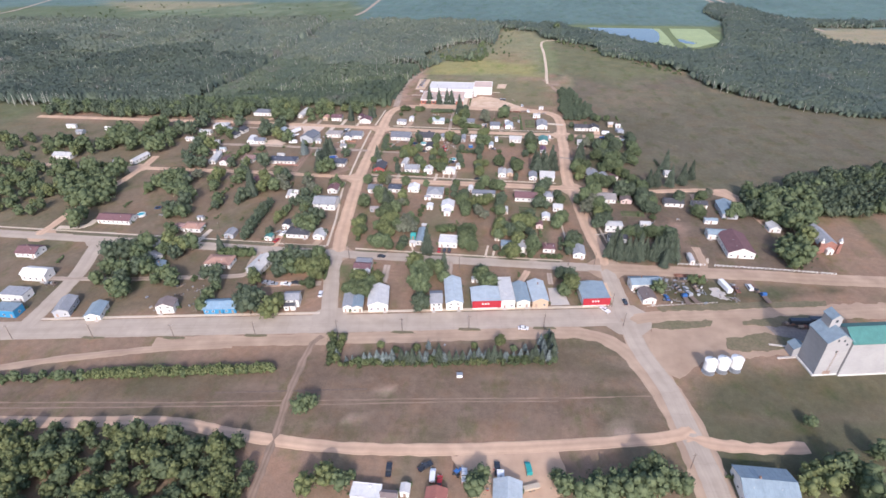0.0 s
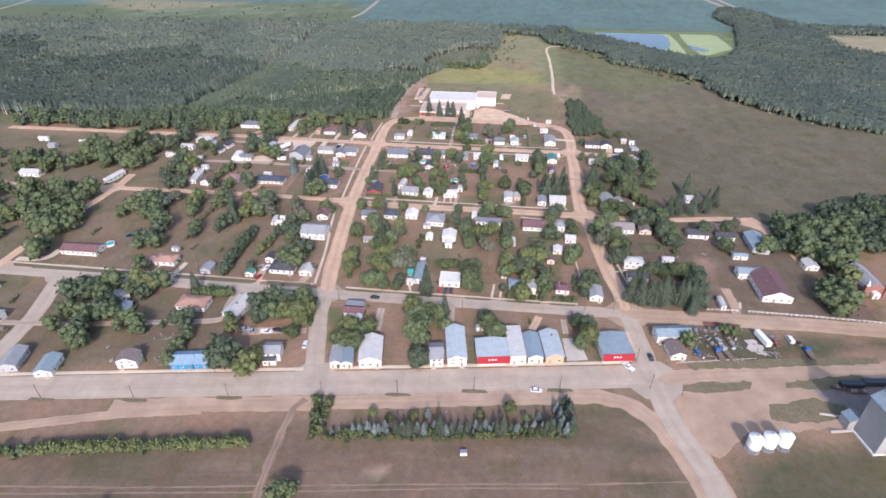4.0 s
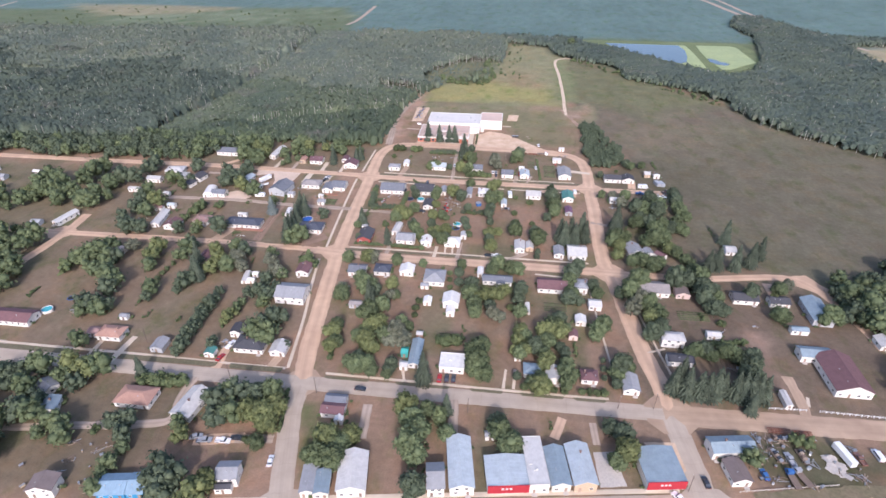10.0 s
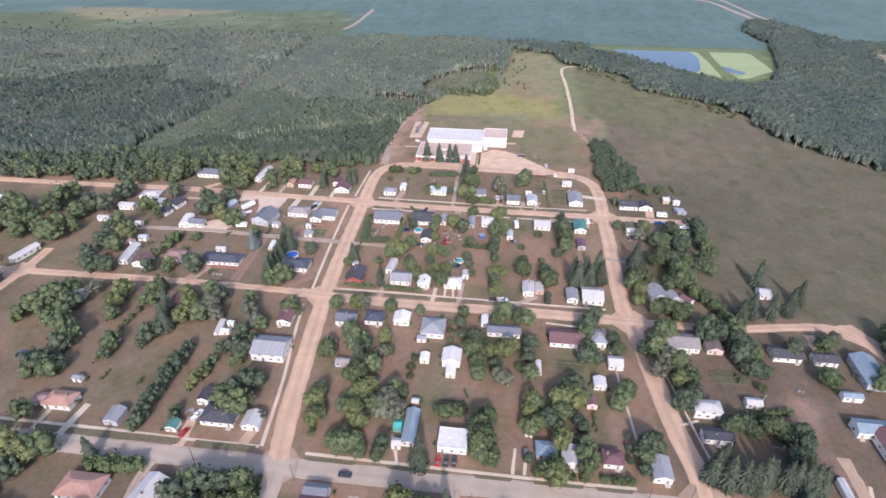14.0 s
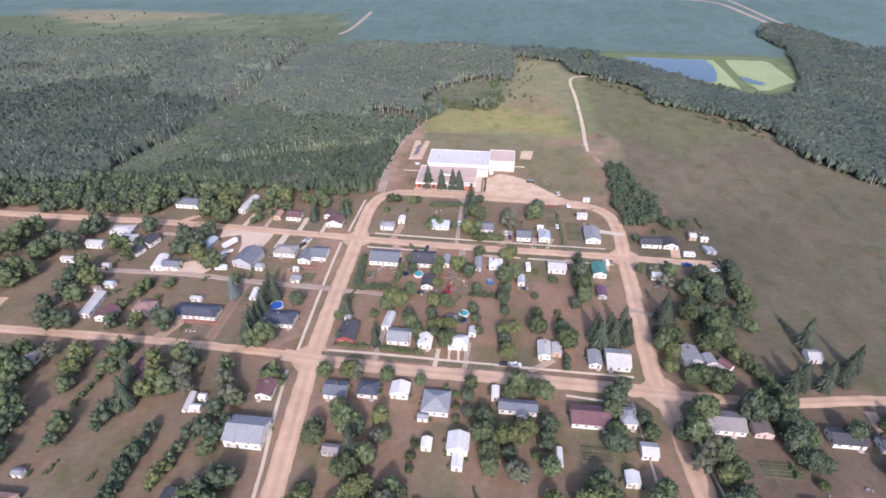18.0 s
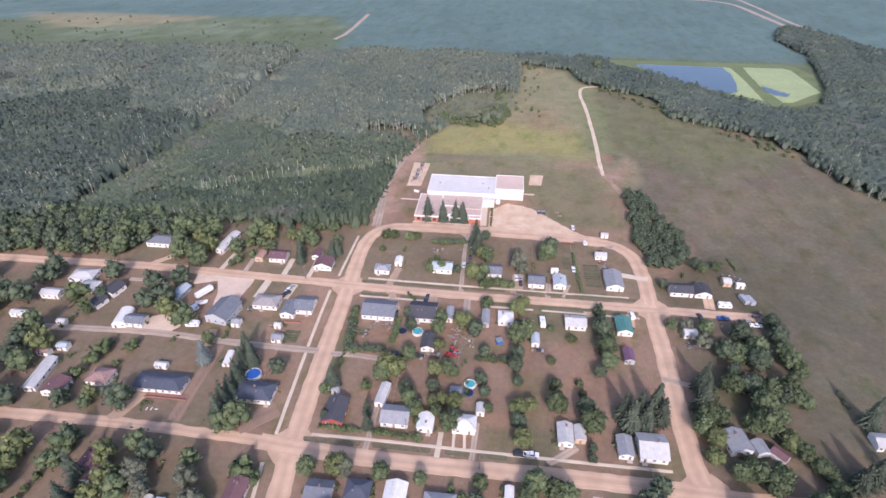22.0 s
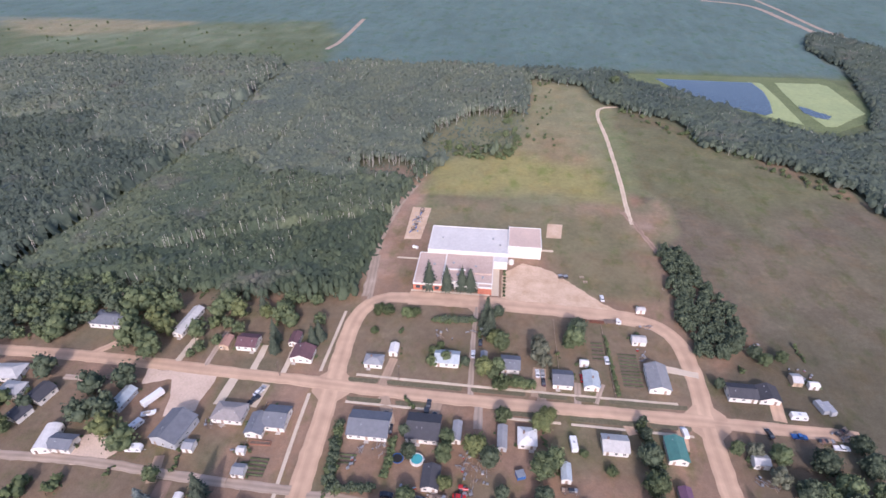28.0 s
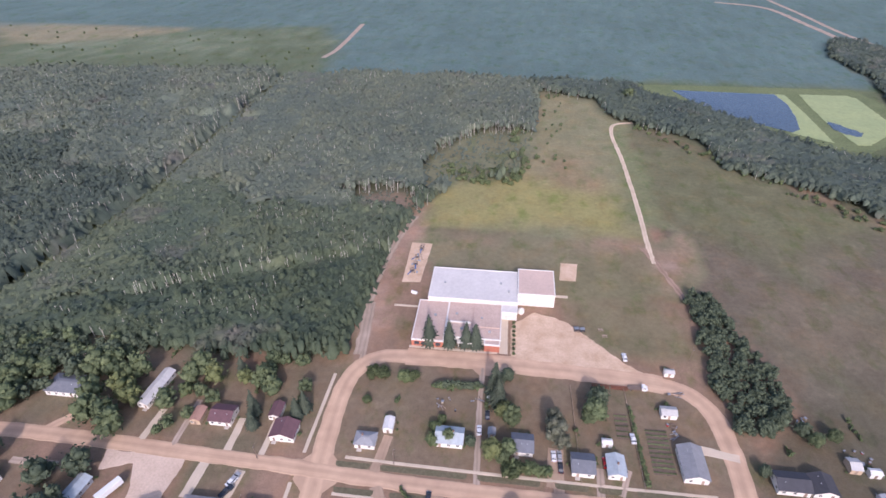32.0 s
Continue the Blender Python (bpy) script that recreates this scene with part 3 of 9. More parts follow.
# ---------------------------------------------------------------- roads
def curve_through(pts, step=3.0):
    """Points every few metres along a smooth line through pts."""
    P = [Vector((*p, 0)) for p in pts]
    P = [P[0] * 2 - P[1]] + P + [P[-1] * 2 - P[-2]]
    out = []
    for i in range(1, len(P) - 2):
        a, b, c, d = P[i - 1:i + 3]
        n = max(1, int((c - b).length / step))
        for k in range(n):
            t = k / n
            out.append(0.5 * (2 * b + (c - a) * t + (2 * a - 5 * b + 4 * c - d) * t * t + (3 * b - a - 3 * c + d) * t ** 3))
    out.append(P[-2])
    return out


level = [0]


def strip(name, pts, width, material, label, ragged=0.35, kind="structure", category="road", crown=0.09, sunk=0.0):
    """A road or path: slightly crowned, its ragged edges dipping into the ground."""
    level[0] += 1
    lift = max(0.004, 0.012 * (level[0] % 9) - sunk)
    line = curve_through(pts)
    rnd = random.Random(level[0])
    bm = bmesh.new()
    uv = bm.loops.layers.uv.new("UVMap")
    rows, dist = [], 0.0
    cross = ((-0.5, -0.06), (-0.44, 0.02 + lift), (0.0, crown + lift), (0.44, 0.02 + lift), (0.5, -0.06))
    for i, p in enumerate(line):
        d = (line[min(i + 1, len(line) - 1)] - line[max(i - 1, 0)]).normalized()
        side = Vector((d.y, -d.x, 0))
        if i:
            dist += (p - line[i - 1]).length
        row = []
        for u, z in cross:
            off = u * width + (1.5 * ragged * noise.noise(Vector((dist * 0.24, u * 9, level[0] * 3.7))) + rnd.uniform(-0.12, 0.12) * min(1, ragged * 4) if abs(u) > 0.1 else 0)
            row.append((bm.verts.new(p + side * off + Vector((0, 0, z))), u + 0.5, dist))
        rows.append(row)
    for r0, r1 in zip(rows, rows[1:]):
        for k in range(4):
            q = (r0[k], r0[k + 1], r1[k + 1], r1[k])
            f = bm.faces.new([v[0] for v in q])
            for loop, v in zip(f.loops, q):
                loop[uv].uv = v[1:]
    return tagged(new(name, mesh_of(name, bm, material)), label, category, kind=kind)


def patch(name, pts, material, label, category, z=0.05, ragged=0.6, kind="structure"):
    """A level yard, pad or pool of a given outline with an uneven edge."""
    level[0] += 1
    rnd = random.Random(level[0] + 500)
    P = [Vector((*p, 0)) for p in pts]
    ring = []
    for a, b in zip(P, P[1:] + P[:1]):
        n = max(1, int((b - a).length / 1.6))
        for k in range(n):
            q = a.lerp(b, k / n)
            ring.append(q + Vector((noise.noise(q * 0.33 + Vector((7, 0, level[0]))), noise.noise(q * 0.33 + Vector((0, 9, level[0]))), 0)) * ragged * 1.5)
    z += 0.007 * (level[0] % 7)
    bm = bmesh.new()
    top = [bm.verts.new((p.x, p.y, z)) for p in ring]
    low = [bm.verts.new((p.x, p.y, -0.05)) for p in ring]
    f = bm.faces.new(top)
    for i in range(len(ring)):
        j = (i + 1) % len(ring)
        bm.faces.new((top[i], low[i], low[j], top[j]))
    bmesh.ops.triangulate(bm, faces=[f])
    bmesh.ops.recalc_face_normals(bm, faces=bm.faces[:])
    return tagged(new(name, mesh_of(name, bm, material)), label, category, kind=kind)


strip("road", [(-420, 146), (-226, 173), (-148, 183.9), (-70, 194.4), (8, 205.4), (60, 212.8)], 14, ASPHALT, "wide worn grey main street along the shop fronts", 0.2)
strip("road", [(60, 210), (76, 214), (122, 222), (157, 226), (190, 232), (330, 256)], 9, SHOULDER, "dusty pale gravel road past the grain elevator")
strip("road", [(-420, 254.5), (-229, 253.6), (-150, 252.5), (-86, 252.4), (0, 252.7), (60, 252.7)], 8.2, ASPHALT, "pale worn street between the first two village blocks", 0.2)
strip("road", [(56, 252.7), (100, 253.4), (140, 254.2), (175, 254), (330, 259)], 10.5, SHOULDER, "dusty gravel street beside the hall")
strip("road", [(-400, 349.5), (-262, 350.5), (-178, 351.5), (-130, 350.6), (-108, 349.6)], 5.2, GRAVEL, "tan gravel village street between open lots")
strip("road", [(-112, 349.8), (-98, 348.4), (-72, 347.1), (-38, 346.8), (2, 347.3), (33, 346.6), (52, 346.2)], 7.4, GRAVEL, "tan gravel village street")
strip("road", [(50, 346), (92, 346.5), (123, 351), (140, 352), (150, 343), (157, 322), (160, 300)], 5.5, GRAVEL, "narrow tan gravel lane curving past a long shed")
strip("road", [(-420, 448.5), (-295, 449), (-240, 450.2), (-200, 450.2), (-148, 448.4), (-122, 447.6), (-75, 445.3), (-30, 444.6), (13, 444.7), (50, 444.4)], 6.6, GRAVEL, "tan gravel village street near the wood")
strip("road", [(48, 444.4), (71, 444), (104, 443.5)], 6.5, GRAVEL, "tan gravel drive to the last houses")
strip("road", [(-75.5, 194), (-78.5, 205), (-83, 224), (-86.5, 238), (-87.3, 253)], 8.8, ASPHALT, "grey paved side street")
strip("road", [(-87.5, 254), (-91, 275), (-94.6, 307), (-97.5, 335), (-99, 350), (-100.5, 383), (-102.3, 440), (-103.5, 470), (-102.8, 488), (-99, 498.5), (-92, 504.5), (-84, 506.3), (-60, 506.8), (-45, 506.7), (-5, 505.4), (18, 503.8), (33.5, 501.2), (42, 496), (47, 487), (48.7, 472), (48.4, 455), (47.6, 440), (47.5, 412), (46.4, 383), (46.3, 356), (47.8, 345), (50.7, 325), (53.7, 292), (58, 266), (58, 252)], 8.6, GRAVEL, "tan gravel loop road past the school")
strip("road", [(-80, 506.6), (-60, 506.9), (-45, 506.8), (-5, 505.5), (14, 504.2), (30, 502)], 10.8, GRAVEL, "widened tan gravel road before the school")
strip("road", [(58.5, 252), (61.5, 225), (62.8, 206), (65.4, 189), (72.2, 168), (74.3, 152), (76.2, 139), (78, 122), (79, 90), (81, 20)], 9, ASPHALT, "grey paved road crossing the old railway land")
strip("road", [(-215.5, 176), (-217, 195), (-219.5, 219), (-224, 236), (-230, 255)], 9, ASPHALT, "grey paved side street at the village edge")
strip("road", [(-269, 254), (-268, 290), (-264, 325), (-262, 352), (-263, 372)], 6, GRAVEL, "pale gravel road beside the trees")
strip("road", [(-420, 112), (-197, 124), (-132, 130.5), (-112, 131), (-96, 129), (-74, 127.5), (-52, 127), (-20, 129.5), (19, 135), (66, 144), (76, 149)], 5.5, GRAVEL, "tan gravel road along the field's south side")
strip("path", [(-76, 185), (-79, 180.4), (-79.6, 163.7), (-79.4, 150.7), (-77.9, 135.8), (-76.8, 122.8), (-75.5, 70)], 3.0, FIELD_TRACK, "worn brown dirt track across the dry field", 0.9, category="path")
strip("path", [(-420, 108), (-179.5, 134.8), (-127.4, 140.1), (-76.1, 146.6), (-17.5, 153.9), (27, 158.9), (66, 164)], 0.6, FIELD_TRACK, "faint wheel rut along the old railway bed", 0.25, category="path", crown=0.03)
strip("path", [(-420, 105.5), (-177, 132.3), (-126, 138.3), (-75, 144.5), (-17, 152.2), (28, 157.3)], 0.6, FIELD_TRACK, "faint wheel rut along the old railway bed", 0.25, category="path", crown=0.03)
strip("path", [(-109, 147.5), (-78, 151.6), (-48.6, 155.8)], 0.8, SOIL, "dark narrow ditch across the dry field", 0.3, category="ditch", crown=0.02)
strip("road", [(-262, 130), (-201.6, 153), (-170.8, 162.7), (-144.6, 169.6), (-114, 175.4)], 4.6, SHOULDER, "sandy track joining the main street", 0.6)
strip("road_shoulder", [(-150, 172.6), (-120, 177), (-75, 183.3), (-37, 188.6), (19, 197), (44, 198.5), (57, 190.5), (64, 178)], 8.4, SHOULDER, "sandy shoulder along the main street", 0.8, crown=0.03, sunk=0.09)
strip("road_shoulder", [(65.5, 205), (66.6, 182), (71.6, 164), (75, 148), (77, 125), (78.5, 90)], 14.5, SHOULDER, "sandy shoulder under the southern road", 0.8, crown=0.03, sunk=0.09)
strip("road", [(73.3, 144.7), (82.1, 142.8), (95.3, 142.5), (115.4, 144.7)], 5, GRAVEL, "dusty tan drive to the southern farmyard", 1.0)
strip("lane", [(-232, 214), (-195, 217), (-166, 221.5), (-140, 225), (-130, 228.5), (-132, 239.5), (-131, 250)], 3.8, DIRT, "dusty back lane behind the main street houses", 0.5)
strip("lane", [(-240, 399), (-220, 400), (-181, 401), (-144, 399), (-104, 398)], 4, DIRT, "two-track back lane through dry grass", 0.4)
strip("lane", [(-98, 397), (-88, 397.5), (-76, 396.5)], 3.6, DIRT, "short two-track lane between yards", 0.4)
strip("lane", [(-46, 503), (-46, 476), (-45, 447)], 2.6, DIRT, "narrow two-track lane", 0.3)
strip("path", [(43, 590), (42.5, 605), (44, 656), (44, 723), (42.5, 765), (47, 787), (64, 794)], 3.2, PALE_TRAIL, "pale dirt trail through the meadow", 0.4, category="path")
strip("path", [(38.7, 604.5), (43.4, 593.0), (47.2, 579.1), (54.1, 554.6)], 3.6, TRAIL_END, "bare reddish end of the meadow trail", 1.3, category="path", crown=0.04)
strip("path", [(-102, 505), (-105, 552), (-101, 598), (-94, 625)], 4, DIRT, "worn dirt track along the wood's edge", 0.8, category="path")
strip("road", [(355, 1330), (366, 1233), (374, 1130), (391, 1050), (413, 954), (440, 880)], 7, DIRT, "pale farm road beyond the fields")
strip("road", [(268, 1305), (330, 1268), (349, 1167), (361, 1085), (372, 1072)], 9, DIRT, "pale worn field edge beside the farm road", 1.5)
strip("road", [(-243, 1110), (-244, 992), (-251, 950)], 6, DIRT, "pale farm track at the wood's far end")
strip("road", [(-900, 905), (-860, 940), (-876, 1067)], 6, DIRT, "far pale farm track")
strip("driveway", [(-264, 264), (-252, 265), (-247, 269), (-247, 275)], 4.5, WALKWAY, "curved pale concrete drive beside the street", 0.15, category="driveway")
# footpaths
for pts, w in (([(-330, 261.4), (-206, 260.4), (-158, 260.2), (-125, 259.5), (-96.5, 259.4)], 1.5), ([(-79, 258.6), (-26, 258.0), (14, 257.7), (36, 258.0)], 1.4), ([(-95.6, 259.6), (-99.5, 293), (-103.6, 316), (-107, 341)], 1.5),
               ([(-106.6, 353), (-109, 394), (-110.2, 420), (-110.8, 441)], 1.5), ([(-93.4, 354.8), (-66, 354.9), (-29, 354.3), (3, 354), (38, 353.8)], 1.4), ([(-94, 453.3), (-76, 452.8), (-41, 452.3), (-8, 452.0), (38.5, 452.0)], 1.4),
               ([(-95, 438.5), (-74, 438.3), (-60, 438.2)], 1.3), ([(-30, 437.4), (-9, 437.3)], 1.3), ([(-5, 437.3), (22, 437.0), (41, 436.7)], 1.3), ([(-109.8, 453.3), (-108.8, 493)], 1.5), ([(9, 340.5), (36, 338.5)], 1.2),
               ([(-212, 182.8), (-150, 191.6), (-82, 200.8)], 1.8), ([(-71, 202.6), (8, 213.6), (54, 220)], 1.9), ([(-80, 512.9), (-40, 512.9)], 1.6), ([(-37.3, 512.5), (-37.5, 540)], 4.0), ([(-92, 540.5), (-80, 540.5)], 1.4), ([(-13, 556), (-6, 556)], 2.0),
               ([(66, 262), (62.5, 280), (59.4, 300), (55.5, 325)], 1.1), ([(40, 270), (35, 340)], 1.0), ([(113, 263), (114.5, 268)], 1.4)):
    strip("footpath", pts, w, WALKWAY, "narrow pale concrete footpath", 0.08, category="path", crown=0.06)
for cx, cy, cr, mt in ((-87.2, 252.5, 7.5, SHOULDER), (-99, 348.8, 8, GRAVEL), (-102.4, 446, 8, GRAVEL), (47.8, 346.4, 8, GRAVEL), (47.9, 444.4, 8, GRAVEL), (58.5, 252.7, 9.5, SHOULDER), (-76.5, 197, 8.5, ASPHALT), (-264, 350.4, 7, GRAVEL),
                       (-229, 253.7, 8, ASPHALT), (62.5, 211, 11, ASPHALT), (-267, 254.3, 7, GRAVEL), (-45, 504, 5, GRAVEL)):
    patch("crossing", [(cx - cr, cy - cr * 0.45), (cx - cr * 0.45, cy - cr), (cx + cr * 0.45, cy - cr), (cx + cr, cy - cr * 0.45), (cx + cr, cy + cr * 0.45), (cx + cr * 0.45, cy + cr), (cx - cr * 0.45, cy + cr), (cx - cr, cy + cr * 0.45)],
          mt, "widened dusty street crossing", "crossing", 0.03, 0.15)
patch("school_yard", [(-34.4, 511), (-34, 532), (-23, 542), (-14, 540), (-5.6, 535), (2, 527), (10, 518.5), (22, 508), (-5, 509)], SAND, "pale gravel car park beside the school", "car park")
patch("playground", [(-92, 596), (-80, 596), (-82, 560), (-91.5, 559)], SAND, "pale sand playground bed", "playground", ragged=0.2)
patch("sand_court", [(-8, 585), (1, 585), (-1, 569.5), (-9.5, 569.5)], SAND, "square of pale sand on the school grass", "court", ragged=0.2)
patch("gravel_yard", [(-184, 446.5), (-152.4, 446), (-153.4, 427), (-164.4, 423.2), (-166.8, 433.6), (-171, 441.8), (-182, 438)], PALE_ROCK, "pale gravel yard before a workshop", "yard", ragged=0.4)
patch("gravel_yard", [(-191.0, 402.0), (-192.1, 410.8), (-183.1, 413.6), (-172.4, 406.8), (-175.7, 400.8), (-186.7, 399.2)], PALE_ROCK, "pale gravel yard beside garages", "yard")
patch("concrete_pad", [(27, 232), (34, 233), (37, 219.5), (28, 218)], CONCRETE, "cracked empty concrete pad between shops", "pad", ragged=0.15)
patch("bare_corner", [(46, 238), (58, 240), (58, 228), (54, 222), (50, 230)], SAND, "bare sandy corner behind a shop", "yard", ragged=1.0)
strip("driveway", [(110, 258), (111, 262), (111, 270), (111, 279)], 4.5, SHOULDER, "worn bare earth drive beside the hall", 0.7, category="driveway")
patch("gravel_yard", [(130, 352), (150, 356), (163, 330), (160, 312), (150, 340)], GRAVEL, "tan gravel yard by the long shed", "yard", ragged=0.8)
patch("gravel_yard", [(-12, 128), (26, 134), (30, 120), (14, 106), (2, 104), (-6, 118)], GRAVEL, "bare tan yard between farm vehicles", "yard", ragged=0.8)
patch("bare_yard", [(70, 198), (76, 213), (122, 225), (166, 233), (200, 238), (205, 226), (163, 222), (140, 206), (130, 194), (92, 187), (77, 174), (71, 182)], SHOULDER, "bare sandy ground before the elevator", "yard", ragged=1.4)
POLE_SPOTS = [(-179.2, 173.1), (-142.5, 176.9), (-106.4, 182.2), (-69.6, 187.2), (-40.4, 191.4), (-10.3, 196.4), (23.7, 200.8)]
VERGE = mat("dry_verge_grass", (0.19, 0.15, 0.095), (0.15, 0.135, 0.075), rough=0.95, big=0.15, fine=0.9)
for isle in ([(73, 208.4), (83, 211.8), (102.3, 214.6), (99.7, 209.7), (81.7, 205.6), (73.2, 205.4)], [(104.6, 202.2), (122.9, 207.8), (134.5, 204.3), (125.6, 196.5), (108.8, 193.7), (102.6, 195.8)],
             [(116, 215.3), (145.8, 223), (154.7, 221.3), (132, 213.2), (115, 212.5)], [(78, 222), (120, 229.5), (160, 235), (160, 231), (122, 225), (80, 218.5)]):
    patch("verge", isle, VERGE, "island of dry grass in the sandy yard", "verge", 0.2, 0.9)
for px, py in POLE_SPOTS:
    patch("verge", [(px - 5, py - 1.1), (px, py - 1.3), (px + 5.5, py - 0.2), (px + 4.5, py + 1.0), (px - 4.5, py + 0.5)], VERGE, "tuft of dry grass round a street pole", "verge", 0.16, 0.3)
GREEN_VERGE = mat("green_verge_grass", (0.125, 0.118, 0.068), (0.158, 0.132, 0.085), rough=0.95, big=0.12, fine=0.9)
for y0, y1, spans in ((256.6, 259.5, ((-250, -188.5), (-183, -173), (-169.5, -126), (-120.5, -97.5))), (255.6, 257.2, ((-79, -60), (-49.5, -27), (-19, -5.5), (1, 18.5), (22, 35))),
                      (351.3, 353.6, ((-96, -74), (-70, -47.8), (-43, -33.5), (-30.8, -20))), (449.0, 451.4, ((-97, -84), (-80.5, -48.5), (-45, -22.5), (-17.5, -5.5), (-2.5, 6.5), (11, 42))),
                      (438.8, 441.2, ((-95, -80.5), (-75, -62), (-29, -9.5), (-5.5, 21), (25.5, 41)))):
    for x0, x1 in spans:
        patch("verge", [(x0 + 0.2, y0 + 0.8), (x0 + 1.0, y0 + 0.1), (x1 - 1.0, y0 + 0.1), (x1 - 0.2, y0 + 0.8), (x1 - 0.1, y1), (x0 + 0.1, y1)], GREEN_VERGE, "mown green verge between footpath and street", "verge", 0.1, 0.12)
# gravel colour darkened where the elevator's shadow falls
SHADED_GRAVEL = mat("shaded_gravel", (0.27, 0.22, 0.19), (0.22, 0.185, 0.16), rough=0.95, big=0.1, fine=0.8)
patch("apron", [(124, 214), (158, 223), (150, 208), (140, 203), (128, 205)], SHADED_GRAVEL, "gravel apron behind the elevator, darkened for its shadow", "yard", 0.1, 0.6)


# drives and yard paths
strip("driveway", [(-171.9, 254.2), (-170.1, 270.6)], 3, WALKWAY, "pale concrete driveway to a house", 0.2, category="driveway", crown=0.05)
strip("driveway", [(-183.2, 257), (-182.8, 268.8)], 2.2, WALKWAY, "pale concrete driveway to a house", 0.2, category="driveway", crown=0.05)
strip("driveway", [(-125.6, 255.7), (-126.4, 270)], 4.5, GRAVEL, "tan gravel driveway to a house", 0.2, category="driveway", crown=0.05)
strip("driveway", [(-103.7, 257.1), (-100.6, 269.9)], 4, SHOULDER, "pale gravel driveway to a house", 0.2, category="driveway", crown=0.05)
strip("driveway", [(55.1, 286.4), (64.3, 290)], 1.2, WALKWAY, "pale concrete driveway to a house", 0.2, category="driveway", crown=0.05)
strip("driveway", [(126.6, 346), (126.6, 331.9)], 5, GRAVEL, "tan gravel driveway to a house", 0.2, category="driveway", crown=0.05)
strip("driveway", [(-5.6, 258.6), (-4.7, 269.4)], 1.3, WALKWAY, "pale concrete driveway to a house", 0.2, category="driveway", crown=0.05)
strip("driveway", [(-1.5, 258.8), (-0.8, 269.8)], 1.3, WALKWAY, "pale concrete driveway to a house", 0.2, category="driveway", crown=0.05)
strip("driveway", [(-57.7, 244.2), (-56.8, 228.1)], 4, DIRT, "worn dirt driveway to a house", 0.2, category="driveway", crown=0.05)
strip("driveway", [(-24.8, 250.5), (-23.6, 232)], 4, DIRT, "worn dirt driveway to a house", 0.2, category="driveway", crown=0.05)
strip("driveway", [(17.1, 246.2), (13.5, 236.4)], 4, GRAVEL, "tan gravel driveway to a house", 0.2, category="driveway", crown=0.05)
strip("driveway", [(28.2, 245.3), (28.8, 235.3)], 3, DIRT, "worn dirt driveway to a house", 0.2, category="driveway", crown=0.05)
strip("driveway", [(-118.6, 250.5), (-118.9, 238.5)], 3.4, DIRT, "worn dirt driveway to a house", 0.2, category="driveway", crown=0.05)
strip("driveway", [(-116.9, 220.4), (-99.3, 223.7)], 5, GRAVEL, "tan gravel driveway to a house", 0.2, category="driveway", crown=0.05)
strip("driveway", [(-102.3, 222.8), (-88.4, 224.3)], 4, DIRT, "worn dirt driveway to a house", 0.2, category="driveway", crown=0.05)
strip("driveway", [(-45.7, 257.7), (-49.6, 270.2)], 1.2, WALKWAY, "pale concrete driveway to a house", 0.2, category="driveway", crown=0.05)
strip("driveway", [(-172.7, 351.4), (-167.3, 366.6)], 6, SHOULDER, "pale gravel driveway to a house", 0.2, category="driveway", crown=0.05)
strip("driveway", [(-148.8, 396.7), (-148.2, 354.8)], 5.5, BARE, "bare brown earth driveway to a house", 0.2, category="driveway", crown=0.05)
strip("driveway", [(-110.7, 365.3), (-122.6, 354.6)], 9, BARE, "bare brown earth driveway to a house", 0.2, category="driveway", crown=0.05)
strip("driveway", [(-71.9, 347.2), (-71.6, 371.2)], 2.6, DIRT, "worn dirt driveway to a house", 0.2, category="driveway", crown=0.05)
strip("driveway", [(-45.5, 349), (-45.1, 361.2)], 2.2, WALKWAY, "pale concrete driveway to a house", 0.2, category="driveway", crown=0.05)
strip("driveway", [(-32.9, 350), (-32, 367)], 2.4, DIRT, "worn dirt driveway to a house", 0.2, category="driveway", crown=0.05)
strip("driveway", [(-39.9, 351.3), (-40.3, 361.7)], 1.2, WALKWAY, "pale concrete driveway to a house", 0.2, category="driveway", crown=0.05)
strip("driveway", [(-35.7, 351.4), (-36.3, 361.7)], 1.2, WALKWAY, "pale concrete driveway to a house", 0.2, category="driveway", crown=0.05)
strip("driveway", [(-5.5, 352), (5.3, 360.2)], 3, DIRT, "worn dirt driveway to a house", 0.2, category="driveway", crown=0.05)
strip("driveway", [(43.7, 398.5), (55.1, 395.9)], 3, DIRT, "worn dirt driveway to a house", 0.2, category="driveway", crown=0.05)
strip("driveway", [(35.9, 430), (37.3, 442.9)], 4, GRAVEL, "tan gravel driveway to a house", 0.2, category="driveway", crown=0.05)
strip("driveway", [(-80.2, 442.8), (-75.1, 429.2)], 5, SHOULDER, "pale gravel driveway to a house", 0.2, category="driveway", crown=0.05)
strip("driveway", [(-58.5, 445.3), (-59.4, 429.8)], 6, SHOULDER, "pale gravel driveway to a house", 0.2, category="driveway", crown=0.05)
strip("driveway", [(-41.4, 447.2), (-41.1, 431)], 4, DIRT, "worn dirt driveway to a house", 0.2, category="driveway", crown=0.05)
strip("driveway", [(76.3, 447.7), (77.8, 458.7)], 5.5, GRAVEL, "tan gravel driveway to a house", 0.2, category="driveway", crown=0.05)
strip("driveway", [(15.4, 443.4), (18.2, 435)], 4, GRAVEL, "tan gravel driveway to a house", 0.2, category="driveway", crown=0.05)
strip("driveway", [(-15.6, 462.8), (-16.2, 443.9)], 4, SHOULDER, "pale gravel driveway to a house", 0.2, category="driveway", crown=0.05)
strip("driveway", [(-198.1, 438.3), (-216.8, 438.2)], 3, DIRT, "worn dirt driveway to a house", 0.2, category="driveway", crown=0.05)
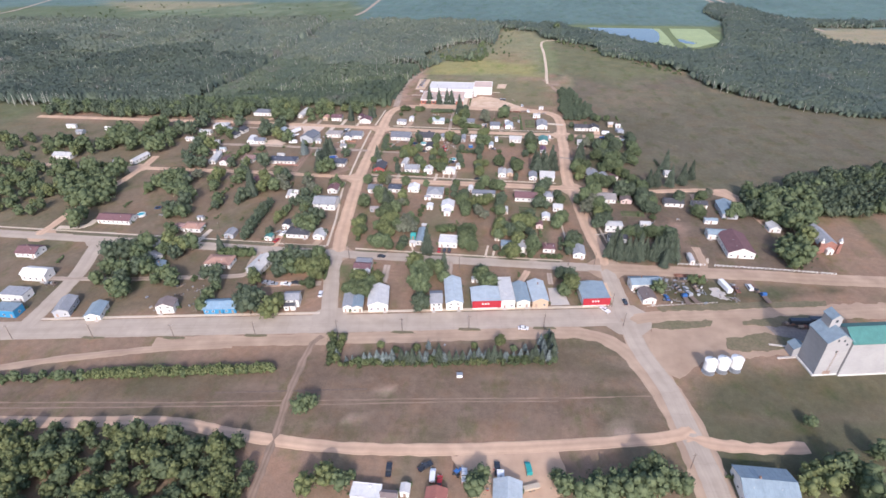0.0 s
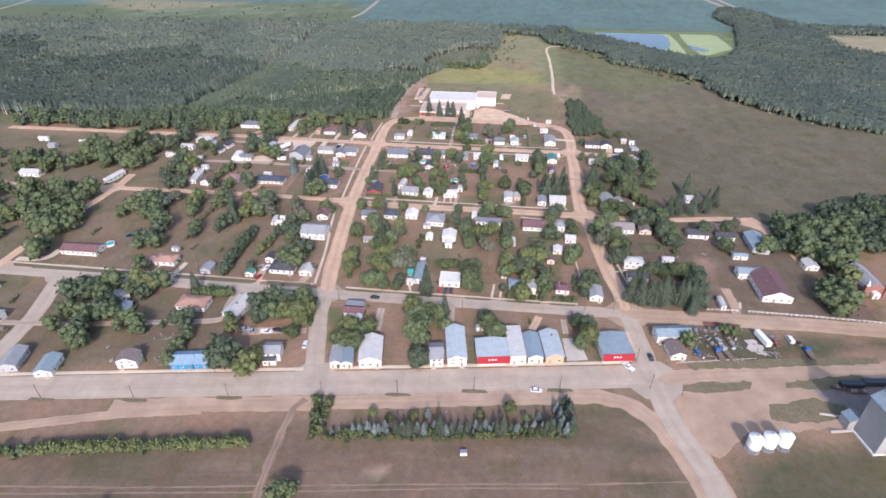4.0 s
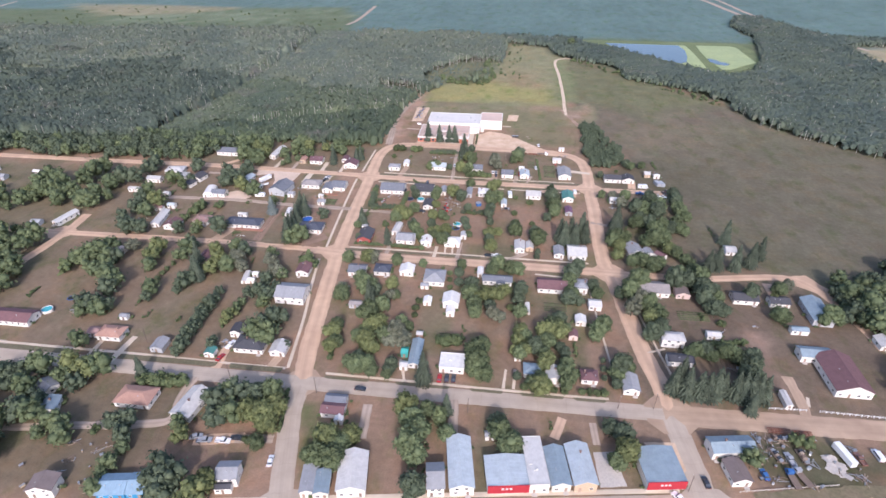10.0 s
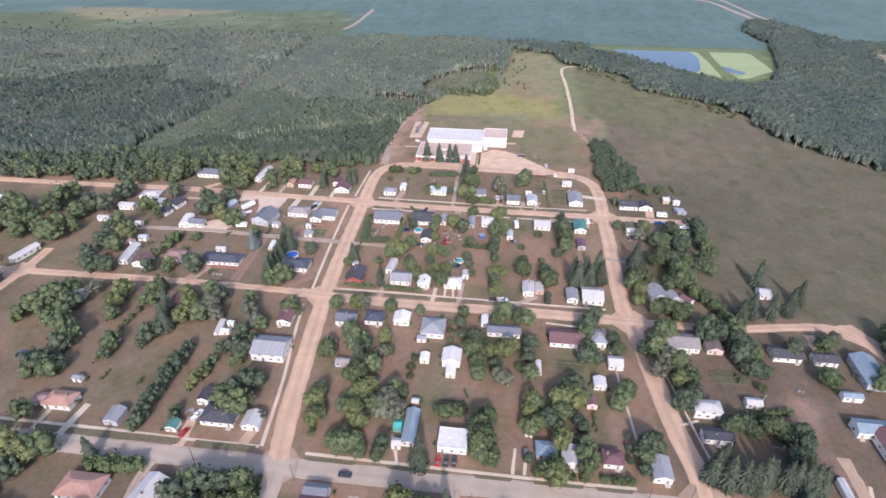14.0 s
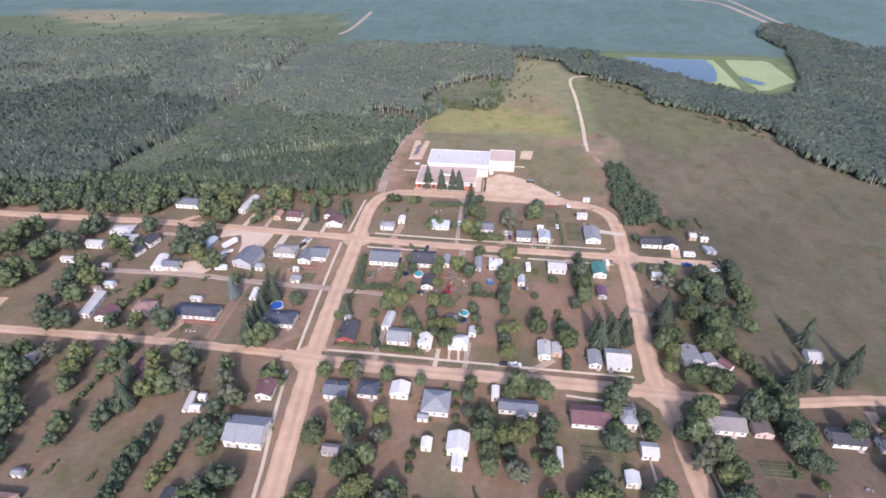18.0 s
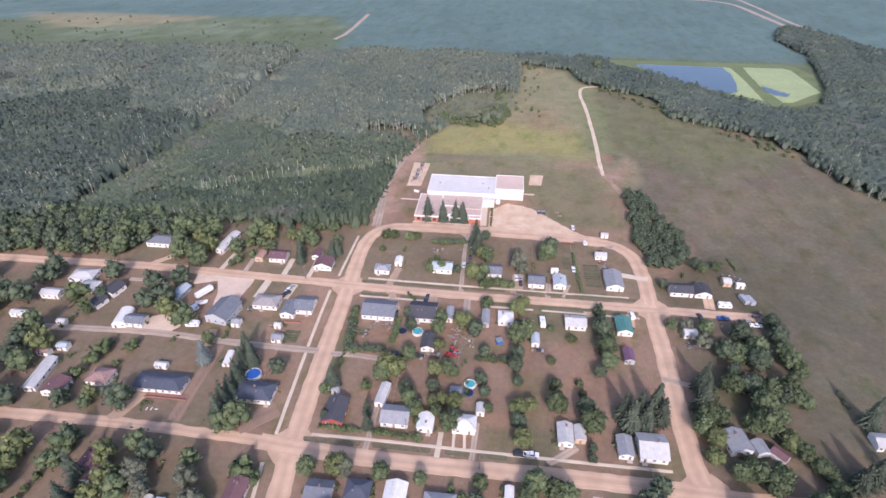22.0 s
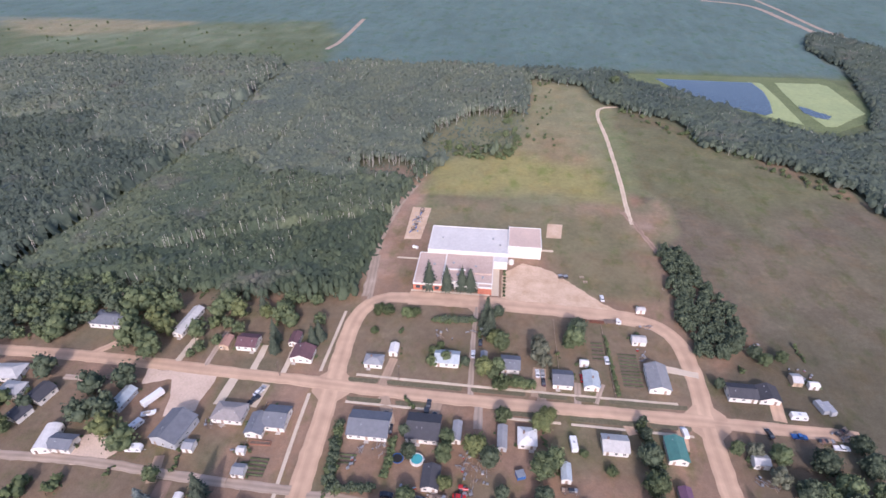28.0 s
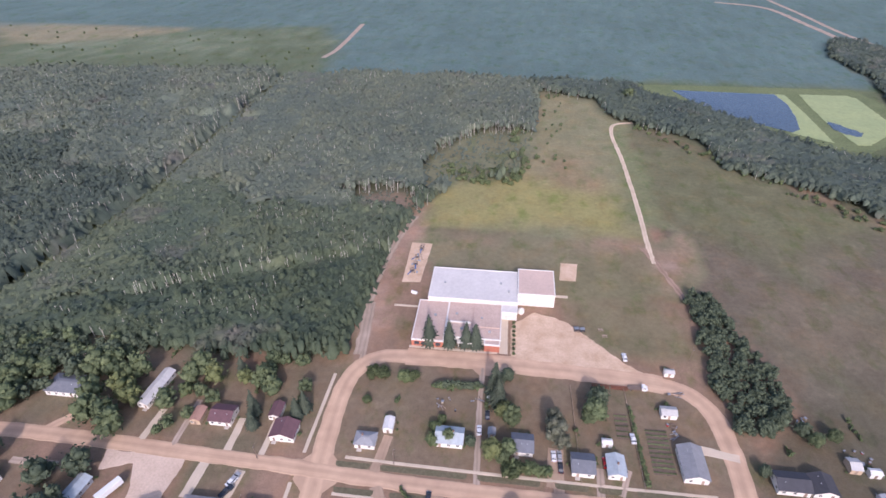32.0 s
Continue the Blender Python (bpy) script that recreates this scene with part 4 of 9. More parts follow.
strip("driveway", [(-215.4, 449.9), (-197.6, 469.7)], 4, GRAVEL, "tan gravel driveway to a house", 0.2, category="driveway", crown=0.05)
strip("driveway", [(-174, 447.3), (-172.3, 466.6)], 3, WALKWAY, "pale concrete driveway to a house", 0.2, category="driveway", crown=0.05)
strip("driveway", [(-160.2, 448.4), (-160.1, 472.6)], 2.6, DIRT, "worn dirt driveway to a house", 0.2, category="driveway", crown=0.05)
strip("driveway", [(-138.9, 448.3), (-138.8, 465.8)], 3.2, WALKWAY, "pale concrete driveway to a house", 0.2, category="driveway", crown=0.05)
strip("driveway", [(-125.3, 448.4), (-125.2, 466.5)], 2.6, WALKWAY, "pale concrete driveway to a house", 0.2, category="driveway", crown=0.05)
strip("driveway", [(-145.8, 431.1), (-144.6, 446.1)], 4, WALKWAY, "pale concrete driveway to a house", 0.2, category="driveway", crown=0.05)
strip("driveway", [(-131.5, 431.5), (-130.1, 443.6)], 4, WALKWAY, "pale concrete driveway to a house", 0.2, category="driveway", crown=0.05)
strip("driveway", [(-82.5, 445), (-79.8, 464.3)], 4, SHOULDER, "pale gravel driveway to a house", 0.2, category="driveway", crown=0.05)
strip("driveway", [(-17.6, 449.3), (-16.3, 465.6)], 6, SHOULDER, "pale gravel driveway to a house", 0.2, category="driveway", crown=0.05)
strip("driveway", [(-1.6, 447.6), (-0.9, 459)], 3, DIRT, "worn dirt driveway to a house", 0.2, category="driveway", crown=0.05)
strip("driveway", [(5.6, 448.6), (9.5, 459.4)], 2.4, DIRT, "worn dirt driveway to a house", 0.2, category="driveway", crown=0.05)
strip("driveway", [(35.4, 471.6), (50.7, 468.8)], 4, WALKWAY, "pale concrete driveway to a house", 0.2, category="driveway", crown=0.05)
strip("driveway", [(-102.8, 541.1), (-99.2, 499.9)], 3, DIRT, "worn dirt driveway to a house", 0.2, category="driveway", crown=0.05)
strip("driveway", [(-156.2, 406.2), (-153.7, 395.3)], 4, SHOULDER, "pale gravel driveway to a house", 0.2, category="driveway", crown=0.05)


# ---------------------------------------------------------------- water and lagoons
ALGAE = mat("algae_water", (0.36, 0.40, 0.17), (0.29, 0.34, 0.15), rough=0.5, big=0.05, fine=0.3, bump=0.05, amount=0.15)
WATER = mat("lagoon_water", (0.05, 0.075, 0.10), (0.065, 0.09, 0.11), rough=0.12, big=0.03, fine=0.5, bump=0.03, spec=0.5)
BANK = mat("lagoon_bank_grass", (0.17, 0.20, 0.09), (0.13, 0.16, 0.07), rough=0.95, big=0.05, fine=0.6)
patch("lagoon_bank", [(83, 894), (160, 896), (284, 899), (294, 862), (284, 800), (268, 778), (230, 752), (206, 757), (186, 776), (126, 838), (92, 866)], BANK, "grassy bank round the village lagoons", "bank", 0.25, 1.0)
patch("water", [(113, 880), (206, 878), (208, 850), (203, 818), (196, 793), (188, 786), (160, 806), (128, 842)], WATER, "dark blue lagoon water", "pond", 0.4, 0.6)
patch("water", [(203, 880), (215, 877), (215, 829), (212, 768), (187, 785), (194, 794), (200, 818), (205, 850)], ALGAE, "algae-green edge of the lagoon", "pond", 0.34, 0.6)
patch("water", [(229, 880), (271, 881), (277, 874), (276, 800), (258, 785), (238, 766), (228, 765), (224, 806), (226, 852)], ALGAE, "pale green algae-covered lagoon", "pond", 0.4, 0.6)
patch("water", [(225, 814), (231, 807), (243, 790), (237, 781), (230, 786), (223, 796)], WATER, "open dark patch in the algae lagoon", "pond", 0.62, 1.8)


# ---------------------------------------------------------------- trees
def ball_mesh(sub):
    """Corners and faces of a round ball of 20 triangles, or of 80 where sub is 1."""
    g = (1 + 5 ** 0.5) / 2
    v = [Vector(p).normalized() for p in ((-1, g, 0), (1, g, 0), (-1, -g, 0), (1, -g, 0), (0, -1, g), (0, 1, g), (0, -1, -g), (0, 1, -g), (g, 0, -1), (g, 0, 1), (-g, 0, -1), (-g, 0, 1))]
    f = [(0, 11, 5), (0, 5, 1), (0, 1, 7), (0, 7, 10), (0, 10, 11), (1, 5, 9), (5, 11, 4), (11, 10, 2), (10, 7, 6), (7, 1, 8),
         (3, 9, 4), (3, 4, 2), (3, 2, 6), (3, 6, 8), (3, 8, 9), (4, 9, 5), (2, 4, 11), (6, 2, 10), (8, 6, 7), (9, 8, 1)]
    for q in range(sub):
        mid, out = {}, []
        for tri in f:
            m = []
            for a, b in zip(tri, tri[1:] + tri[:1]):
                key = (min(a, b), max(a, b))
                if key not in mid:
                    mid[key] = len(v)
                    v.append((v[a] + v[b]).normalized())
                m.append(mid[key])
            a, b, c = tri
            out += [(a, m[0], m[2]), (b, m[1], m[0]), (c, m[2], m[1]), (m[0], m[1], m[2])]
        f = out
    return v, f


BALL_V, BALL_F = ball_mesh(1)
BEAD_V, BEAD_F = ball_mesh(0)


def spray(rnd, verts, faces, p, d, s):
    """A small bent leaf spray at p, facing roughly along d."""
    q = (d + Vector((rnd.gauss(0, 0.7), rnd.gauss(0, 0.7), rnd.gauss(0.2, 0.7)))).to_track_quat("Z", "Y").to_matrix().to_4x4()
    m = Matrix.Translation(p) @ q @ Matrix.Rotation(rnd.uniform(0, 6.28), 4, "Z")
    n = len(verts)
    verts += [m @ (Vector(v) * s) for v in ((-1, -0.5, 0), (0.9, -0.7, 0.3), (1, 0.5, -0.1), (-0.7, 0.8, 0.3))]
    faces.append((n, n + 1, n + 2, n + 3))


def lumpy_crown(rnd, lobes, size, flat=1.0, leaves=600, low=0.2, lobe=0.24, fine=True):
    """A crown about one unit wide: uneven leafy lobes heaped into a dome, each covered with small loose sprays."""
    verts, faces, cs = [], [], []
    top = 1.1 * flat
    mid, high = (top + low) / 2, (top - low) / 2
    lean = Vector((rnd.uniform(-0.06, 0.06), rnd.uniform(-0.06, 0.06), 0))
    for i in range(lobes):
        # lobes spiral evenly over the dome, pushed in and out
        u = (i + 0.5) / lobes
        cz = 1 - 1.75 * u
        a = i * 2.4 + rnd.uniform(-0.5, 0.5)
        rr = math.sqrt(max(0.0, 1 - cz * cz)) * rnd.uniform(0.75, 1.1)
        r = lobe * rnd.uniform(0.7, 1.15) * (0.85 + 0.25 * u)
        c = Vector((rr * math.cos(a) * (0.5 - r * 0.75), rr * math.sin(a) * (0.5 - r * 0.75), mid + cz * (high - r * 0.6) * rnd.uniform(0.85, 1.08))) + lean * cz
        cs.append((c, r))
    cs.append((Vector((0, 0, mid)), min(0.33, high * 0.8)))
    bv, bf = (BALL_V, BALL_F) if fine else (BEAD_V, BEAD_F)
    for c, r in cs:
        n, o = len(verts), Vector((rnd.uniform(0, 50), rnd.uniform(0, 50), 0))
        for v in bv:
            k = 0.84 + 0.4 * noise.noise(v * 1.6 + o) + 0.3 * noise.noise(v * 4.1 + o)
            verts.append(c + Vector((v.x, v.y, v.z * (1.0 if flat <= 1.2 else 1.3))) * r * k)
        faces += [tuple(n + k for k in f) for f in bf]
    for i in range(leaves):
        c, r = cs[rnd.randrange(lobes)]
        d = Vector((rnd.gauss(0, 1), rnd.gauss(0, 1), rnd.gauss(0.25, 0.9))).normalized()
        out = rnd.uniform(0.72, 1.12) if rnd.random() < 0.8 else rnd.uniform(1.1, 1.5)
        spray(rnd, verts, faces, c + d * r * out, d, size * rnd.uniform(0.5, 1.3))
    me = bpy.data.meshes.new("crown")
    me.from_pydata(verts, [], faces)
    me.polygons.foreach_set("use_smooth", [True] * len(faces))
    return me


def spruce_crown(rnd, tiers=13, wide=0.5, tall=2.1, sprays=420):
    """Overlapping ragged skirts of drooping boughs on a straight stem, feathered with twig sprays, narrowing to a tip."""
    verts, faces = [], []
    for t in range(tiers):
        f = t / tiers
        z = 0.12 + (tall - 0.25) * f ** 0.95
        r = wide * (1 - f) ** 0.85 * rnd.uniform(0.86, 1.1) + 0.03
        h = (tall - z) * 0.2 + 0.12
        n = max(7, int(13 - 5 * f))
        i, turn = len(verts), rnd.uniform(0, 6.28)
        verts.append(Vector((0, 0, z + h)))
        for k in range(2 * n):
            a = turn + math.pi * (k + rnd.uniform(-0.25, 0.25)) / n
            rr = r * (rnd.uniform(0.82, 1.15) if k % 2 else rnd.uniform(0.5, 0.7))
            verts.append(Vector((rr * math.cos(a), rr * math.sin(a), z - (0.05 if k % 2 else -0.02) + rnd.uniform(-0.03, 0.03))))
        faces += [(i, i + 1 + k, i + 1 + (k + 1) % (2 * n)) for k in range(2 * n)]
    for q in range(sprays):
        f = rnd.random() ** 1.5
        a, z = rnd.uniform(0, 6.28), 0.12 + (tall - 0.2) * f
        r = (wide * (1 - f) ** 0.85 + 0.02) * rnd.uniform(0.6, 1.12)
        d = Vector((math.cos(a), math.sin(a), 0.5)).normalized()
        spray(rnd, verts, faces, Vector((r * math.cos(a), r * math.sin(a), z + rnd.uniform(-0.03, 0.06))), d, rnd.uniform(0.025, 0.055))
    me = bpy.data.meshes.new("crown")
    me.from_pydata(verts, [], faces)
    me.polygons.foreach_set("use_smooth", [False] * len(faces))
    return me


def trunk_mesh(rnd, height, r=0.035, limbs=4):
    bm = cylinder(r, r * 0.55, -0.02, height, 7)
    for k in range(limbs):
        a, z = rnd.uniform(0, 6.283), height * rnd.uniform(0.45, 0.9)
        limb = cylinder(r * 0.45, r * 0.15, 0, rnd.uniform(0.22, 0.34), 5)
        turned(limb, Matrix.Translation((0, 0, z)) @ Matrix.Rotation(a, 4, "Z") @ Matrix.Rotation(radians(rnd.uniform(35, 60)), 4, "Y"))
        tmp = bpy.data.meshes.new("limb")
        limb.to_mesh(tmp)
        limb.free()
        bm.from_mesh(tmp)
        bpy.data.meshes.remove(tmp)
    return mesh_of("trunk", bm, BARK)


rnd = random.Random(11)
CROWNS = {
    "d": [lumpy_crown(rnd, rnd.randint(11, 18), 0.044, rnd.uniform(0.85, 1.1), 1700, rnd.uniform(0.06, 0.18), 0.25) for i in range(9)],
    "o": [lumpy_crown(rnd, rnd.randint(10, 16), 0.044, rnd.uniform(0.85, 1.05), 1600, rnd.uniform(0.08, 0.2), 0.24) for i in range(6)],
    "s": [lumpy_crown(rnd, 11, 0.03, 1.0, 1500, 0.15, 0.17) for i in range(2)],
    "b": [lumpy_crown(rnd, 8, 0.055, 0.68, 700, 0.0, 0.27) for i in range(4)],
    "p": [lumpy_crown(rnd, 12, 0.05, 1.8, 1900, 0.1, 0.27) for i in range(2)],
    "c": [spruce_crown(rnd) for i in range(5)],
    "u": [spruce_crown(rnd, 9, 0.5, 1.75, 260) for i in range(3)],
}
FAR_CROWNS = dict(CROWNS, d=[lumpy_crown(rnd, 9, 0.056, 1.0, 215, 0.06, 0.28, False) for i in range(7)], o=[lumpy_crown(rnd, 9, 0.056, 1.0, 215, 0.08, 0.27, False) for i in range(5)],
                  k=[lumpy_crown(rnd, 9, 0.056, 1.05, 215, 0.04, 0.28, False) for i in range(6)],
                  b=[lumpy_crown(rnd, 4, 0.11, 0.68, 46, 0.0, 0.3, False) for i in range(4)], w=[lumpy_crown(rnd, 2, 0.15, 0.68, 26, 0.0, 0.3, False) for i in range(4)],
                  c=[spruce_crown(rnd, 9, 0.5, 2.1, 120) for i in range(4)])
CROWNS["k"] = [lumpy_crown(rnd, rnd.randint(10, 16), 0.046, rnd.uniform(0.9, 1.15), 1500, rnd.uniform(0.03, 0.12), 0.26) for i in range(5)]
for k in "dobwck":
    for me in FAR_CROWNS[k]:
        me.materials.append(LEAF[k if k != "w" else "b"])
for k, crowns in CROWNS.items():
    for me in crowns:
        me.materials.append(LEAF[k])
TRUNKS = {"d": trunk_mesh(rnd, 0.6), "k": trunk_mesh(rnd, 0.6, 0.03), "o": trunk_mesh(rnd, 0.6, 0.03), "s": trunk_mesh(rnd, 0.7, 0.03, 7), "b": trunk_mesh(rnd, 0.3, 0.02, 6), "p": trunk_mesh(rnd, 1.2), "c": trunk_mesh(rnd, 1.5, 0.03, 0),
          "u": trunk_mesh(rnd, 1.2, 0.025, 0), "w": trunk_mesh(rnd, 0.25, 0.02, 0)}
TREEWORDS = {"d": ("tree", "leafy green shade tree in dry grass"), "o": ("tree", "yellow-green leafy tree in a yard"), "k": ("tree", "dense dark green tree in a yard"), "s": ("tree", "sparse silvery-leaved tree in a yard"),
             "b": ("shrub", "low rounded green shrub"), "p": ("poplar_tree", "tall narrow green poplar"), "c": ("spruce_tree", "dark green pointed spruce"), "u": ("spruce_tree", "young blue-grey spruce in a planted row")}
tree_count = [0]


def tree(x, y, size, k="d", label=""):
    """A tree with a crown about size metres wide."""
    tree_count[0] += 1
    r = random.Random(tree_count[0] * 7 + 3)
    name, words = TREEWORDS[k]
    s = size * (r.uniform(1.0, 1.16) if k == "c" else r.uniform(0.84, 0.98))
    m = Matrix.Translation((x, y, 0)) @ Matrix.Rotation(r.uniform(0, 6.283), 4, "Z") @ Matrix.Diagonal((s, s, s * r.uniform(0.85, 1.12), 1))
    ob = thing(name, m, label or words, "shrub" if k == "b" else "tree")
    part("trunk", TRUNKS[k], None, ob)
    part("crown", r.choice(CROWNS[k]), None, ob)


def tree_row(into, a, b, n, k, size, wobble=0.8):
    r = random.Random(n * 31 + int(a[0] * 3))
    for i in range(n):
        t = (i + 0.5) / n
        into.tree(a[0] + (b[0] - a[0]) * t + r.uniform(-wobble, wobble), a[1] + (b[1] - a[1]) * t + r.uniform(-wobble, wobble), size * r.uniform(0.75, 1.2), r.choice(k), r)


def grove(poly, spacing, size, kinds, seed, name, label, gap=0.06):
    """Trees over an outlined piece of ground, unevenly spaced."""
    r = random.Random(seed)
    into = Joined()
    xs, ys = [p[0] for p in poly], [p[1] for p in poly]
    y = min(ys)
    while y < max(ys):
        x = min(xs) + r.uniform(0, spacing)
        while x < max(xs):
            px, py = x + r.uniform(-0.3, 0.3) * spacing, y + r.uniform(-0.3, 0.3) * spacing
            if inside(np.array([px]), np.array([py]), poly)[0] > 0 and r.random() > gap:
                into.tree(px, py, size * r.uniform(0.7, 1.25), r.choice(kinds), r)
            x += spacing
        y += spacing
    into.done(name, label, "woods")


# outlying trees, joined into one mesh for each wood, belt or hedge
class Joined:
    def __init__(self):
        self.items = []

    def tree(self, x, y, size, k, r):
        s = size * r.uniform(0.95, 1.1)
        m = Matrix.Translation((x, y, 0)) @ Matrix.Rotation(r.uniform(0, 6.283), 4, "Z") @ Matrix.Diagonal((s, s, s * r.uniform(0.85, 1.12), 1))
        self.items += [(r.choice(FAR_CROWNS[k]), m), (TRUNKS[k], m)]

    def done(self, name, label, category):
        V, L, S, MI, mats, n, base = [], [], [], [], [], 0, {}
        for me, m in self.items:
            if me.name not in base:
                co = np.empty(len(me.vertices) * 3)
                me.vertices.foreach_get("co", co)
                li = np.empty(len(me.loops), np.int32)
                me.loops.foreach_get("vertex_index", li)
                lt = np.empty(len(me.polygons), np.int32)
                me.polygons.foreach_get("loop_total", lt)
                if me.materials[0] not in mats:
                    mats.append(me.materials[0])
                base[me.name] = (co.reshape(-1, 3), li, lt, mats.index(me.materials[0]))
            co, li, lt, mi = base[me.name]
            M = np.array(m)
            V.append(co @ M[:3, :3].T + M[:3, 3])
            L.append(li + n)
            S.append(lt)
            MI.append(np.full(len(lt), mi, np.int32))
            n += len(co)
        V, L, S, MI = np.concatenate(V), np.concatenate(L), np.concatenate(S), np.concatenate(MI)
        out = bpy.data.meshes.new(name)
        out.vertices.add(len(V))
        out.vertices.foreach_set("co", V.ravel())
        out.loops.add(len(L))
        out.loops.foreach_set("vertex_index", L.astype(np.int32))
        out.polygons.add(len(S))
        out.polygons.foreach_set("loop_start", np.concatenate(([0], np.cumsum(S)[:-1])).astype(np.int32))
        for q in mats:
            out.materials.append(q)
        out.polygons.foreach_set("material_index", MI)
        out.polygons.foreach_set("use_smooth", np.ones(len(S), bool))
        out.update(calc_edges=True)
        return tagged(new(name, out), label, category, kind="stuff")


# far woods: thousands of aspens, joined


def old_stand(x, y):
    """Metres west of the long cut line, where the older trees begin."""
    return np.interp(y, CUT_Y, CUT_X) - x


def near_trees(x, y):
    """The nearer half of the wood, without the haze colour; its stands reach unevenly into the farther half."""
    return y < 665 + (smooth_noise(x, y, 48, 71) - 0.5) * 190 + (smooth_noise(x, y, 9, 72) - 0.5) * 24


def front_trees(x, y):
    """The dark front of the wood next to the last houses."""
    return y < 534 + (x + 211) * 0.443 + (smooth_noise(x, y, 18, 61) - 0.5) * 16


def stand_height(x, y, seed):
    """How tall the trees stand, stand by stand: 1 is full height."""
    d = -old_stand(x, y)
    n = smooth_noise(x, y, 34, seed + 2) * 0.65 + smooth_noise(x, y, 12, seed + 3) * 0.35
    h = 0.86 + 0.30 * np.clip((n - 0.5) * 4 + 0.5, 0, 1)
    west = x < -8
    young = west & (d > 0) & (x < -210)
    h = np.where(young, h * 0.78, h)
    h = np.where(west & (d > 0) & (d < 5 + 10 * n), 0.24 + 0.1 * n, h)
    h = np.where(west & (d < 0), h * 1.14, h)
    # a step up from the dark front stand to the slender trees behind it
    behind = y - (536 + (x + 211) * 0.443)
    h = np.where((x > -225) & (x < -118) & (behind < 0) & (behind > -16), h * 0.6, h)
    h = np.where((x > -225) & (x < -118) & (behind >= 0) & (behind < 22), np.maximum(h, 1.0) * 1.06, h)
    h = np.where(west & (x > -150) & (y > 770) & (y < 800), np.maximum(h, 1.1), h)
    for poly, low in ((SCRUB_ZONE, 0.2), (BROWN_SCRUB, 0.16)):
        h = np.where(inside(x, y, poly) > (n - 0.5) * 14, low + 0.3 * np.clip((n - 0.55) * 3, 0, 1), h)
    return h


def woodland(name, poly, spacing, height, seed, label, material, rough_edge=4.0, trunk_share=0.5, balls=1, lanes=(), sprays=16, part_of=None):
    """Aspens over an outlined piece of ground: tall uneven crowns on thin pale trunks."""
    R = np.random.RandomState(seed)
    xs, ys = np.array(poly).T
    gx, gy = np.meshgrid(np.arange(xs.min(), xs.max(), spacing), np.arange(ys.min(), ys.max(), spacing))
    px = gx.ravel() + R.uniform(-0.48, 0.48, gx.size) * spacing
    py = gy.ravel() + R.uniform(-0.48, 0.48, gx.size) * spacing
    clear = smooth_noise(px, py, 38, seed) * 0.6 + smooth_noise(px, py, 13, seed + 1) * 0.4
    keep = (inside(px, py, poly) > (clear - 0.5) * 2 * rough_edge) & (clear > 0.17) & (px > -0.8 * (py + 170)) & (px < 0.62 * (py + 260))
    if part_of is not None:
        keep &= part_of(px, py)
    keep &= (stand_height(px, py, seed) > 0.4) | (R.rand(px.size) < np.where(np.abs(old_stand(px, py)) < 20, 1.0, 0.55))
    for (ax, ay), (bx, by), half in lanes:
        t = np.clip(((px - ax) * (bx - ax) + (py - ay) * (by - ay)) / ((bx - ax) ** 2 + (by - ay) ** 2), 0, 1)
        keep &= np.hypot(px - ax - t * (bx - ax), py - ay - t * (by - ay)) > half * R.uniform(0.5, 1.3, px.size)
    px, py, clear = px[keep], py[keep], clear[keep]
    n = len(px)
    # crown shapes: rounded uneven clumps, the highest in the middle, with loose sprays round them
    bead, twenty = np.array(BEAD_V), np.array(BEAD_F)
    shapes = []
    for k in range(28):
        pts, hub = [], []
        for q in range(balls):
            f = (q + R.uniform(0.2, 0.8)) / balls
            a, spread = R.uniform(0, 6.283), 0.5 * (1 - f) ** 0.5 * R.uniform(0.5, 1.1)
            c = np.array((spread * math.cos(a), spread * math.sin(a), 1.15 * f - 0.75))
            r = np.array((0.68, 0.68, 0.82)) * (1.1 - 0.3 * f)
            hub.append((c, r))
            pts.append(c + bead * R.uniform(0.72, 1.2, (12, 1)) * r)
        for q in range(sprays):
            # sprays fill a tall uneven crown from its hem to its tip
            f, a = R.rand() ** 0.8, R.uniform(0, 6.283)
            reach = (1.0 - 0.75 * f ** 1.6) * R.uniform(0.6, 1.1)
            p = np.array((reach * math.cos(a), reach * math.sin(a), -0.75 + 1.75 * f))
            d = np.array((math.cos(a) * 0.35, math.sin(a) * 0.35 - 0.25, 0.9)) + R.normal(0, 0.22, 3)
            d /= np.linalg.norm(d)
            u = np.cross(d, R.normal(0, 1, 3))
            u /= np.linalg.norm(u)
            v, z = np.cross(d, u) + 0.15 * d * R.normal(0, 1), R.uniform(0.1, 0.22)
            pts.append(np.array((p - u * z - v * z, p + u * z - v * z * 0.7, p + u * z * 0.8 + v * z, p - u * z * 0.7 + v * z * 0.9)))
        shapes.append(np.concatenate(pts))
    shapes = np.array(shapes)
    ball = shapes[0]
    leaf = np.array([(0, 1, 2), (0, 2, 3)])
    tri = np.concatenate([twenty + 12 * q for q in range(balls)] + [leaf + 12 * balls + 4 * q for q in range(sprays)])
    stand = stand_height(px, py, seed)
    h = height * stand * R.uniform(0.9, 1.08, n)
    # younger trees fill the gaps below the tall ones
    h = np.where(R.rand(n) < 0.25, h * R.uniform(0.7, 0.88, n), h)
    w = spacing * R.uniform(0.62, 0.98, n) * np.clip(0.45 + 0.6 * stand, 0.5, 1.1)
    sel = shapes[R.randint(0, 28, n)]
    spin = R.uniform(0, 6.283, n)
    cs, sn = np.cos(spin)[:, None], np.sin(spin)[:, None]
    sel = np.stack((sel[..., 0] * cs - sel[..., 1] * sn, sel[..., 0] * sn + sel[..., 1] * cs, sel[..., 2]), -1)
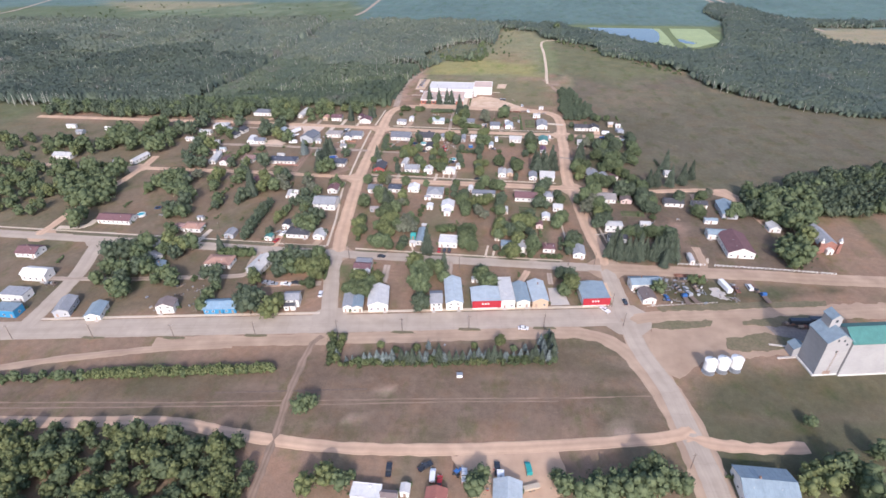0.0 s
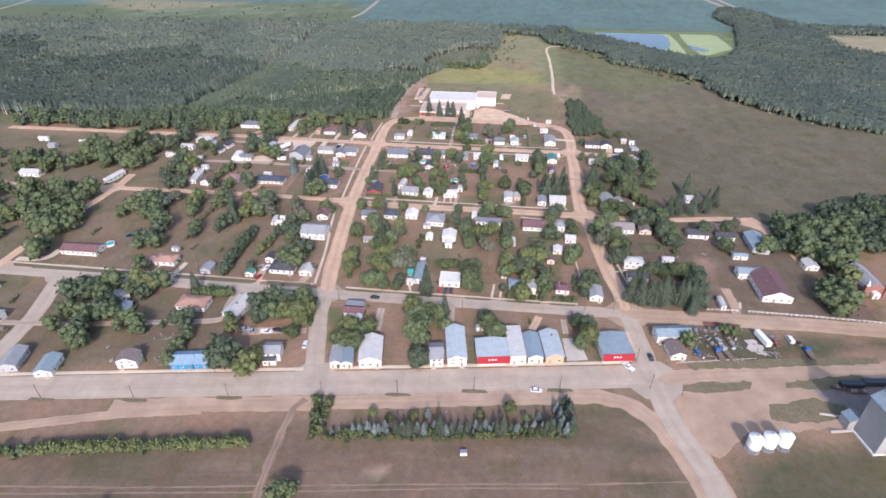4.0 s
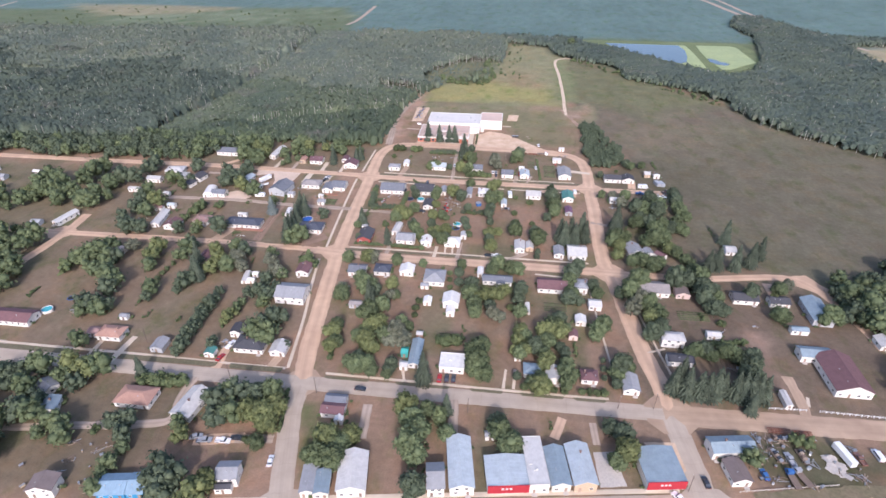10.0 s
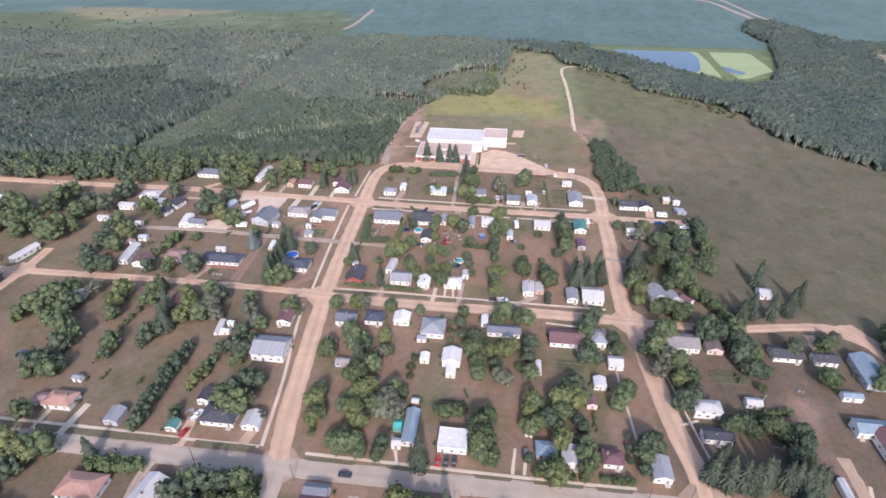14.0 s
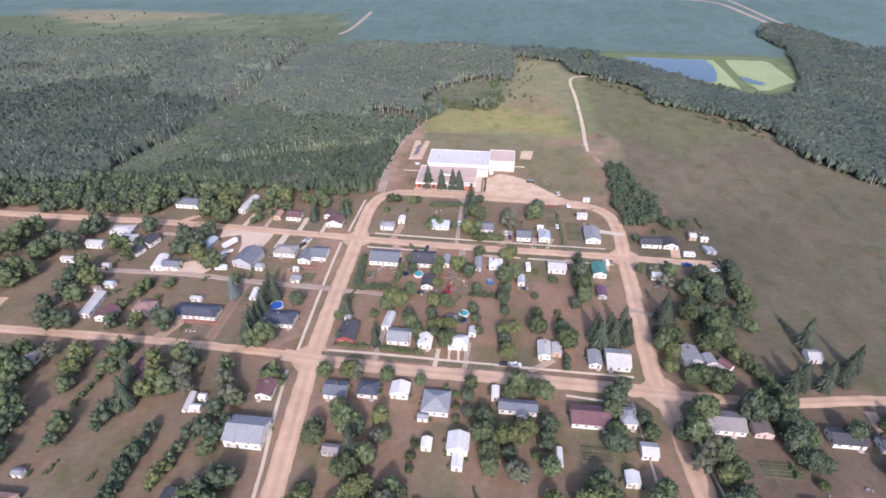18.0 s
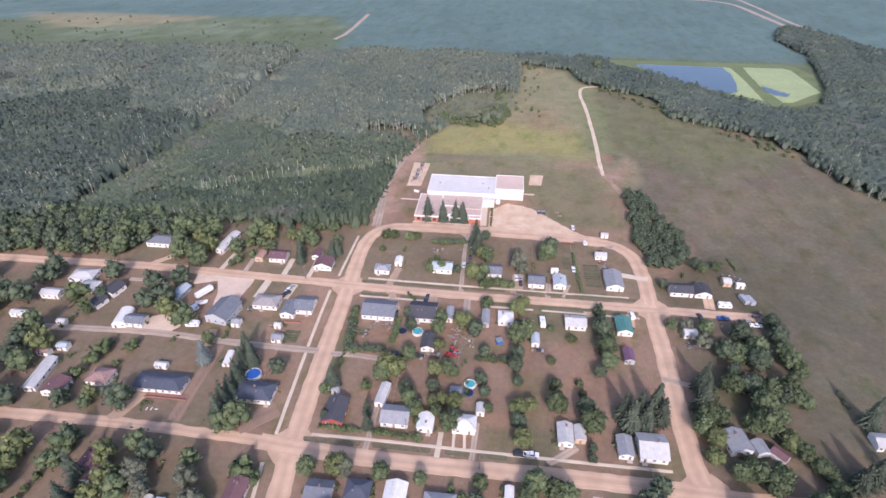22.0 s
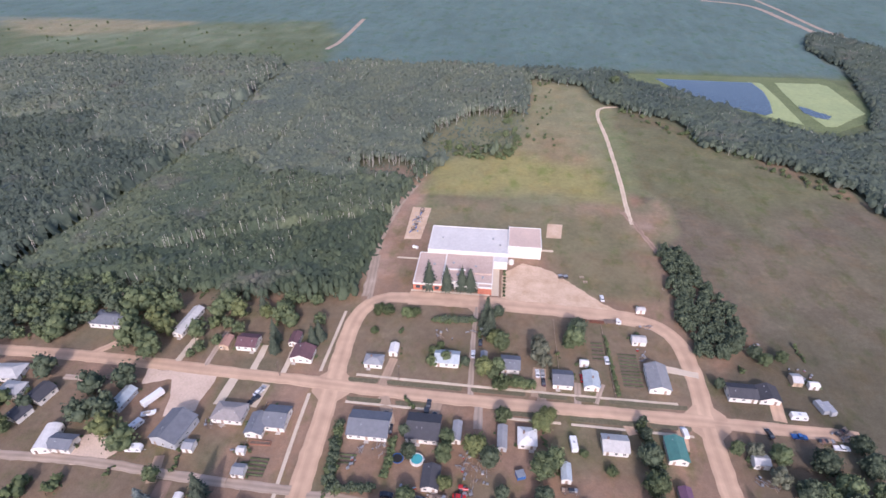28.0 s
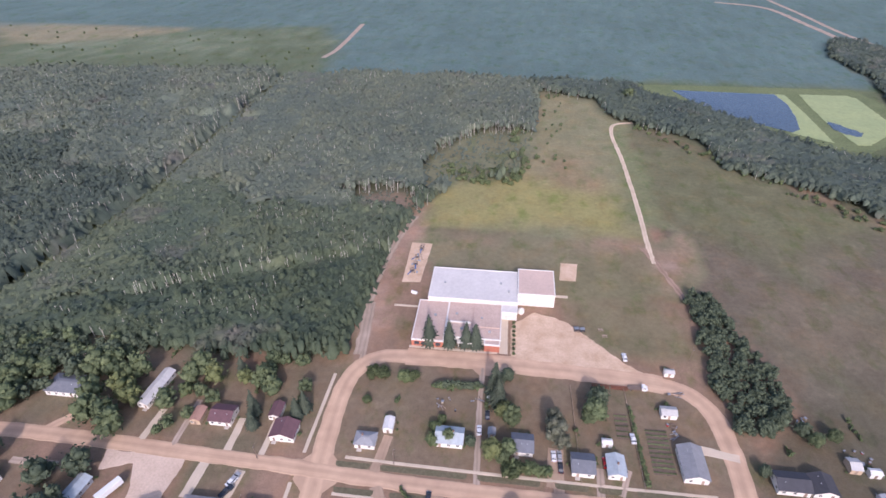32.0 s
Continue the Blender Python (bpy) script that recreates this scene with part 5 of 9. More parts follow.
    # trees at the wood's rim carry leaves almost to the ground
    rim = np.clip(inside(px, py, poly) / 9.0, 0, 1)
    half = h * (0.46 - 0.12 * rim)
    V = sel * np.stack((w, w, half), -1)[:, None, :] + np.stack((px, py, h - half), -1)[:, None, :]
    m = len(ball)
    Fc = (tri[None] + (np.arange(n) * m)[:, None, None]).reshape(-1, 3)
    # leaves face outwards from the middle of their crown, and up
    N = sel * np.array((0.8, 0.8, 0.55)) + np.array((0, 0, 0.62))
    N = (N / np.linalg.norm(N, axis=-1, keepdims=True)).reshape(-1, 3)
    V = V.reshape(-1, 3)
    # a bumpy layer of young growth between the stems
    ux, uy = np.meshgrid(np.arange(xs.min(), xs.max(), spacing * 0.8), np.arange(ys.min(), ys.max(), spacing * 0.8))
    uw, uh = ux.shape[1], ux.shape[0]
    ux, uy = ux + R.uniform(-0.35, 0.35, ux.shape) * spacing, uy + R.uniform(-0.35, 0.35, uy.shape) * spacing
    depth = inside(ux, uy, poly)
    lane = np.ones(ux.shape)
    for (ax, ay), (bx, by), lh in lanes:
        t = np.clip(((ux - ax) * (bx - ax) + (uy - ay) * (by - ay)) / ((bx - ax) ** 2 + (by - ay) ** 2), 0, 1)
        lane = np.minimum(lane, np.clip(np.hypot(ux - ax - t * (bx - ax), uy - ay - t * (by - ay)) / lh - 0.2, 0.05, 1))
    uz = height * np.clip(depth / 5.0, 0.0, 1) * lane * stand_height(ux, uy, seed) * (0.64 + 0.17 * R.rand(*ux.shape))
    U = np.stack((ux, uy, uz), -1).reshape(-1, 3)
    ui = np.arange(uw * uh).reshape(uh, uw)
    ok = ((depth > 0.5) & (stand_height(ux, uy, seed) > 0.45) & (True if part_of is None else part_of(ux, uy)) & (ux > -0.8 * (uy + 170)) & (ux < 0.62 * (uy + 260)))[:-1, :-1]
    UA = np.stack((ui[:-1, :-1], ui[:-1, 1:], ui[1:, 1:]), -1)[ok]
    UB = np.stack((ui[:-1, :-1], ui[1:, 1:], ui[1:, :-1]), -1)[ok]
    used, UF = np.unique(np.concatenate((UA, UB)), return_inverse=True)
    U, UF = U[used], UF.reshape(-1, 3)
    Fc = np.concatenate((Fc, UF + len(V)))
    V = np.concatenate((V, U))
    me = bpy.data.meshes.new(name)
    # pale trunks: three-sided, leaning a little, some standing bare above the leaves
    step = np.clip((stand - stand_height(px, py - 9, seed) - 0.06) * 6, 0, 1)
    for (ax, ay), (bx, by), lh in lanes[:4]:
        t = np.clip(((px - ax) * (bx - ax) + (py - ay) * (by - ay)) / ((bx - ax) ** 2 + (by - ay) ** 2), 0, 1)
        gap = ax + t * (bx - ax) - px
        step = np.maximum(step, ((gap > 0) & (gap < 11) & (t > 0) & (t < 1)) * 0.9)
    bare = np.clip((smooth_noise(px * 0.5, py, 15, seed + 5) - 0.57) * 6, 0, 1)
    tk = np.where(R.rand(n) < trunk_share * np.maximum(step * 2.0, 0.04 + 0.9 * bare) * (stand > 0.5))[0]
    base = np.stack((px[tk] + w[tk] * R.uniform(-1, 1, len(tk)), py[tk] - w[tk] * 1.2, np.zeros(len(tk))), -1)
    ring = np.array([(0.19, 0, 0), (-0.1, 0.17, 0), (-0.1, -0.17, 0)])
    lean = R.uniform(-0.5, 0.5, (len(tk), 1, 3)) * np.array((1, 1, 0))
    upper = base[:, None, :] + ring * 0.6 + lean + np.array((0, 0, 1)) * (h[tk] * R.uniform(0.62, 1.0, len(tk)))[:, None, None]
    T = np.concatenate((base[:, None, :] + ring, upper), 1).reshape(-1, 3)
    side = np.array([(0, 1, 4), (0, 4, 3), (1, 2, 5), (1, 5, 4), (2, 0, 3), (2, 3, 5)])
    TF = (side[None] + (np.arange(len(tk)) * 6)[:, None, None]).reshape(-1, 3) + len(V)
    AV, AF = np.concatenate((V, T)), np.concatenate((Fc, TF))
    me.vertices.add(len(AV))
    me.vertices.foreach_set("co", AV.ravel())
    me.loops.add(AF.size)
    me.loops.foreach_set("vertex_index", AF.ravel().astype(np.int32))
    me.polygons.add(len(AF))
    me.polygons.foreach_set("loop_start", np.arange(0, AF.size, 3, dtype=np.int32))
    mi = np.zeros(len(AF), np.int32)
    mi[len(Fc):] = 1
    me.materials.append(material)
    me.materials.append(PALE_BARK)
    me.polygons.foreach_set("material_index", mi)
    me.polygons.foreach_set("use_smooth", np.ones(len(AF), bool))
    me.update(calc_edges=True)
    normals = np.zeros((len(AV), 3), np.float32)
    normals[:len(N)] = N
    me.normals_split_custom_set_from_vertices(normals)
    return tagged(new(name, me), label, "woods", kind="stuff")


CUTS = (((-292, 545), (-285, 580), 2.4), ((-285, 580), (-278, 628), 2.4), ((-278, 628), (-277, 724), 2.2), ((-277, 724), (-275, 882), 2.2), ((-214, 617), (-209, 705), 3.8), ((-209, 705), (-207, 750), 3.6), ((-306, 759), (-252, 768), 7.0),
        ((-124, 641), (-104, 634), 6.0))
woodland("aspen_wood", WEST_WOOD, 2.8, 10.5, 21, "green aspen wood with slender pale trunks behind the last houses", FOREST, sprays=15, lanes=CUTS, part_of=lambda x, y: near_trees(x, y) & (old_stand(x, y) < 0) & ~front_trees(x, y))
woodland("aspen_wood", WEST_WOOD, 3.1, 10.5, 26, "dark green leafy front of the aspen wood", FRONT_FOREST, sprays=18, lanes=CUTS, part_of=lambda x, y: (old_stand(x, y) < 0) & front_trees(x, y))
woodland("aspen_wood", WEST_WOOD, 3.0, 10.5, 24, "dark blue-green old aspen wood west of a cut line", OLD_FOREST, sprays=16, lanes=CUTS, part_of=lambda x, y: near_trees(x, y) & (old_stand(x, y) >= 0))
# the farther half takes the leaf colour paled for haze
woodland("aspen_wood", WEST_WOOD, 3.4, 10.3, 22, "far aspen wood towards the fields, leaf colour paled for haze", HAZED_FOREST, sprays=9, lanes=CUTS, part_of=lambda x, y: ~near_trees(x, y) & (old_stand(x, y) < 0))
woodland("aspen_wood", WEST_WOOD, 3.6, 10.5, 25, "far aspen wood beyond the cut line, leaf colour paled for haze", HAZED_FOREST, sprays=10, lanes=CUTS, part_of=lambda x, y: ~near_trees(x, y) & (old_stand(x, y) >= 0))
woodland("aspen_wood", EAST_WOOD, 3.8, 7.8, 33, "dense dark green aspen wood beside the pasture", OLD_FOREST, sprays=12)


# ---------------------------------------------------------------- houses
WIN = mesh_of("window", (lambda bm: (add_box(bm, -0.62, 0.62, -0.07, 0.03, 0.0, 0.09), add_box(bm, -0.62, 0.62, -0.05, 0.03, 1.01, 1.1), add_box(bm, -0.62, -0.53, -0.05, 0.03, 0.09, 1.01),
                                         add_box(bm, 0.53, 0.62, -0.05, 0.03, 0.09, 1.01), add_box(bm, -0.03, 0.03, -0.045, 0.03, 0.09, 1.01), bm)[-1])(bmesh.new()), TRIM)
PANE = mesh_of("pane", box(-0.53, 0.53, -0.025, 0.02, 0.09, 1.01), GLASS)
DOOR = mesh_of("door", (lambda bm: (add_box(bm, -0.46, 0.46, -0.06, 0.03, 0.02, 2.05), add_box(bm, -0.3, 0.3, -0.075, -0.06, 1.1, 1.85), add_box(bm, -0.3, 0.3, -0.075, -0.06, 0.2, 0.9), bm)[-1])(bmesh.new()), DOORPAINT)
CHIMNEY = mesh_of("chimney", (lambda bm: (add_box(bm, -0.3, 0.3, -0.3, 0.3, -0.9, 0.75), add_box(bm, -0.37, 0.37, -0.37, 0.37, 0.75, 0.87), add_box(bm, -0.12, 0.12, -0.12, 0.12, 0.87, 1.05), bm)[-1])(bmesh.new()), BRICK)
VENT = mesh_of("roof_vent", (lambda bm: (cylinder(0.11, 0.11, -0.4, 0.45, 8, bm=bm), cylinder(0.2, 0.08, 0.45, 0.58, 8, bm=bm), bm)[-1])(bmesh.new()), STEEL)


def sheet(bm, quad, t=0.16):
    """A slab over a flat three- or four-cornered outline, t thick downwards."""
    top = [bm.verts.new(p) for p in quad]
    low = [bm.verts.new((p[0], p[1], p[2] - t)) for p in quad]
    n = len(quad)
    bm.faces.new(top)
    bm.faces.new(low[::-1])
    for i in range(n):
        bm.faces.new((top[i], low[i], low[(i + 1) % n], top[(i + 1) % n]))


house_count = [0]
FOOTPRINTS = []


def house(x, y, w, d, rot, kind, roof, wall, wh):
    """A house or shed: w across its front, d deep, walls wh high; kind gx/gy: gable ridge along or across the front."""
    house_count[0] += 1
    r = random.Random(house_count[0] * 13 + 1)
    FOOTPRINTS.append((x, y, w, d, rot))
    small = w * d < 34 or (wh <= 2.4 and w * d < 60)
    big = w * d > 150
    words = dict(gx="gabled", gy="gabled", hip="hipped", flat="flat", shop="low-pitched", barrel="rounded")[kind]
    noun = "shed" if small else ("shop" if kind == "shop" else "house" if not big else "building")
    label = f"{WALLWORDS[wall]} {'wooden ' if small else ''}{noun} with a {ROOFWORDS[roof]} {words} roof"
    ob = thing(noun if noun != "building" else "large_building", pose(x, y, 0, 0, 0, rot), label, noun, "village houses" if noun == "house" else "")
    hw, hd, o = w / 2, d / 2, 0.18 if small else 0.4
    pitch = 0.42 if kind in ("gx", "gy") else 0.36
    if kind == "shop":
        pitch = 0.12
    rm, wm = ROOF[roof], WALL["white" if wall == "red" else wall]
    rb = bmesh.new()
    if kind == "gx":
        top = wh + hd * pitch
        wb = turned(prism([(-hd, -0.1), (hd, -0.1), (hd, wh), (0, top), (-hd, wh)], -hw, hw), Matrix.Rotation(radians(90), 4, "Z"))
        z0 = wh - o * pitch
        sheet(rb, [(-hw - o, -hd - o, z0 + 0.18), (hw + o, -hd - o, z0 + 0.18), (hw + o, 0, top + 0.18), (-hw - o, 0, top + 0.18)])
        sheet(rb, [(-hw - o, 0, top + 0.18), (hw + o, 0, top + 0.18), (hw + o, hd + o, z0 + 0.18), (-hw - o, hd + o, z0 + 0.18)])
        add_box(rb, -hw - o, hw + o, -0.12, 0.12, top + 0.12, top + 0.22)
    elif kind in ("gy", "shop"):
        top = wh + hw * pitch
        wb = prism([(-hw, -0.1), (hw, -0.1), (hw, wh), (0, top), (-hw, wh)], -hd, hd)
        z0 = wh - o * pitch
        sheet(rb, [(-hw - o, -hd - o, z0 + 0.18), (0, -hd - o, top + 0.18), (0, hd + o, top + 0.18), (-hw - o, hd + o, z0 + 0.18)])
        sheet(rb, [(0, -hd - o, top + 0.18), (hw + o, -hd - o, z0 + 0.18), (hw + o, hd + o, z0 + 0.18), (0, hd + o, top + 0.18)])
        add_box(rb, -0.12, 0.12, -hd - o, hd + o, top + 0.12, top + 0.22)
    elif kind == "hip":
        wb = box(-hw, hw, -hd, hd, -0.1, wh)
        m = min(hw, hd)
        top, ex, ey = wh + m * pitch + 0.15, hw - m * 0.85, hd - m * 0.85
        a, b = hw + o, hd + o
        e = [(-a, -b, wh + 0.02), (a, -b, wh + 0.02), (a, b, wh + 0.02), (-a, b, wh + 0.02)]
        t = [(-ex, -ey, top), (ex, -ey, top), (ex, ey, top), (-ex, ey, top)]
        low = [(p[0], p[1], wh - 0.16) for p in e]
        add_poly(rb, e + t + low, [(0, 1, 5, 4), (1, 2, 6, 5), (2, 3, 7, 6), (3, 0, 4, 7), (4, 5, 6, 7), (0, 8, 9, 1), (1, 9, 10, 2), (2, 10, 11, 3), (3, 11, 8, 0), (11, 10, 9, 8)])
    elif kind == "flat":
        wb = box(-hw, hw, -hd, hd, -0.1, wh)
        top = wh
        add_box(rb, -hw - 0.12, hw + 0.12, -hd - 0.12, hd + 0.12, wh, wh + 0.16)
        for q in ((-hw - 0.14, hw + 0.14, -hd - 0.14, -hd + 0.1), (-hw - 0.14, hw + 0.14, hd - 0.1, hd + 0.14), (-hw - 0.14, -hw + 0.1, -hd + 0.1, hd - 0.1), (hw - 0.1, hw + 0.14, -hd + 0.1, hd - 0.1)):
            add_box(rb, *q, wh + 0.16, wh + 0.34)
        for k in range(r.randint(1, 3)):
            px, py = r.uniform(-hw * 0.6, hw * 0.6), r.uniform(-hd * 0.6, hd * 0.6)
            add_box(rb, px - 0.4, px + 0.4, py - 0.3, py + 0.3, wh + 0.16, wh + 0.6)
    else:
        n = 8
        arc = [(hw * math.cos(math.pi * k / n), wh * 0.55 + (hw * 0.55) * math.sin(math.pi * k / n)) for k in range(n + 1)]
        wb = prism([(-hw * 0.97, -0.1), (hw * 0.97, -0.1)] + [(px * 0.97, pz - 0.05) for px, pz in arc], -hd, hd)
        top = wh * 0.55 + hw * 0.55
        outer, inner = arc, [(px * 0.96, pz - 0.06) for px, pz in arc]
        rb.free()
        rb = prism(outer + inner[::-1], -hd - 0.1, hd + 0.1)
    part("wall", wb, wm, ob)
    bmesh.ops.recalc_face_normals(rb, faces=rb.faces[:])
    rf = part("roof", rb, rm, ob, ROOFWORDS[roof] + " roof")
    if roof in ("blue", "bluepale", "bluegrey", "white", "pale", "grey") and w * d > 55 and kind in ("gx", "gy", "shop"):
        # raised seams of the metal sheets, from eave to ridge
        sb, along, across = bmesh.new(), (hd if kind != "gx" else hw) + o, (hw if kind != "gx" else hd) + o
        n = max(3, int(2 * along / 1.5))
        for k in range(1, n):
            a = -along + 2 * along * k / n
            for q in (-1, 1):
                ends = [(q * across, a - 0.07, z0 + 0.25), (0, a - 0.07, top + 0.25), (0, a + 0.07, top + 0.25), (q * across, a + 0.07, z0 + 0.25)]
                sheet(sb, ends if kind != "gx" else [(py, px, pz) for px, py, pz in ends], 0.1)
        bmesh.ops.recalc_face_normals(sb, faces=sb.faces[:])
        part("roof_seam", sb, rm, rf, "raised metal seams")

    def at(mesh, name, px, py, pz, turn, pane=None, parent=None):
        q = part(name, mesh, None, parent or ob)
        q.matrix_local = pose(px, py, pz, 0, 0, turn)
        if pane:
            part("pane", pane, None, q)
        return q

    sill = 0.95 if wh < 4 else 1.0
    if small:
        at(DOOR, "door", 0 if kind != "barrel" else 0.1, -hd, 0, 0)
        if w > 4:
            at(WIN, "window", -hw * 0.6, -hd, sill, 0, PANE)
    elif kind == "shop":
        part("fascia", box(-hw - 0.15, hw + 0.15, -hd - 0.62, -hd - 0.42, 1.2, wh + 0.75), WALL["red"], ob, "bright red board across the shop front")
        for k in range(3):
            part("sign_bar", box(-hw * 0.35 + k * hw * 0.2, -hw * 0.22 + k * hw * 0.2, -hd - 0.66, -hd - 0.62, wh - 1.3, wh - 0.5), TRIM, ob, "plain white bar on the red board")
        for k in range(int(w // 3)):
            at(WIN, "window", -hw + 1.6 + k * 3.0, -hd, 0.8, 0, PANE)
        at(DOOR, "door", hw - 0.9, -hd, 0, 0)
    else:
        n = max(2, int(w // 2.9))
        dk = r.randrange(n)
        for k in range(n):
            px = -hw + w * (k + 0.5) / n
            if k == dk:
                at(DOOR, "door", px, -hd, 0, 0)
            else:
                at(WIN, "window", px, -hd, sill, 0, PANE)
        for s in (-1, 1):
            for k in range(max(1, int(d // 3.6))):
                at(WIN, "window", s * hw, -hd + d * (k + 0.5) / max(1, int(d // 3.6)), sill, 90 * s, PANE)
        at(WIN, "window", -hw * 0.5, hd, sill, 180, PANE)
        at(DOOR, "door", hw * 0.4, hd, 0, 180)
        if wh > 4.1 and kind != "flat":
            for k in range(2):
                at(WIN, "window", -hw * 0.4 + k * hw * 0.8, -hd, 3.0, 0, PANE)
        ridge = top
        if kind != "flat" and kind != "barrel":
            if r.random() < 0.25:
                at(CHIMNEY, "chimney", r.uniform(-0.35, 0.35) * w if kind != "gy" else 0.4, 0.5 if kind != "gy" else r.uniform(-0.3, 0.3) * d, ridge, 0)
            for k in range(r.randint(1, 2)):
                at(VENT, "roof_vent", (r.uniform(-0.35, 0.35) * w) if kind != "gy" else -hw * 0.35, -hd * 0.4 if kind != "gy" else r.uniform(-0.35, 0.35) * d, wh + (0.6 * min(hw, hd)) * pitch + 0.15, 0)
        if r.random() < 0.5:
            step = box(-0.9, 0.9, -1.3, 0.0, -0.05, 0.3, 0.03)
            q = part("doorstep", step, CONCRETE, ob)
            q.matrix_local = pose(-hw + w * (dk + 0.5) / n, -hd - 0.07, 0)
    return ob


house(-155.7, 195.8, 8.2, 6, 8.5, "gy", "brown", "white", 4.2)
house(-132.7, 198.5, 9, 7.4, 8.5, "gx", "blue", "bluewall", 3.2)
house(-125.2, 199.9, 5.7, 7.6, 8.5, "gx", "blue", "bluewall", 3)
house(-97.0, 207, 6.8, 6.6, 8.5, "gx", "grey", "white", 4.5)
house(-97.0, 202.4, 5.4, 2.6, 8.5, "gx", "dark", "white", 2.7)
house(-69.4, 208, 4.7, 10, 8.5, "gy", "grey", "white", 3.2)
house(-64.6, 207.2, 4.6, 8.4, 8.5, "gy", "bluegrey", "cream", 3.4)
house(-55.5, 212.1, 9.3, 14.7, 8.5, "gy", "pale", "white", 4)
house(-27.4, 213, 5.5, 9.5, 8.5, "gx", "grey", "white", 4.6)
house(-19.7, 219.5, 7.9, 19.9, 8.5, "gy", "bluepale", "white", 4.4)
house(-3.9, 217.8, 13.5, 11.5, 8.5, "shop", "bluepale", "red", 4.4)
house(5.8, 223, 6.6, 19.1, 8.5, "flat", "pale", "white", 4.6)
house(13.4, 222.2, 6.4, 14.9, 8.5, "gy", "bluegrey", "cream", 3.8)
house(21.4, 223.7, 7.6, 15.9, 8.5, "gy", "bluepale", "tan", 4)
house(48.2, 226.3, 12.8, 13.7, 8.5, "shop", "bluegrey", "red", 4.4)
house(-10, 234, 3.5, 2.5, 8.5, "gx", "grey", "white", 2.2)
house(75.2, 238, 15.1, 6.6, 8.5, "gx", "bluegrey", "white", 4)
house(74.5, 228, 6.4, 8.5, 8.5, "gy", "brown", "white", 3)
house(-147.8, 236.1, 14, 8.5, 0, "hip", "orange", "white", 2.8)
house(-69.8, 238.6, 8.6, 5.2, 0, "gx", "maroon", "white", 2.8)
house(-69.9, 243.3, 8.2, 4.1, 0, "gx", "slate", "white", 3.1)
house(-66.6, 234.6, 3.0, 2.6, 0, "gy", "white", "white", 2.3)
house(-8.6, 326.9, 4.2, 2.4, 0, "gy", "slate", "white", 2.7)
house(132.2, 280.1, 13.9, 20.8, 0, "gy", "maroon", "white", 3.6)
house(126.3, 291.8, 12.7, 6.3, 0, "gx", "bluegrey", "white", 3.4)
house(104.4, 264.4, 2.3, 7.7, 0, "gy", "pale", "white", 2.4)
house(29, 267.7, 6.4, 5.6, 0, "hip", "maroon", "white", 2.8)
house(45, 265.3, 6.1, 8.7, 0, "gy", "grey", "white", 2.8)
house(6, 268.5, 6.7, 5.8, 0, "hip", "bluegrey", "white", 2.8)
house(14.7, 266.8, 6.2, 7, 0, "gy", "pale", "white", 2.8)
house(0.2, 276.2, 3, 2.7, 0, "gx", "pale", "white", 2.2)
house(-125, 235.2, 8, 13.9, -10.7, "gy", "pale", "pale", 3)
house(-186.3, 237, 7, 5.8, -26.6, "gx", "grey", "white", 2.6)
house(-178.4, 228.2, 6, 6.8, 19.8, "gy", "bluegrey", "white", 2.6)
house(67.6, 294, 9.6, 5.4, 0, "hip", "pale", "white", 4.4)
house(68.2, 282, 10.2, 4.8, 0, "gx", "dark", "white", 3)
house(87.1, 300.2, 5.9, 3.5, 0, "gx", "pale", "white", 2.4)
house(110, 330.3, 11.5, 7.2, 0, "gx", "dark", "white", 2.6)
house(125.5, 329, 8.9, 5.9, 0, "gx", "dark", "white", 2.6)
house(126.8, 308.2, 7.4, 3.3, 0, "gx", "bluegrey", "white", 2.4)
house(66.9, 332.4, 14.5, 9.2, 0, "gx", "greybrown", "white", 2.8)
house(80.7, 330.9, 6.8, 6.1, 0, "gy", "brown", "pinkwall", 2.4)
house(28.9, 303.7, 4.7, 5.1, 0, "gy", "white", "white", 2.4)
house(36.7, 316.1, 5.9, 5.7, 0, "gx", "pale", "white", 2.6)
house(31.4, 330.2, 5.9, 7.5, 0, "hip", "grey", "white", 3.4)
house(24.6, 293, 3.9, 4.4, 0, "gy", "maroon", "pinkwall", 2.5)
house(-83, 331.1, 8.6, 7.3, 0, "gx", "slate", "white", 2.8)
house(-70.1, 332.9, 8.1, 6.8, 0, "hip", "navy", "white", 2.8)
house(-57.3, 333.7, 7, 6.2, 0, "gy", "white", "white", 3)
house(-42.2, 329, 10.2, 10.4, 0, "hip", "grey", "white", 3)
house(-46.4, 321.8, 3.9, 2.6, 0, "gx", "grey", "white", 2.2)
house(-43.3, 309.8, 3.7, 4.3, 0, "gy", "white", "white", 2.4)
house(-31.9, 310.6, 7.4, 7.4, 0, "gy", "white", "white", 3.6)
house(-31.5, 304.2, 3.8, 7, 0, "gy", "white", "white", 2.6)
house(-19.3, 337, 2.9, 6, 0, "gy", "white", "white", 2.4)
house(-10.4, 330.7, 14.6, 5.2, 0, "gx", "slate", "white", 2.8)
house(17.1, 329.2, 14.1, 9.1, 0, "gx", "maroon", "white", 2.8)
house(4.6, 310.3, 2.4, 7.5, 0, "barrel", "white", "white", 2.2)
house(-77.2, 303.3, 5.9, 3.7, 0, "gx", "greybrown", "greywall", 2.2)
house(-48.2, 273.5, 2.8, 4.1, 0, "gx", "teal", "tealwall", 2.3)
house(-47.3, 265.5, 3.2, 3.2, 0, "gx", "pale", "white", 2.2)
house(-43.5, 285.4, 2.7, 2.5, 0, "gx", "pale", "brownwall", 2.2)
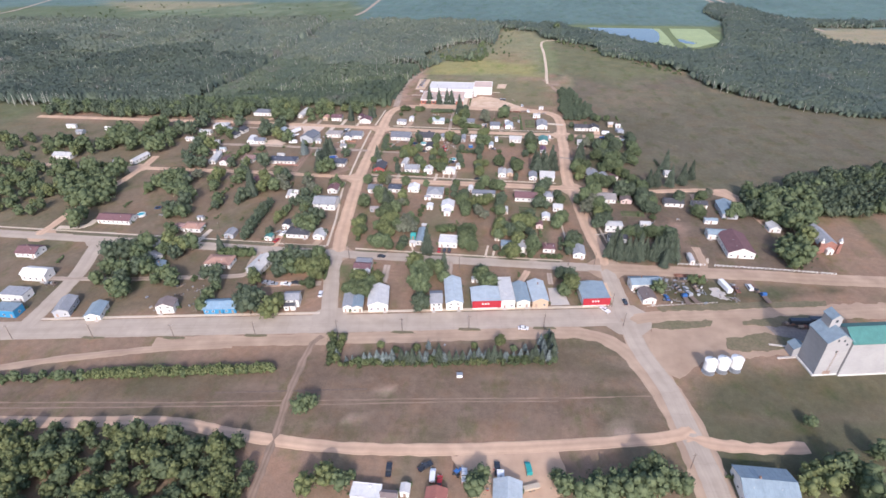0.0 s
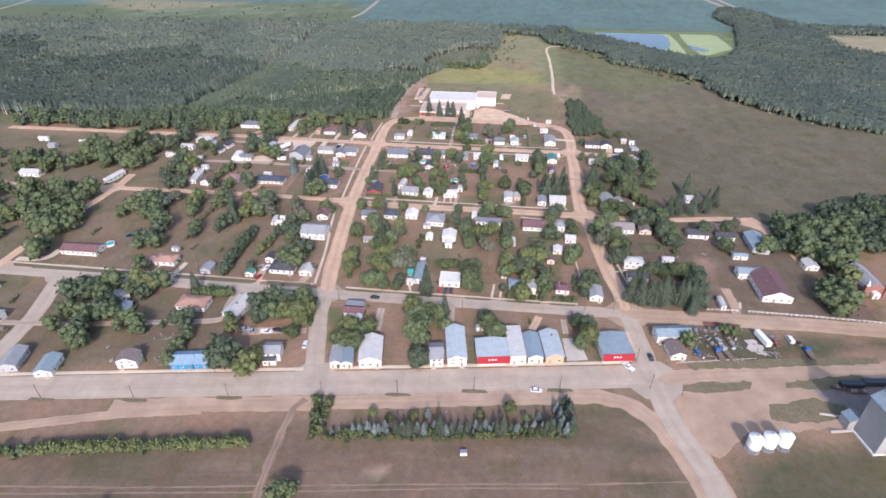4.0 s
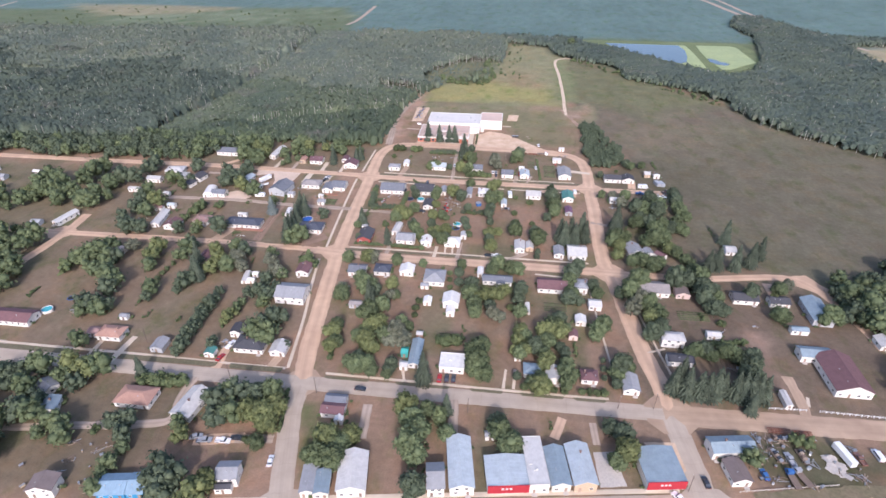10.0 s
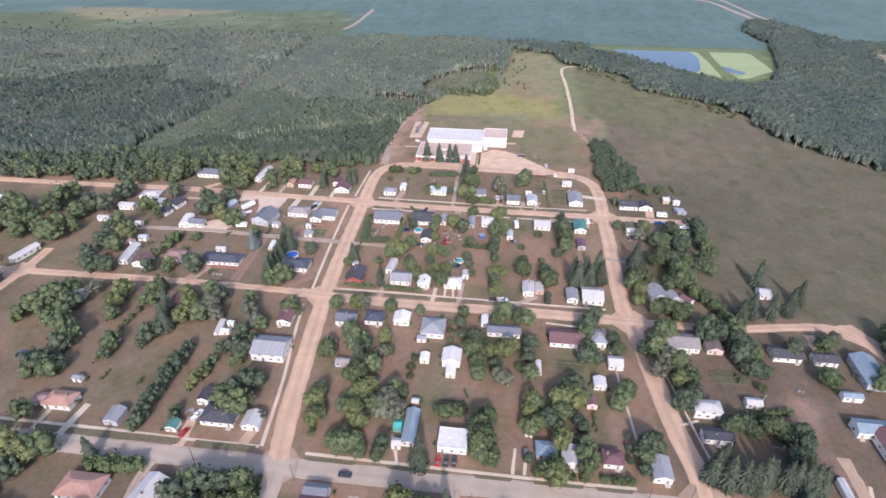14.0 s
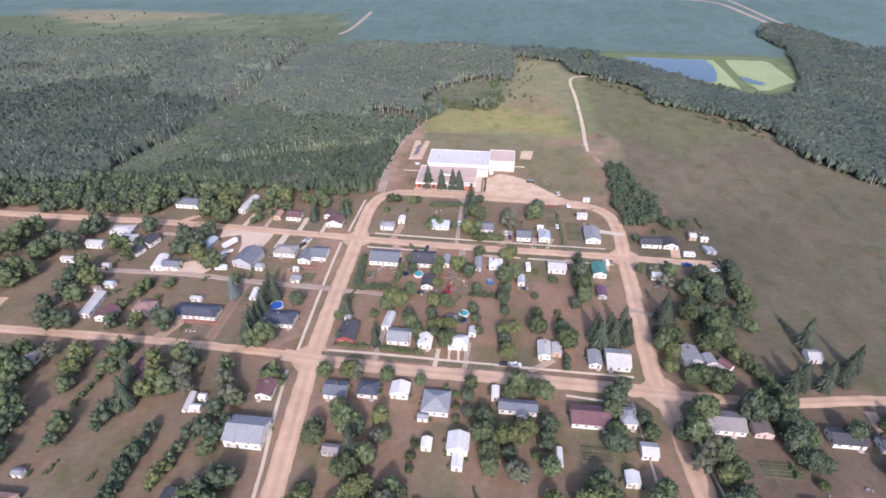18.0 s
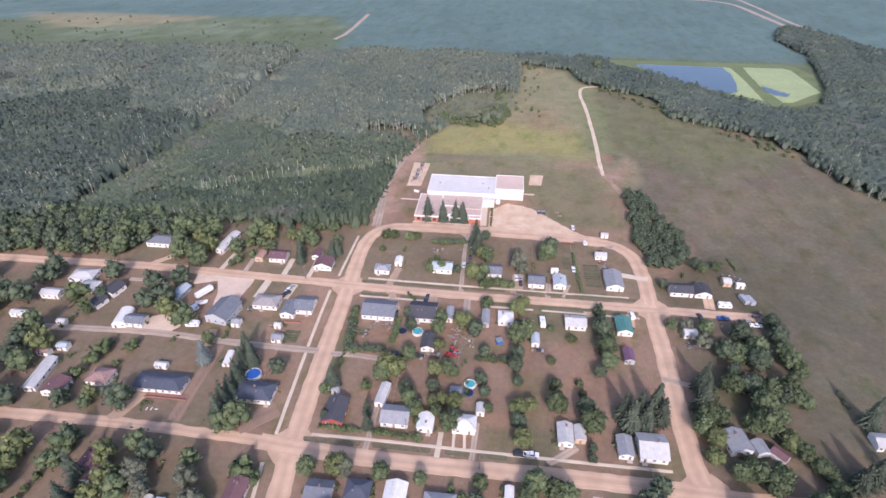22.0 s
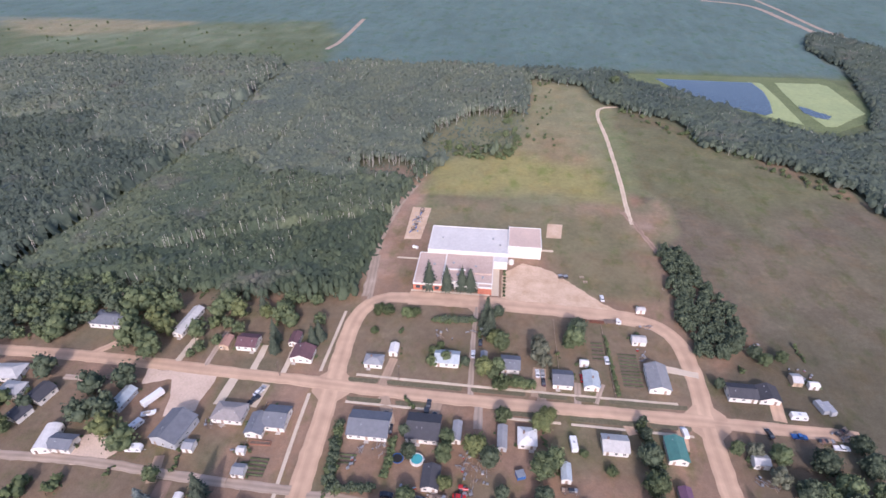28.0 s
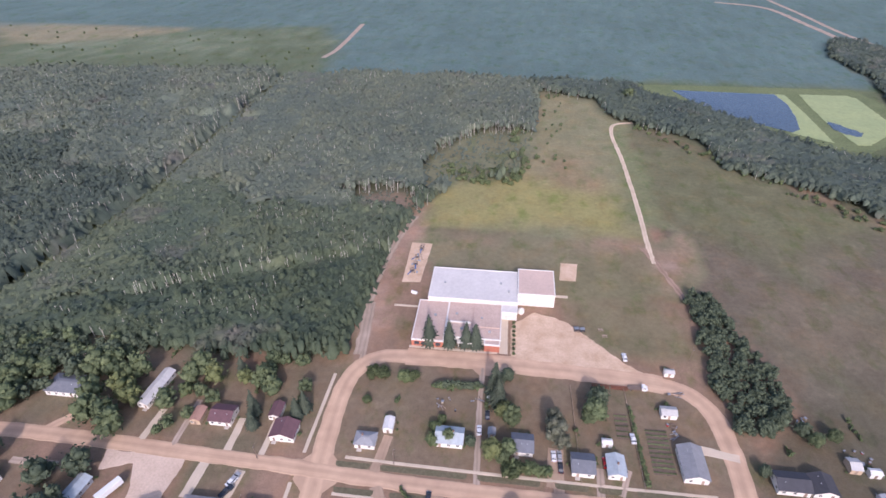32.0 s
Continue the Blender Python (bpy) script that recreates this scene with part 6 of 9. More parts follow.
house(-27.2, 268.8, 10.3, 8.5, 0, "flat", "white", "white", 3.2)
house(-43.3, 273.2, 4.4, 15.2, 0.4, "gy", "bluegrey", "white", 2.5)
house(-180, 269.9, 10.8, 6.9, 0, "hip", "orange", "white", 2.8)
house(-188.1, 269.8, 5, 4.4, 0, "gx", "brownpink", "white", 2.5)
house(-154.9, 265.3, 5.5, 6.8, 0, "gy", "grey", "greywall", 2.4)
house(-125.2, 278.3, 4.6, 6.1, 0, "gy", "dark", "white", 3)
house(-115.5, 270.2, 12.7, 8.2, 0, "hip", "dark", "white", 2.8)
house(-102.4, 269.1, 6.5, 6.8, 0, "gy", "pale", "white", 2.6)
house(-131.1, 263.8, 4.1, 4.1, 0, "gy", "green", "white", 2.3)
house(-109.6, 306.6, 13.9, 11.1, 0, "gx", "grey", "white", 4.2)
house(-110.9, 328.1, 6.4, 8.2, 0, "gy", "maroon", "white", 2.8)
house(-138.7, 318.9, 3.2, 9.2, 8.7, "barrel", "pale", "white", 2.2)
house(-134.6, 316.1, 3.9, 2.5, 0, "gx", "white", "white", 2)
house(-134.5, 321.6, 2.9, 2.5, 0, "gx", "white", "white", 2)
house(-181.8, 281.8, 3.6, 2.5, 0, "gx", "grey", "white", 2)
house(-162.8, 329.5, 6, 7.8, 0, "gy", "maroon", "white", 2.6)
house(-237.7, 214.5, 13.5, 7.1, 0, "gx", "white", "white", 4)
house(-258.5, 235.5, 11.9, 8.5, 0, "gx", "maroon", "white", 2.8)
house(-232.2, 275, 20.6, 8.4, 0, "gx", "maroon", "white", 2.8)
house(-204.6, 190.8, 7, 11.5, 14.6, "gy", "grey", "greywall", 3.4)
house(-187.8, 189.4, 7, 10.3, 12.3, "gy", "bluegrey", "white", 2.8)
house(-235.6, 197.3, 12.3, 6.8, 0, "flat", "grey", "white", 4)
house(-230.1, 185.3, 10.8, 6.2, 0, "flat", "bluegrey", "bluewall", 4)
house(-331.9, 363.5, 14.3, 7.1, 0, "gx", "pale", "white", 2.8)
house(-270.9, 364.1, 4.6, 14.9, -11.2, "gy", "pale", "white", 2.6)
house(-284.7, 357.5, 5.9, 3.8, 0, "gx", "grey", "greywall", 2.2)
house(-369.2, 423.6, 8.2, 2.5, 0, "gx", "pale", "white", 2.8)
house(-335, 422.4, 4.7, 2.9, 0, "gx", "white", "white", 2)
house(160.8, 303.4, 6.4, 6.9, 0, "gy", "pale", "white", 2.6)
house(-352.5, 411.7, 5.9, 5, 0, "gx", "grey", "greywall", 2.4)
house(-218.7, 332.6, 8.6, 6.7, 0, "hip", "greybrown", "white", 3.2)
house(-214.1, 370.2, 4.6, 16.8, 7.2, "gy", "pale", "white", 2.6)
house(-202.7, 364.3, 8.1, 7.8, 0, "gy", "maroon", "white", 2.8)
house(-187.9, 371.3, 9, 7.2, 0, "hip", "brownpink", "white", 2.8)
house(-167.3, 334.1, 5.5, 7.3, 0, "gy", "maroon", "white", 2.8)
house(-246.3, 420.7, 9.3, 5, 0, "gx", "pale", "white", 2.8)
house(-251.8, 405.1, 7.3, 3.3, 0, "gx", "pale", "white", 2.4)
house(-231.4, 427.9, 9, 6.5, 0, "hip", "pale", "white", 2.8)
house(-227.6, 401.8, 4.1, 2.5, 0, "gx", "pale", "white", 2.2)
house(-200.7, 407.6, 6.5, 11.3, 10.2, "barrel", "white", "white", 3.6)
house(-193.6, 406.2, 8.8, 6.2, 0, "gx", "slate", "white", 2.8)
house(-146.7, 410.5, 3.8, 4.1, 0, "gx", "grey", "white", 2.4)
house(-137.9, 426.5, 11.9, 8.1, 0, "hip", "greybrown", "white", 2.8)
house(-125.1, 422.1, 6.5, 9.3, 0, "gy", "slate", "white", 2.8)
house(-118.7, 426.2, 8.6, 9.9, 0, "gx", "slate", "white", 2.8)
house(-161.6, 371, 20.4, 8.1, 0, "hip", "navy", "white", 2.8)
house(-167, 380.9, 5.3, 2.5, 0, "gx", "pale", "white", 2)
house(-121.2, 370.7, 14.6, 8.8, 0, "hip", "navy", "white", 2.8)
house(-221.8, 382.5, 5.2, 3, 0, "gx", "brownpink", "white", 2.3)
house(-215.9, 386.7, 4.6, 3.3, 0, "gx", "bluepale", "white", 2.3)
house(-124.2, 402.8, 4.4, 4.3, 0, "gx", "grey", "white", 2.2)
house(-126.9, 410.9, 3, 2.5, 0, "gx", "pale", "white", 2)
house(-140.6, 388.1, 3.2, 8.1, 6.3, "barrel", "white", "white", 2.4)
house(-82.3, 426.9, 15.2, 11.3, 0, "gx", "slate", "white", 2.8)
house(-61.5, 427.9, 12.3, 11.6, 0, "gx", "dark", "white", 2.8)
house(-56.1, 407.3, 5.8, 8.8, 0, "gy", "dark", "white", 2.6)
house(-48.7, 427.7, 3.3, 8.8, 0, "gy", "grey", "white", 2.4)
house(-31.6, 427, 3.5, 10.2, 0, "gy", "grey", "greywall", 2.4)
house(-22.3, 427.8, 6.6, 7.5, 0, "hip", "white", "white", 2.8)
house(10, 428.3, 9.1, 7.3, 0, "gx", "pale", "white", 2.8)
house(-8.8, 414.7, 3.4, 6.8, 0, "gy", "bluepale", "white", 2.4)
house(-86.6, 364.9, 7.6, 11.3, 0, "gy", "dark", "redwall", 3)
house(-89.8, 375.8, 3.1, 2.6, 0, "gx", "grey", "white", 2.2)
house(-70.3, 375.6, 3.8, 10.7, -5.3, "gy", "pale", "white", 2.3)
house(-63.2, 365.3, 10.3, 8.3, 0, "gx", "grey", "white", 2.8)
house(-51.3, 363.5, 5.7, 6.6, 0, "gy", "white", "white", 2.8)
house(-36.7, 364.6, 8.5, 6.8, 0, "hip", "white", "white", 2.8)
house(-31, 372.6, 3.2, 4.6, 0, "gy", "pale", "white", 2.3)
house(-41.3, 379.7, 4.5, 5.5, 0, "gx", "grey", "white", 2.2)
house(1, 364.2, 5.2, 8.8, 0, "gy", "pale", "white", 2.6)
house(6.5, 365.2, 4, 6.7, 0, "gy", "pale", "tan", 2.3)
house(64.6, 459.6, 10.9, 7.4, 0, "gx", "dark", "white", 2.8)
house(75, 459.7, 7.9, 7.5, 0, "gy", "dark", "white", 2.6)
house(32, 428.3, 6.7, 10, 0, "gy", "green", "white", 2.8)
house(61.3, 427.1, 5.4, 4.4, 0, "gx", "pale", "white", 2.6)
house(31.2, 409.2, 4.2, 7.6, 0, "gy", "purple", "greywall", 2.4)
house(32, 361.8, 9.7, 10.6, 0, "gx", "pale", "white", 2.8)
house(22.3, 361.1, 5.1, 8.3, 0, "gy", "grey", "white", 2.5)
house(-240, 436.5, 8, 12.1, -83.3, "hip", "pale", "white", 2.6)
house(-155.4, 416.5, 11, 13.5, -9.8, "gy", "slate", "greywall", 4)
house(-220.1, 417.2, 6.5, 6.7, -13.8, "gy", "dark", "white", 2.6)
house(-218.2, 427.3, 7.5, 8.4, -12.4, "gy", "dark", "white", 2.8)
house(-183.8, 428.3, 5, 10.9, -8.9, "gy", "bluepale", "greywall", 2.6)
house(-87.7, 460.2, 7.6, 5.5, 0, "hip", "grey", "white", 2.8)
house(-80.4, 468.3, 3.7, 5.8, 0, "gy", "white", "white", 2.4)
house(-56.4, 465.2, 10.2, 7.3, 0, "gx", "bluepale", "white", 2.8)
house(-40.6, 469.2, 2.8, 3.1, 0, "gy", "grey", "greywall", 2.3)
house(-29, 464.9, 7.7, 7.8, 0, "gx", "slate", "white", 2.8)
house(-7.3, 458.7, 7.9, 7.9, 0, "gx", "slate", "white", 2.8)
house(4.5, 459.2, 6, 8.3, 0, "gy", "bluepale", "white", 2.7)
house(2.6, 469.4, 3.6, 2.5, 0, "gx", "white", "white", 2.2)
house(28.5, 486.4, 6, 4.4, 0, "gx", "pale", "white", 2.4)
house(32.2, 463.5, 8.4, 13.6, 0, "gy", "grey", "white", 2.8)
house(-216.5, 472.5, 16.3, 9, 0, "hip", "slate", "white", 3)
house(-179.9, 475.4, 4.8, 18.6, -5.9, "gy", "pale", "white", 2.6)
house(-156, 464.1, 4.2, 6.7, 0, "gy", "orange", "tan", 2.6)
house(-146.2, 465.3, 8.8, 7.9, 0, "gx", "darkmaroon", "white", 2.8)
house(-126, 469.8, 4.5, 7, 0, "gy", "darkmaroon", "white", 2.4)
house(-119.6, 460.9, 9.2, 7.8, 0, "gy", "darkmaroon", "white", 2.8)
house(-38, 109.2, 9.7, 5.1, 0, "flat", "white", "white", 3)
house(-30.4, 108.8, 5.6, 2.7, 0, "gx", "brown", "white", 2.8)
house(-25.4, 111.7, 3, 3.3, 0, "gy", "pale", "white", 2.6)
house(-14.8, 110.4, 7, 4.5, 0, "gy", "red", "white", 2.8)
house(8.4, 114, 9, 7.5, 0, "gy", "bluepale", "white", 3)
house(93.1, 124.7, 17.1, 13.8, 0, "gx", "bluegrey", "white", 3.4)
house(140.1, 322.4, 9, 17.1, -181.7, "gy", "bluegrey", "greywall", 3.5)
house(63.4, 367.8, 8, 9, -169.1, "gy", "grey", "white", 2.8)
house(71.2, 366.4, 4.5, 5.7, -166.9, "gy", "grey", "white", 2.4)
house(77.3, 364.1, 4.2, 5.7, -138.5, "gy", "maroon", "white", 2.4)
house(89.8, 469.6, 3.9, 5.1, 0, "gx", "pale", "tan", 2.4)
house(95.9, 467.3, 3.9, 2.6, 0, "gx", "white", "white", 2.2)
house(33.2, 508.1, 4, 2.6, 0, "gx", "pale", "white", 2.2)
house(116.7, 374.3, 5.6, 6.6, 0, "gx", "pale", "white", 2.3)


# ---------------------------------------------------------------- school
school = thing("school", pose(0, 0, 0), "single-storey school of low flat-roofed wings and a taller gymnasium", "school")
GYMROOF = mat("pale_gym_roof", (0.62, 0.59, 0.56), (0.56, 0.53, 0.505), rough=0.8, big=0.08, fine=0.7, amount=0.08)
GRAVELROOF = mat("tan_gravel_roof", (0.56, 0.425, 0.355), (0.47, 0.35, 0.29), rough=0.95, big=0.12, fine=1.5, amount=0.15)
PINKROOF = mat("pinkish_flat_roof", (0.60, 0.455, 0.38), (0.54, 0.41, 0.345), rough=0.9, big=0.1, fine=0.9, amount=0.08)
PALEWALL = mat("pale_block_wall", (0.68, 0.64, 0.60), (0.60, 0.56, 0.52), rough=0.85, big=0.2, fine=1.5)


def wing(x0, x1, y0, y1, h, wallm, roofm, words, lip=0.35):
    b = part("wing", box(x0, x1, y0, y1, -0.1, h), wallm, school, words)
    bm = bmesh.new()
    add_box(bm, x0 + 0.3, x1 - 0.3, y0 + 0.3, y1 - 0.3, h, h + 0.12)
    part("roof", bm, roofm, b)
    bm = bmesh.new()
    add_box(bm, x0 - 0.15, x1 + 0.15, y0 - 0.15, y0 + 0.3, h - 0.5, h + lip)
    add_box(bm, x0 - 0.15, x1 + 0.15, y1 - 0.3, y1 + 0.15, h - 0.5, h + lip)
    add_box(bm, x0 - 0.15, x0 + 0.3, y0 + 0.3, y1 - 0.3, h - 0.5, h + lip)
    add_box(bm, x1 - 0.3, x1 + 0.15, y0 + 0.3, y1 - 0.3, h - 0.5, h + lip)
    part("parapet", bm, TRIM, b, "white parapet edging")
    return b


low_wing = wing(-79, -64.5, 513.5, 541, 4.0, RED_BRICK, GRAVELROOF, "red brick classroom wing")
mid_wing = wing(-64.3, -39, 516.5, 541, 4.3, PALEWALL, GRAVELROOF, "pale entrance and classroom wing")
wing(-46, -39.2, 513.3, 516.4, 4.2, RED_BRICK, GRAVELROOF, "red brick end wall")
gym = wing(-75, -31.6, 541.2, 565.5, 6.2, PALEWALL, GYMROOF, "long gymnasium with a pale roof")
wing(-31.4, -13.5, 547, 567, 7.3, PALEWALL, PINKROOF, "square block with a pinkish roof")
wing(-39, -31.6, 535.5, 541, 4.6, PALEWALL, GYMROOF, "small link block by the entrance")
for k in range(4):
    px = -76.5 + k * 3.2
    w = part("window", box(px - 1.1, px + 1.1, 513.28, 513.48, 1.2, 2.9, 0.03), GLASS, low_wing)
for k in range(6):
    px = -62 + k * 2.6
    w = part("window", box(px - 0.9, px + 0.9, 516.28, 516.48, 1.0, 2.9, 0.03), GLASS, mid_wing)
part("canopy", box(-58, -51, 513.8, 516.4, 3.2, 3.5, 0.04), TRIM, mid_wing, "white entrance canopy")
part("canopy_post", cylinder(0.12, 0.12, 0, 3.2, 10, -57.6, 514.1), TRIM, mid_wing)
part("canopy_post", cylinder(0.12, 0.12, 0, 3.2, 10, -51.4, 514.1), TRIM, mid_wing)
part("ridge_step", box(-52, -39.5, 524, 540, 4.42, 4.9, 0.05), GRAVELROOF, mid_wing, "raised roof section")
part("clerestory", box(-64, -53, 526, 526.6, 4.42, 5.2, 0.05), TRIM, mid_wing, "white raised roof edge")
for k, (px, py) in enumerate(((-70, 530), (-60, 532), (-57, 522), (-48, 530), (-44, 521))):
    part("roof_unit", box(px - 0.6, px + 0.6, py - 0.5, py + 0.5, 4.4, 5.2, 0.05), STEEL, mid_wing if px > -64 else low_wing)
for px, py in ((-68, 553), (-40, 555), (-36, 549)):
    part("roof_unit", box(px - 0.5, px + 0.5, py - 0.5, py + 0.5, 6.3, 7.0, 0.05), STEEL, gym)
tank = thing("storage_tank", pose(-29.5, 541.5, 0), "small white domed tank beside the school wall", "tank")
part("body", cylinder(1.5, 1.5, 0, 2.0, 16), TRIM, tank)
part("dome", cylinder(1.5, 0.4, 2.0, 2.7, 16), TRIM, tank)
for k in range(9):
    tree(-32.8, 513 + k * 2.9, 1.7, "b", "clipped shrub in a hedge beside the car park")
# playground frames on the sand
for px, py, turn in ((-87, 585, 10), (-88, 576, -20), (-85, 569, 5), (-86.5, 579, 60)):
    fr = thing("climbing_frame", pose(px, py, 0.05, 0, 0, turn), "dark metal climbing frame on sand", "play frame")
    for s in (-1.5, 1.5):
        for q in (-0.8, 0.8):
            part("post", turned(cylinder(0.07, 0.07, 0, 2.6, 6), Matrix.Translation((s, q, 0)) @ Matrix.Rotation(0.28 * (1 if q > 0 else -1), 4, "X")), STEEL, fr)
    part("top_bar", turned(cylinder(0.06, 0.06, -1.6, 1.6, 6), Matrix.Translation((0, 0, 2.5)) @ Matrix.Rotation(radians(90), 4, "Y")), STEEL, fr)
    part("slide", box(-0.4, 0.4, -2.2, -0.2, 0.3, 0.42, 0.03), ROOF["blue"], fr)

# ---------------------------------------------------------------- grain elevator
ELEVWALL = mat("whitewashed_elevator_siding", (0.385, 0.375, 0.37), (0.32, 0.315, 0.31), rough=0.8, big=0.12, fine=1.2, amount=0.1, stretch=(0.4, 0.4, 3.0))
elev = thing("grain_elevator", pose(136.7, 188.5, 0, 0, 0, 10), "tall pale timber grain elevator with blue-grey roofs", "grain elevator")
part("tower", prism([(-5.2, -0.1), (5.2, -0.1), (5.2, 18.2), (0, 22.0), (-5.2, 18.2)], -5.6, 5.6), ELEVWALL, elev)
bm = bmesh.new()
sheet(bm, [(-5.7, -6, 18.0), (0, -6, 22.25), (0, 6, 22.25), (-5.7, 6, 18.0)], 0.25)
sheet(bm, [(0, -6, 22.25), (5.7, -6, 18.0), (5.7, 6, 18.0), (0, 6, 22.25)], 0.25)
part("tower_roof", bm, ROOF["bluegrey"], elev, "pale blue metal roof slopes")
part("cupola", prism([(-2.2, 20.3), (2.2, 20.3), (2.2, 25.2), (0, 27.0), (-2.2, 25.2)], 0.2, 5.3), ELEVWALL, elev)
bm = bmesh.new()
sheet(bm, [(-2.6, -0.1, 25.0), (0, -0.1, 27.2), (0, 5.6, 27.2), (-2.6, 5.6, 25.0)], 0.2)
sheet(bm, [(0, -0.1, 27.2), (2.6, -0.1, 25.0), (2.6, 5.6, 25.0), (0, 5.6, 27.2)], 0.2)
part("cupola_roof", bm, ROOF["bluegrey"], elev)
part("window", box(-0.5, 0.5, 0.12, 0.24, 23.2, 24.4), GLASS, elev)
for px, pz in ((-1.6, 18.4), (0.9, 18.2), (2.6, 16.2), (-0.4, 12.5)):
    part("window", box(px, px + 0.7, -5.68, -5.56, pz, pz + 0.9), GLASS, elev)
STREAK = mat("rust_stain", (0.25, 0.17, 0.13), rough=0.9)
bm = bmesh.new()
for k in range(14):
    add_box(bm, -0.5 + 0.13 * k * 0.3, 0.2 + 0.13 * k * 0.3, -5.72, -5.6, 2.0 + k * 0.85, 2.25 + k * 0.85)
part("ladder", bm, STREAK, elev, "rusty ladder up the front wall")
part("loading_door", box(-1.8, 1.4, -5.7, -5.58, 0.0, 2.6), DOORPAINT, elev)
part("drive_shed", turned(prism([(-2.7, -0.1), (2.7, -0.1), (2.7, 4.6), (0, 6.0), (-2.7, 4.6)], -2.4, 2.4), Matrix.Translation((-5.0, 8.0, 0))), ELEVWALL, elev, "lower pale drive shed")
bm = bmesh.new()
sheet(bm, [(-8.0, 5.4, 4.5), (-5.0, 5.4, 6.2), (-5.0, 10.6, 6.2), (-8.0, 10.6, 4.5)], 0.2)
sheet(bm, [(-5.0, 5.4, 6.2), (-2.0, 5.4, 4.5), (-2.0, 10.6, 4.5), (-5.0, 10.6, 6.2)], 0.2)
part("shed_roof", bm, ROOF["bluegrey"], elev)
part("ramp_wall", box(-14.0, -5.7, 4.7, 5.6, -0.05, 0.6, 0.1), CONCRETE, elev, "low concrete ramp wall")
part("ramp_wall", turned(box(-4.7, 4.7, -0.45, 0.45, -0.05, 0.6, 0.1), pose(-8.4, 12.4, 0, 0, 0, -15)), CONCRETE, elev, "low concrete ramp wall")
part("base_plinth", box(-5.75, 5.75, -5.75, 5.75, -0.1, 0.7), TRIM, elev, "white base course")
annex = thing("grain_annex", pose(154.6, 191.1, 0, 0, 0, 9.5), "large pale storage annex with a green metal roof", "grain annex")
part("wall", turned(prism([(-6, -0.1), (6, -0.1), (6, 17.6), (0, 21.0), (-6, 17.6)], -13.3, 13.3), Matrix.Rotation(radians(90), 4, "Z")), ELEVWALL, annex)
bm = bmesh.new()
sheet(bm, [(-13.5, -6.4, 17.5), (13.6, -6.4, 17.5), (13.6, 0, 21.3), (-13.5, 0, 21.3)], 0.25)
sheet(bm, [(-13.5, 0, 21.3), (13.6, 0, 21.3), (13.6, 6.4, 17.5), (-13.5, 6.4, 17.5)], 0.25)
part("roof", bm, ROOF["green"], annex, "green metal roof")
part("base_plinth", box(-13.2, 13.4, -6.15, 6.15, -0.1, 0.7), TRIM, annex, "white base course")
# three white hopper bins
WHITEMETAL = mat("white_painted_metal", (0.80, 0.79, 0.77), (0.72, 0.70, 0.67), rough=0.45, big=0.4, fine=1.5, amount=0.06)


def hopper_bin(m):
    b = thing("grain_bin", m, "white metal hopper grain bin on legs", "grain bin", "row of three bins")
    bm = cylinder(2.5, 2.5, 2.2, 6.4, 20)
    part("shell", bm, WHITEMETAL, b)
    part("cone_roof", cylinder(2.6, 0.35, 6.4, 7.7, 20), WHITEMETAL, b)
    part("lid", cylinder(0.4, 0.4, 7.7, 7.95, 12), STEEL, b)
    part("hopper", cylinder(0.3, 2.45, 0.7, 2.2, 20), WHITEMETAL, b)
    for k in range(6):
        a = k * math.pi / 3
        part("leg", cylinder(0.1, 0.1, 0, 2.3, 6, 2.3 * math.cos(a), 2.3 * math.sin(a)), STEEL, b)
    part("skid_ring", cylinder(2.6, 2.6, 0, 0.15, 20), STEEL, b)
    return b


for px, py in ((90.5, 180), (96, 181.3), (101.6, 182.4)):
    hopper_bin(pose(px, py, 0, 0, 0, px * 3))


# ---------------------------------------------------------------- vehicles
PAINT = {k: mat(k + "_car_paint", c, tuple(v * 0.95 for v in c), rough=0.25, big=1, fine=5, bump=0, amount=0.03, spec=0.6) for k, c in
         dict(white=(0.78, 0.78, 0.78), dark=(0.04, 0.045, 0.055), blue=(0.05, 0.14, 0.36), red=(0.42, 0.03, 0.03), grey=(0.35, 0.36, 0.38), teal=(0.04, 0.30, 0.28), brown=(0.22, 0.12, 0.09), tan=(0.48, 0.40, 0.30)).items()}
TYRE = mesh_of("tyre", turned(cylinder(0.34, 0.34, -0.12, 0.12, 14), Matrix.Rotation(radians(90), 4, "X")), RUBBER)
RIM = mesh_of("rim", turned(cylinder(0.2, 0.2, -0.13, 0.13, 10), Matrix.Rotation(radians(90), 4, "X")), CHROME)
LAMP = mat("headlamp_glass", (0.7, 0.7, 0.68), rough=0.2)
REDLAMP = mat("tail_lamp", (0.4, 0.02, 0.02), rough=0.3)


def wheel(parent, x, y, s=1.0):
    w = part("wheel", TYRE, None, parent)
    w.matrix_local = Matrix.Translation((x, y, 0.34 * s)) @ Matrix.Diagonal((s, 1, s, 1))
    part("rim", RIM, None, w)


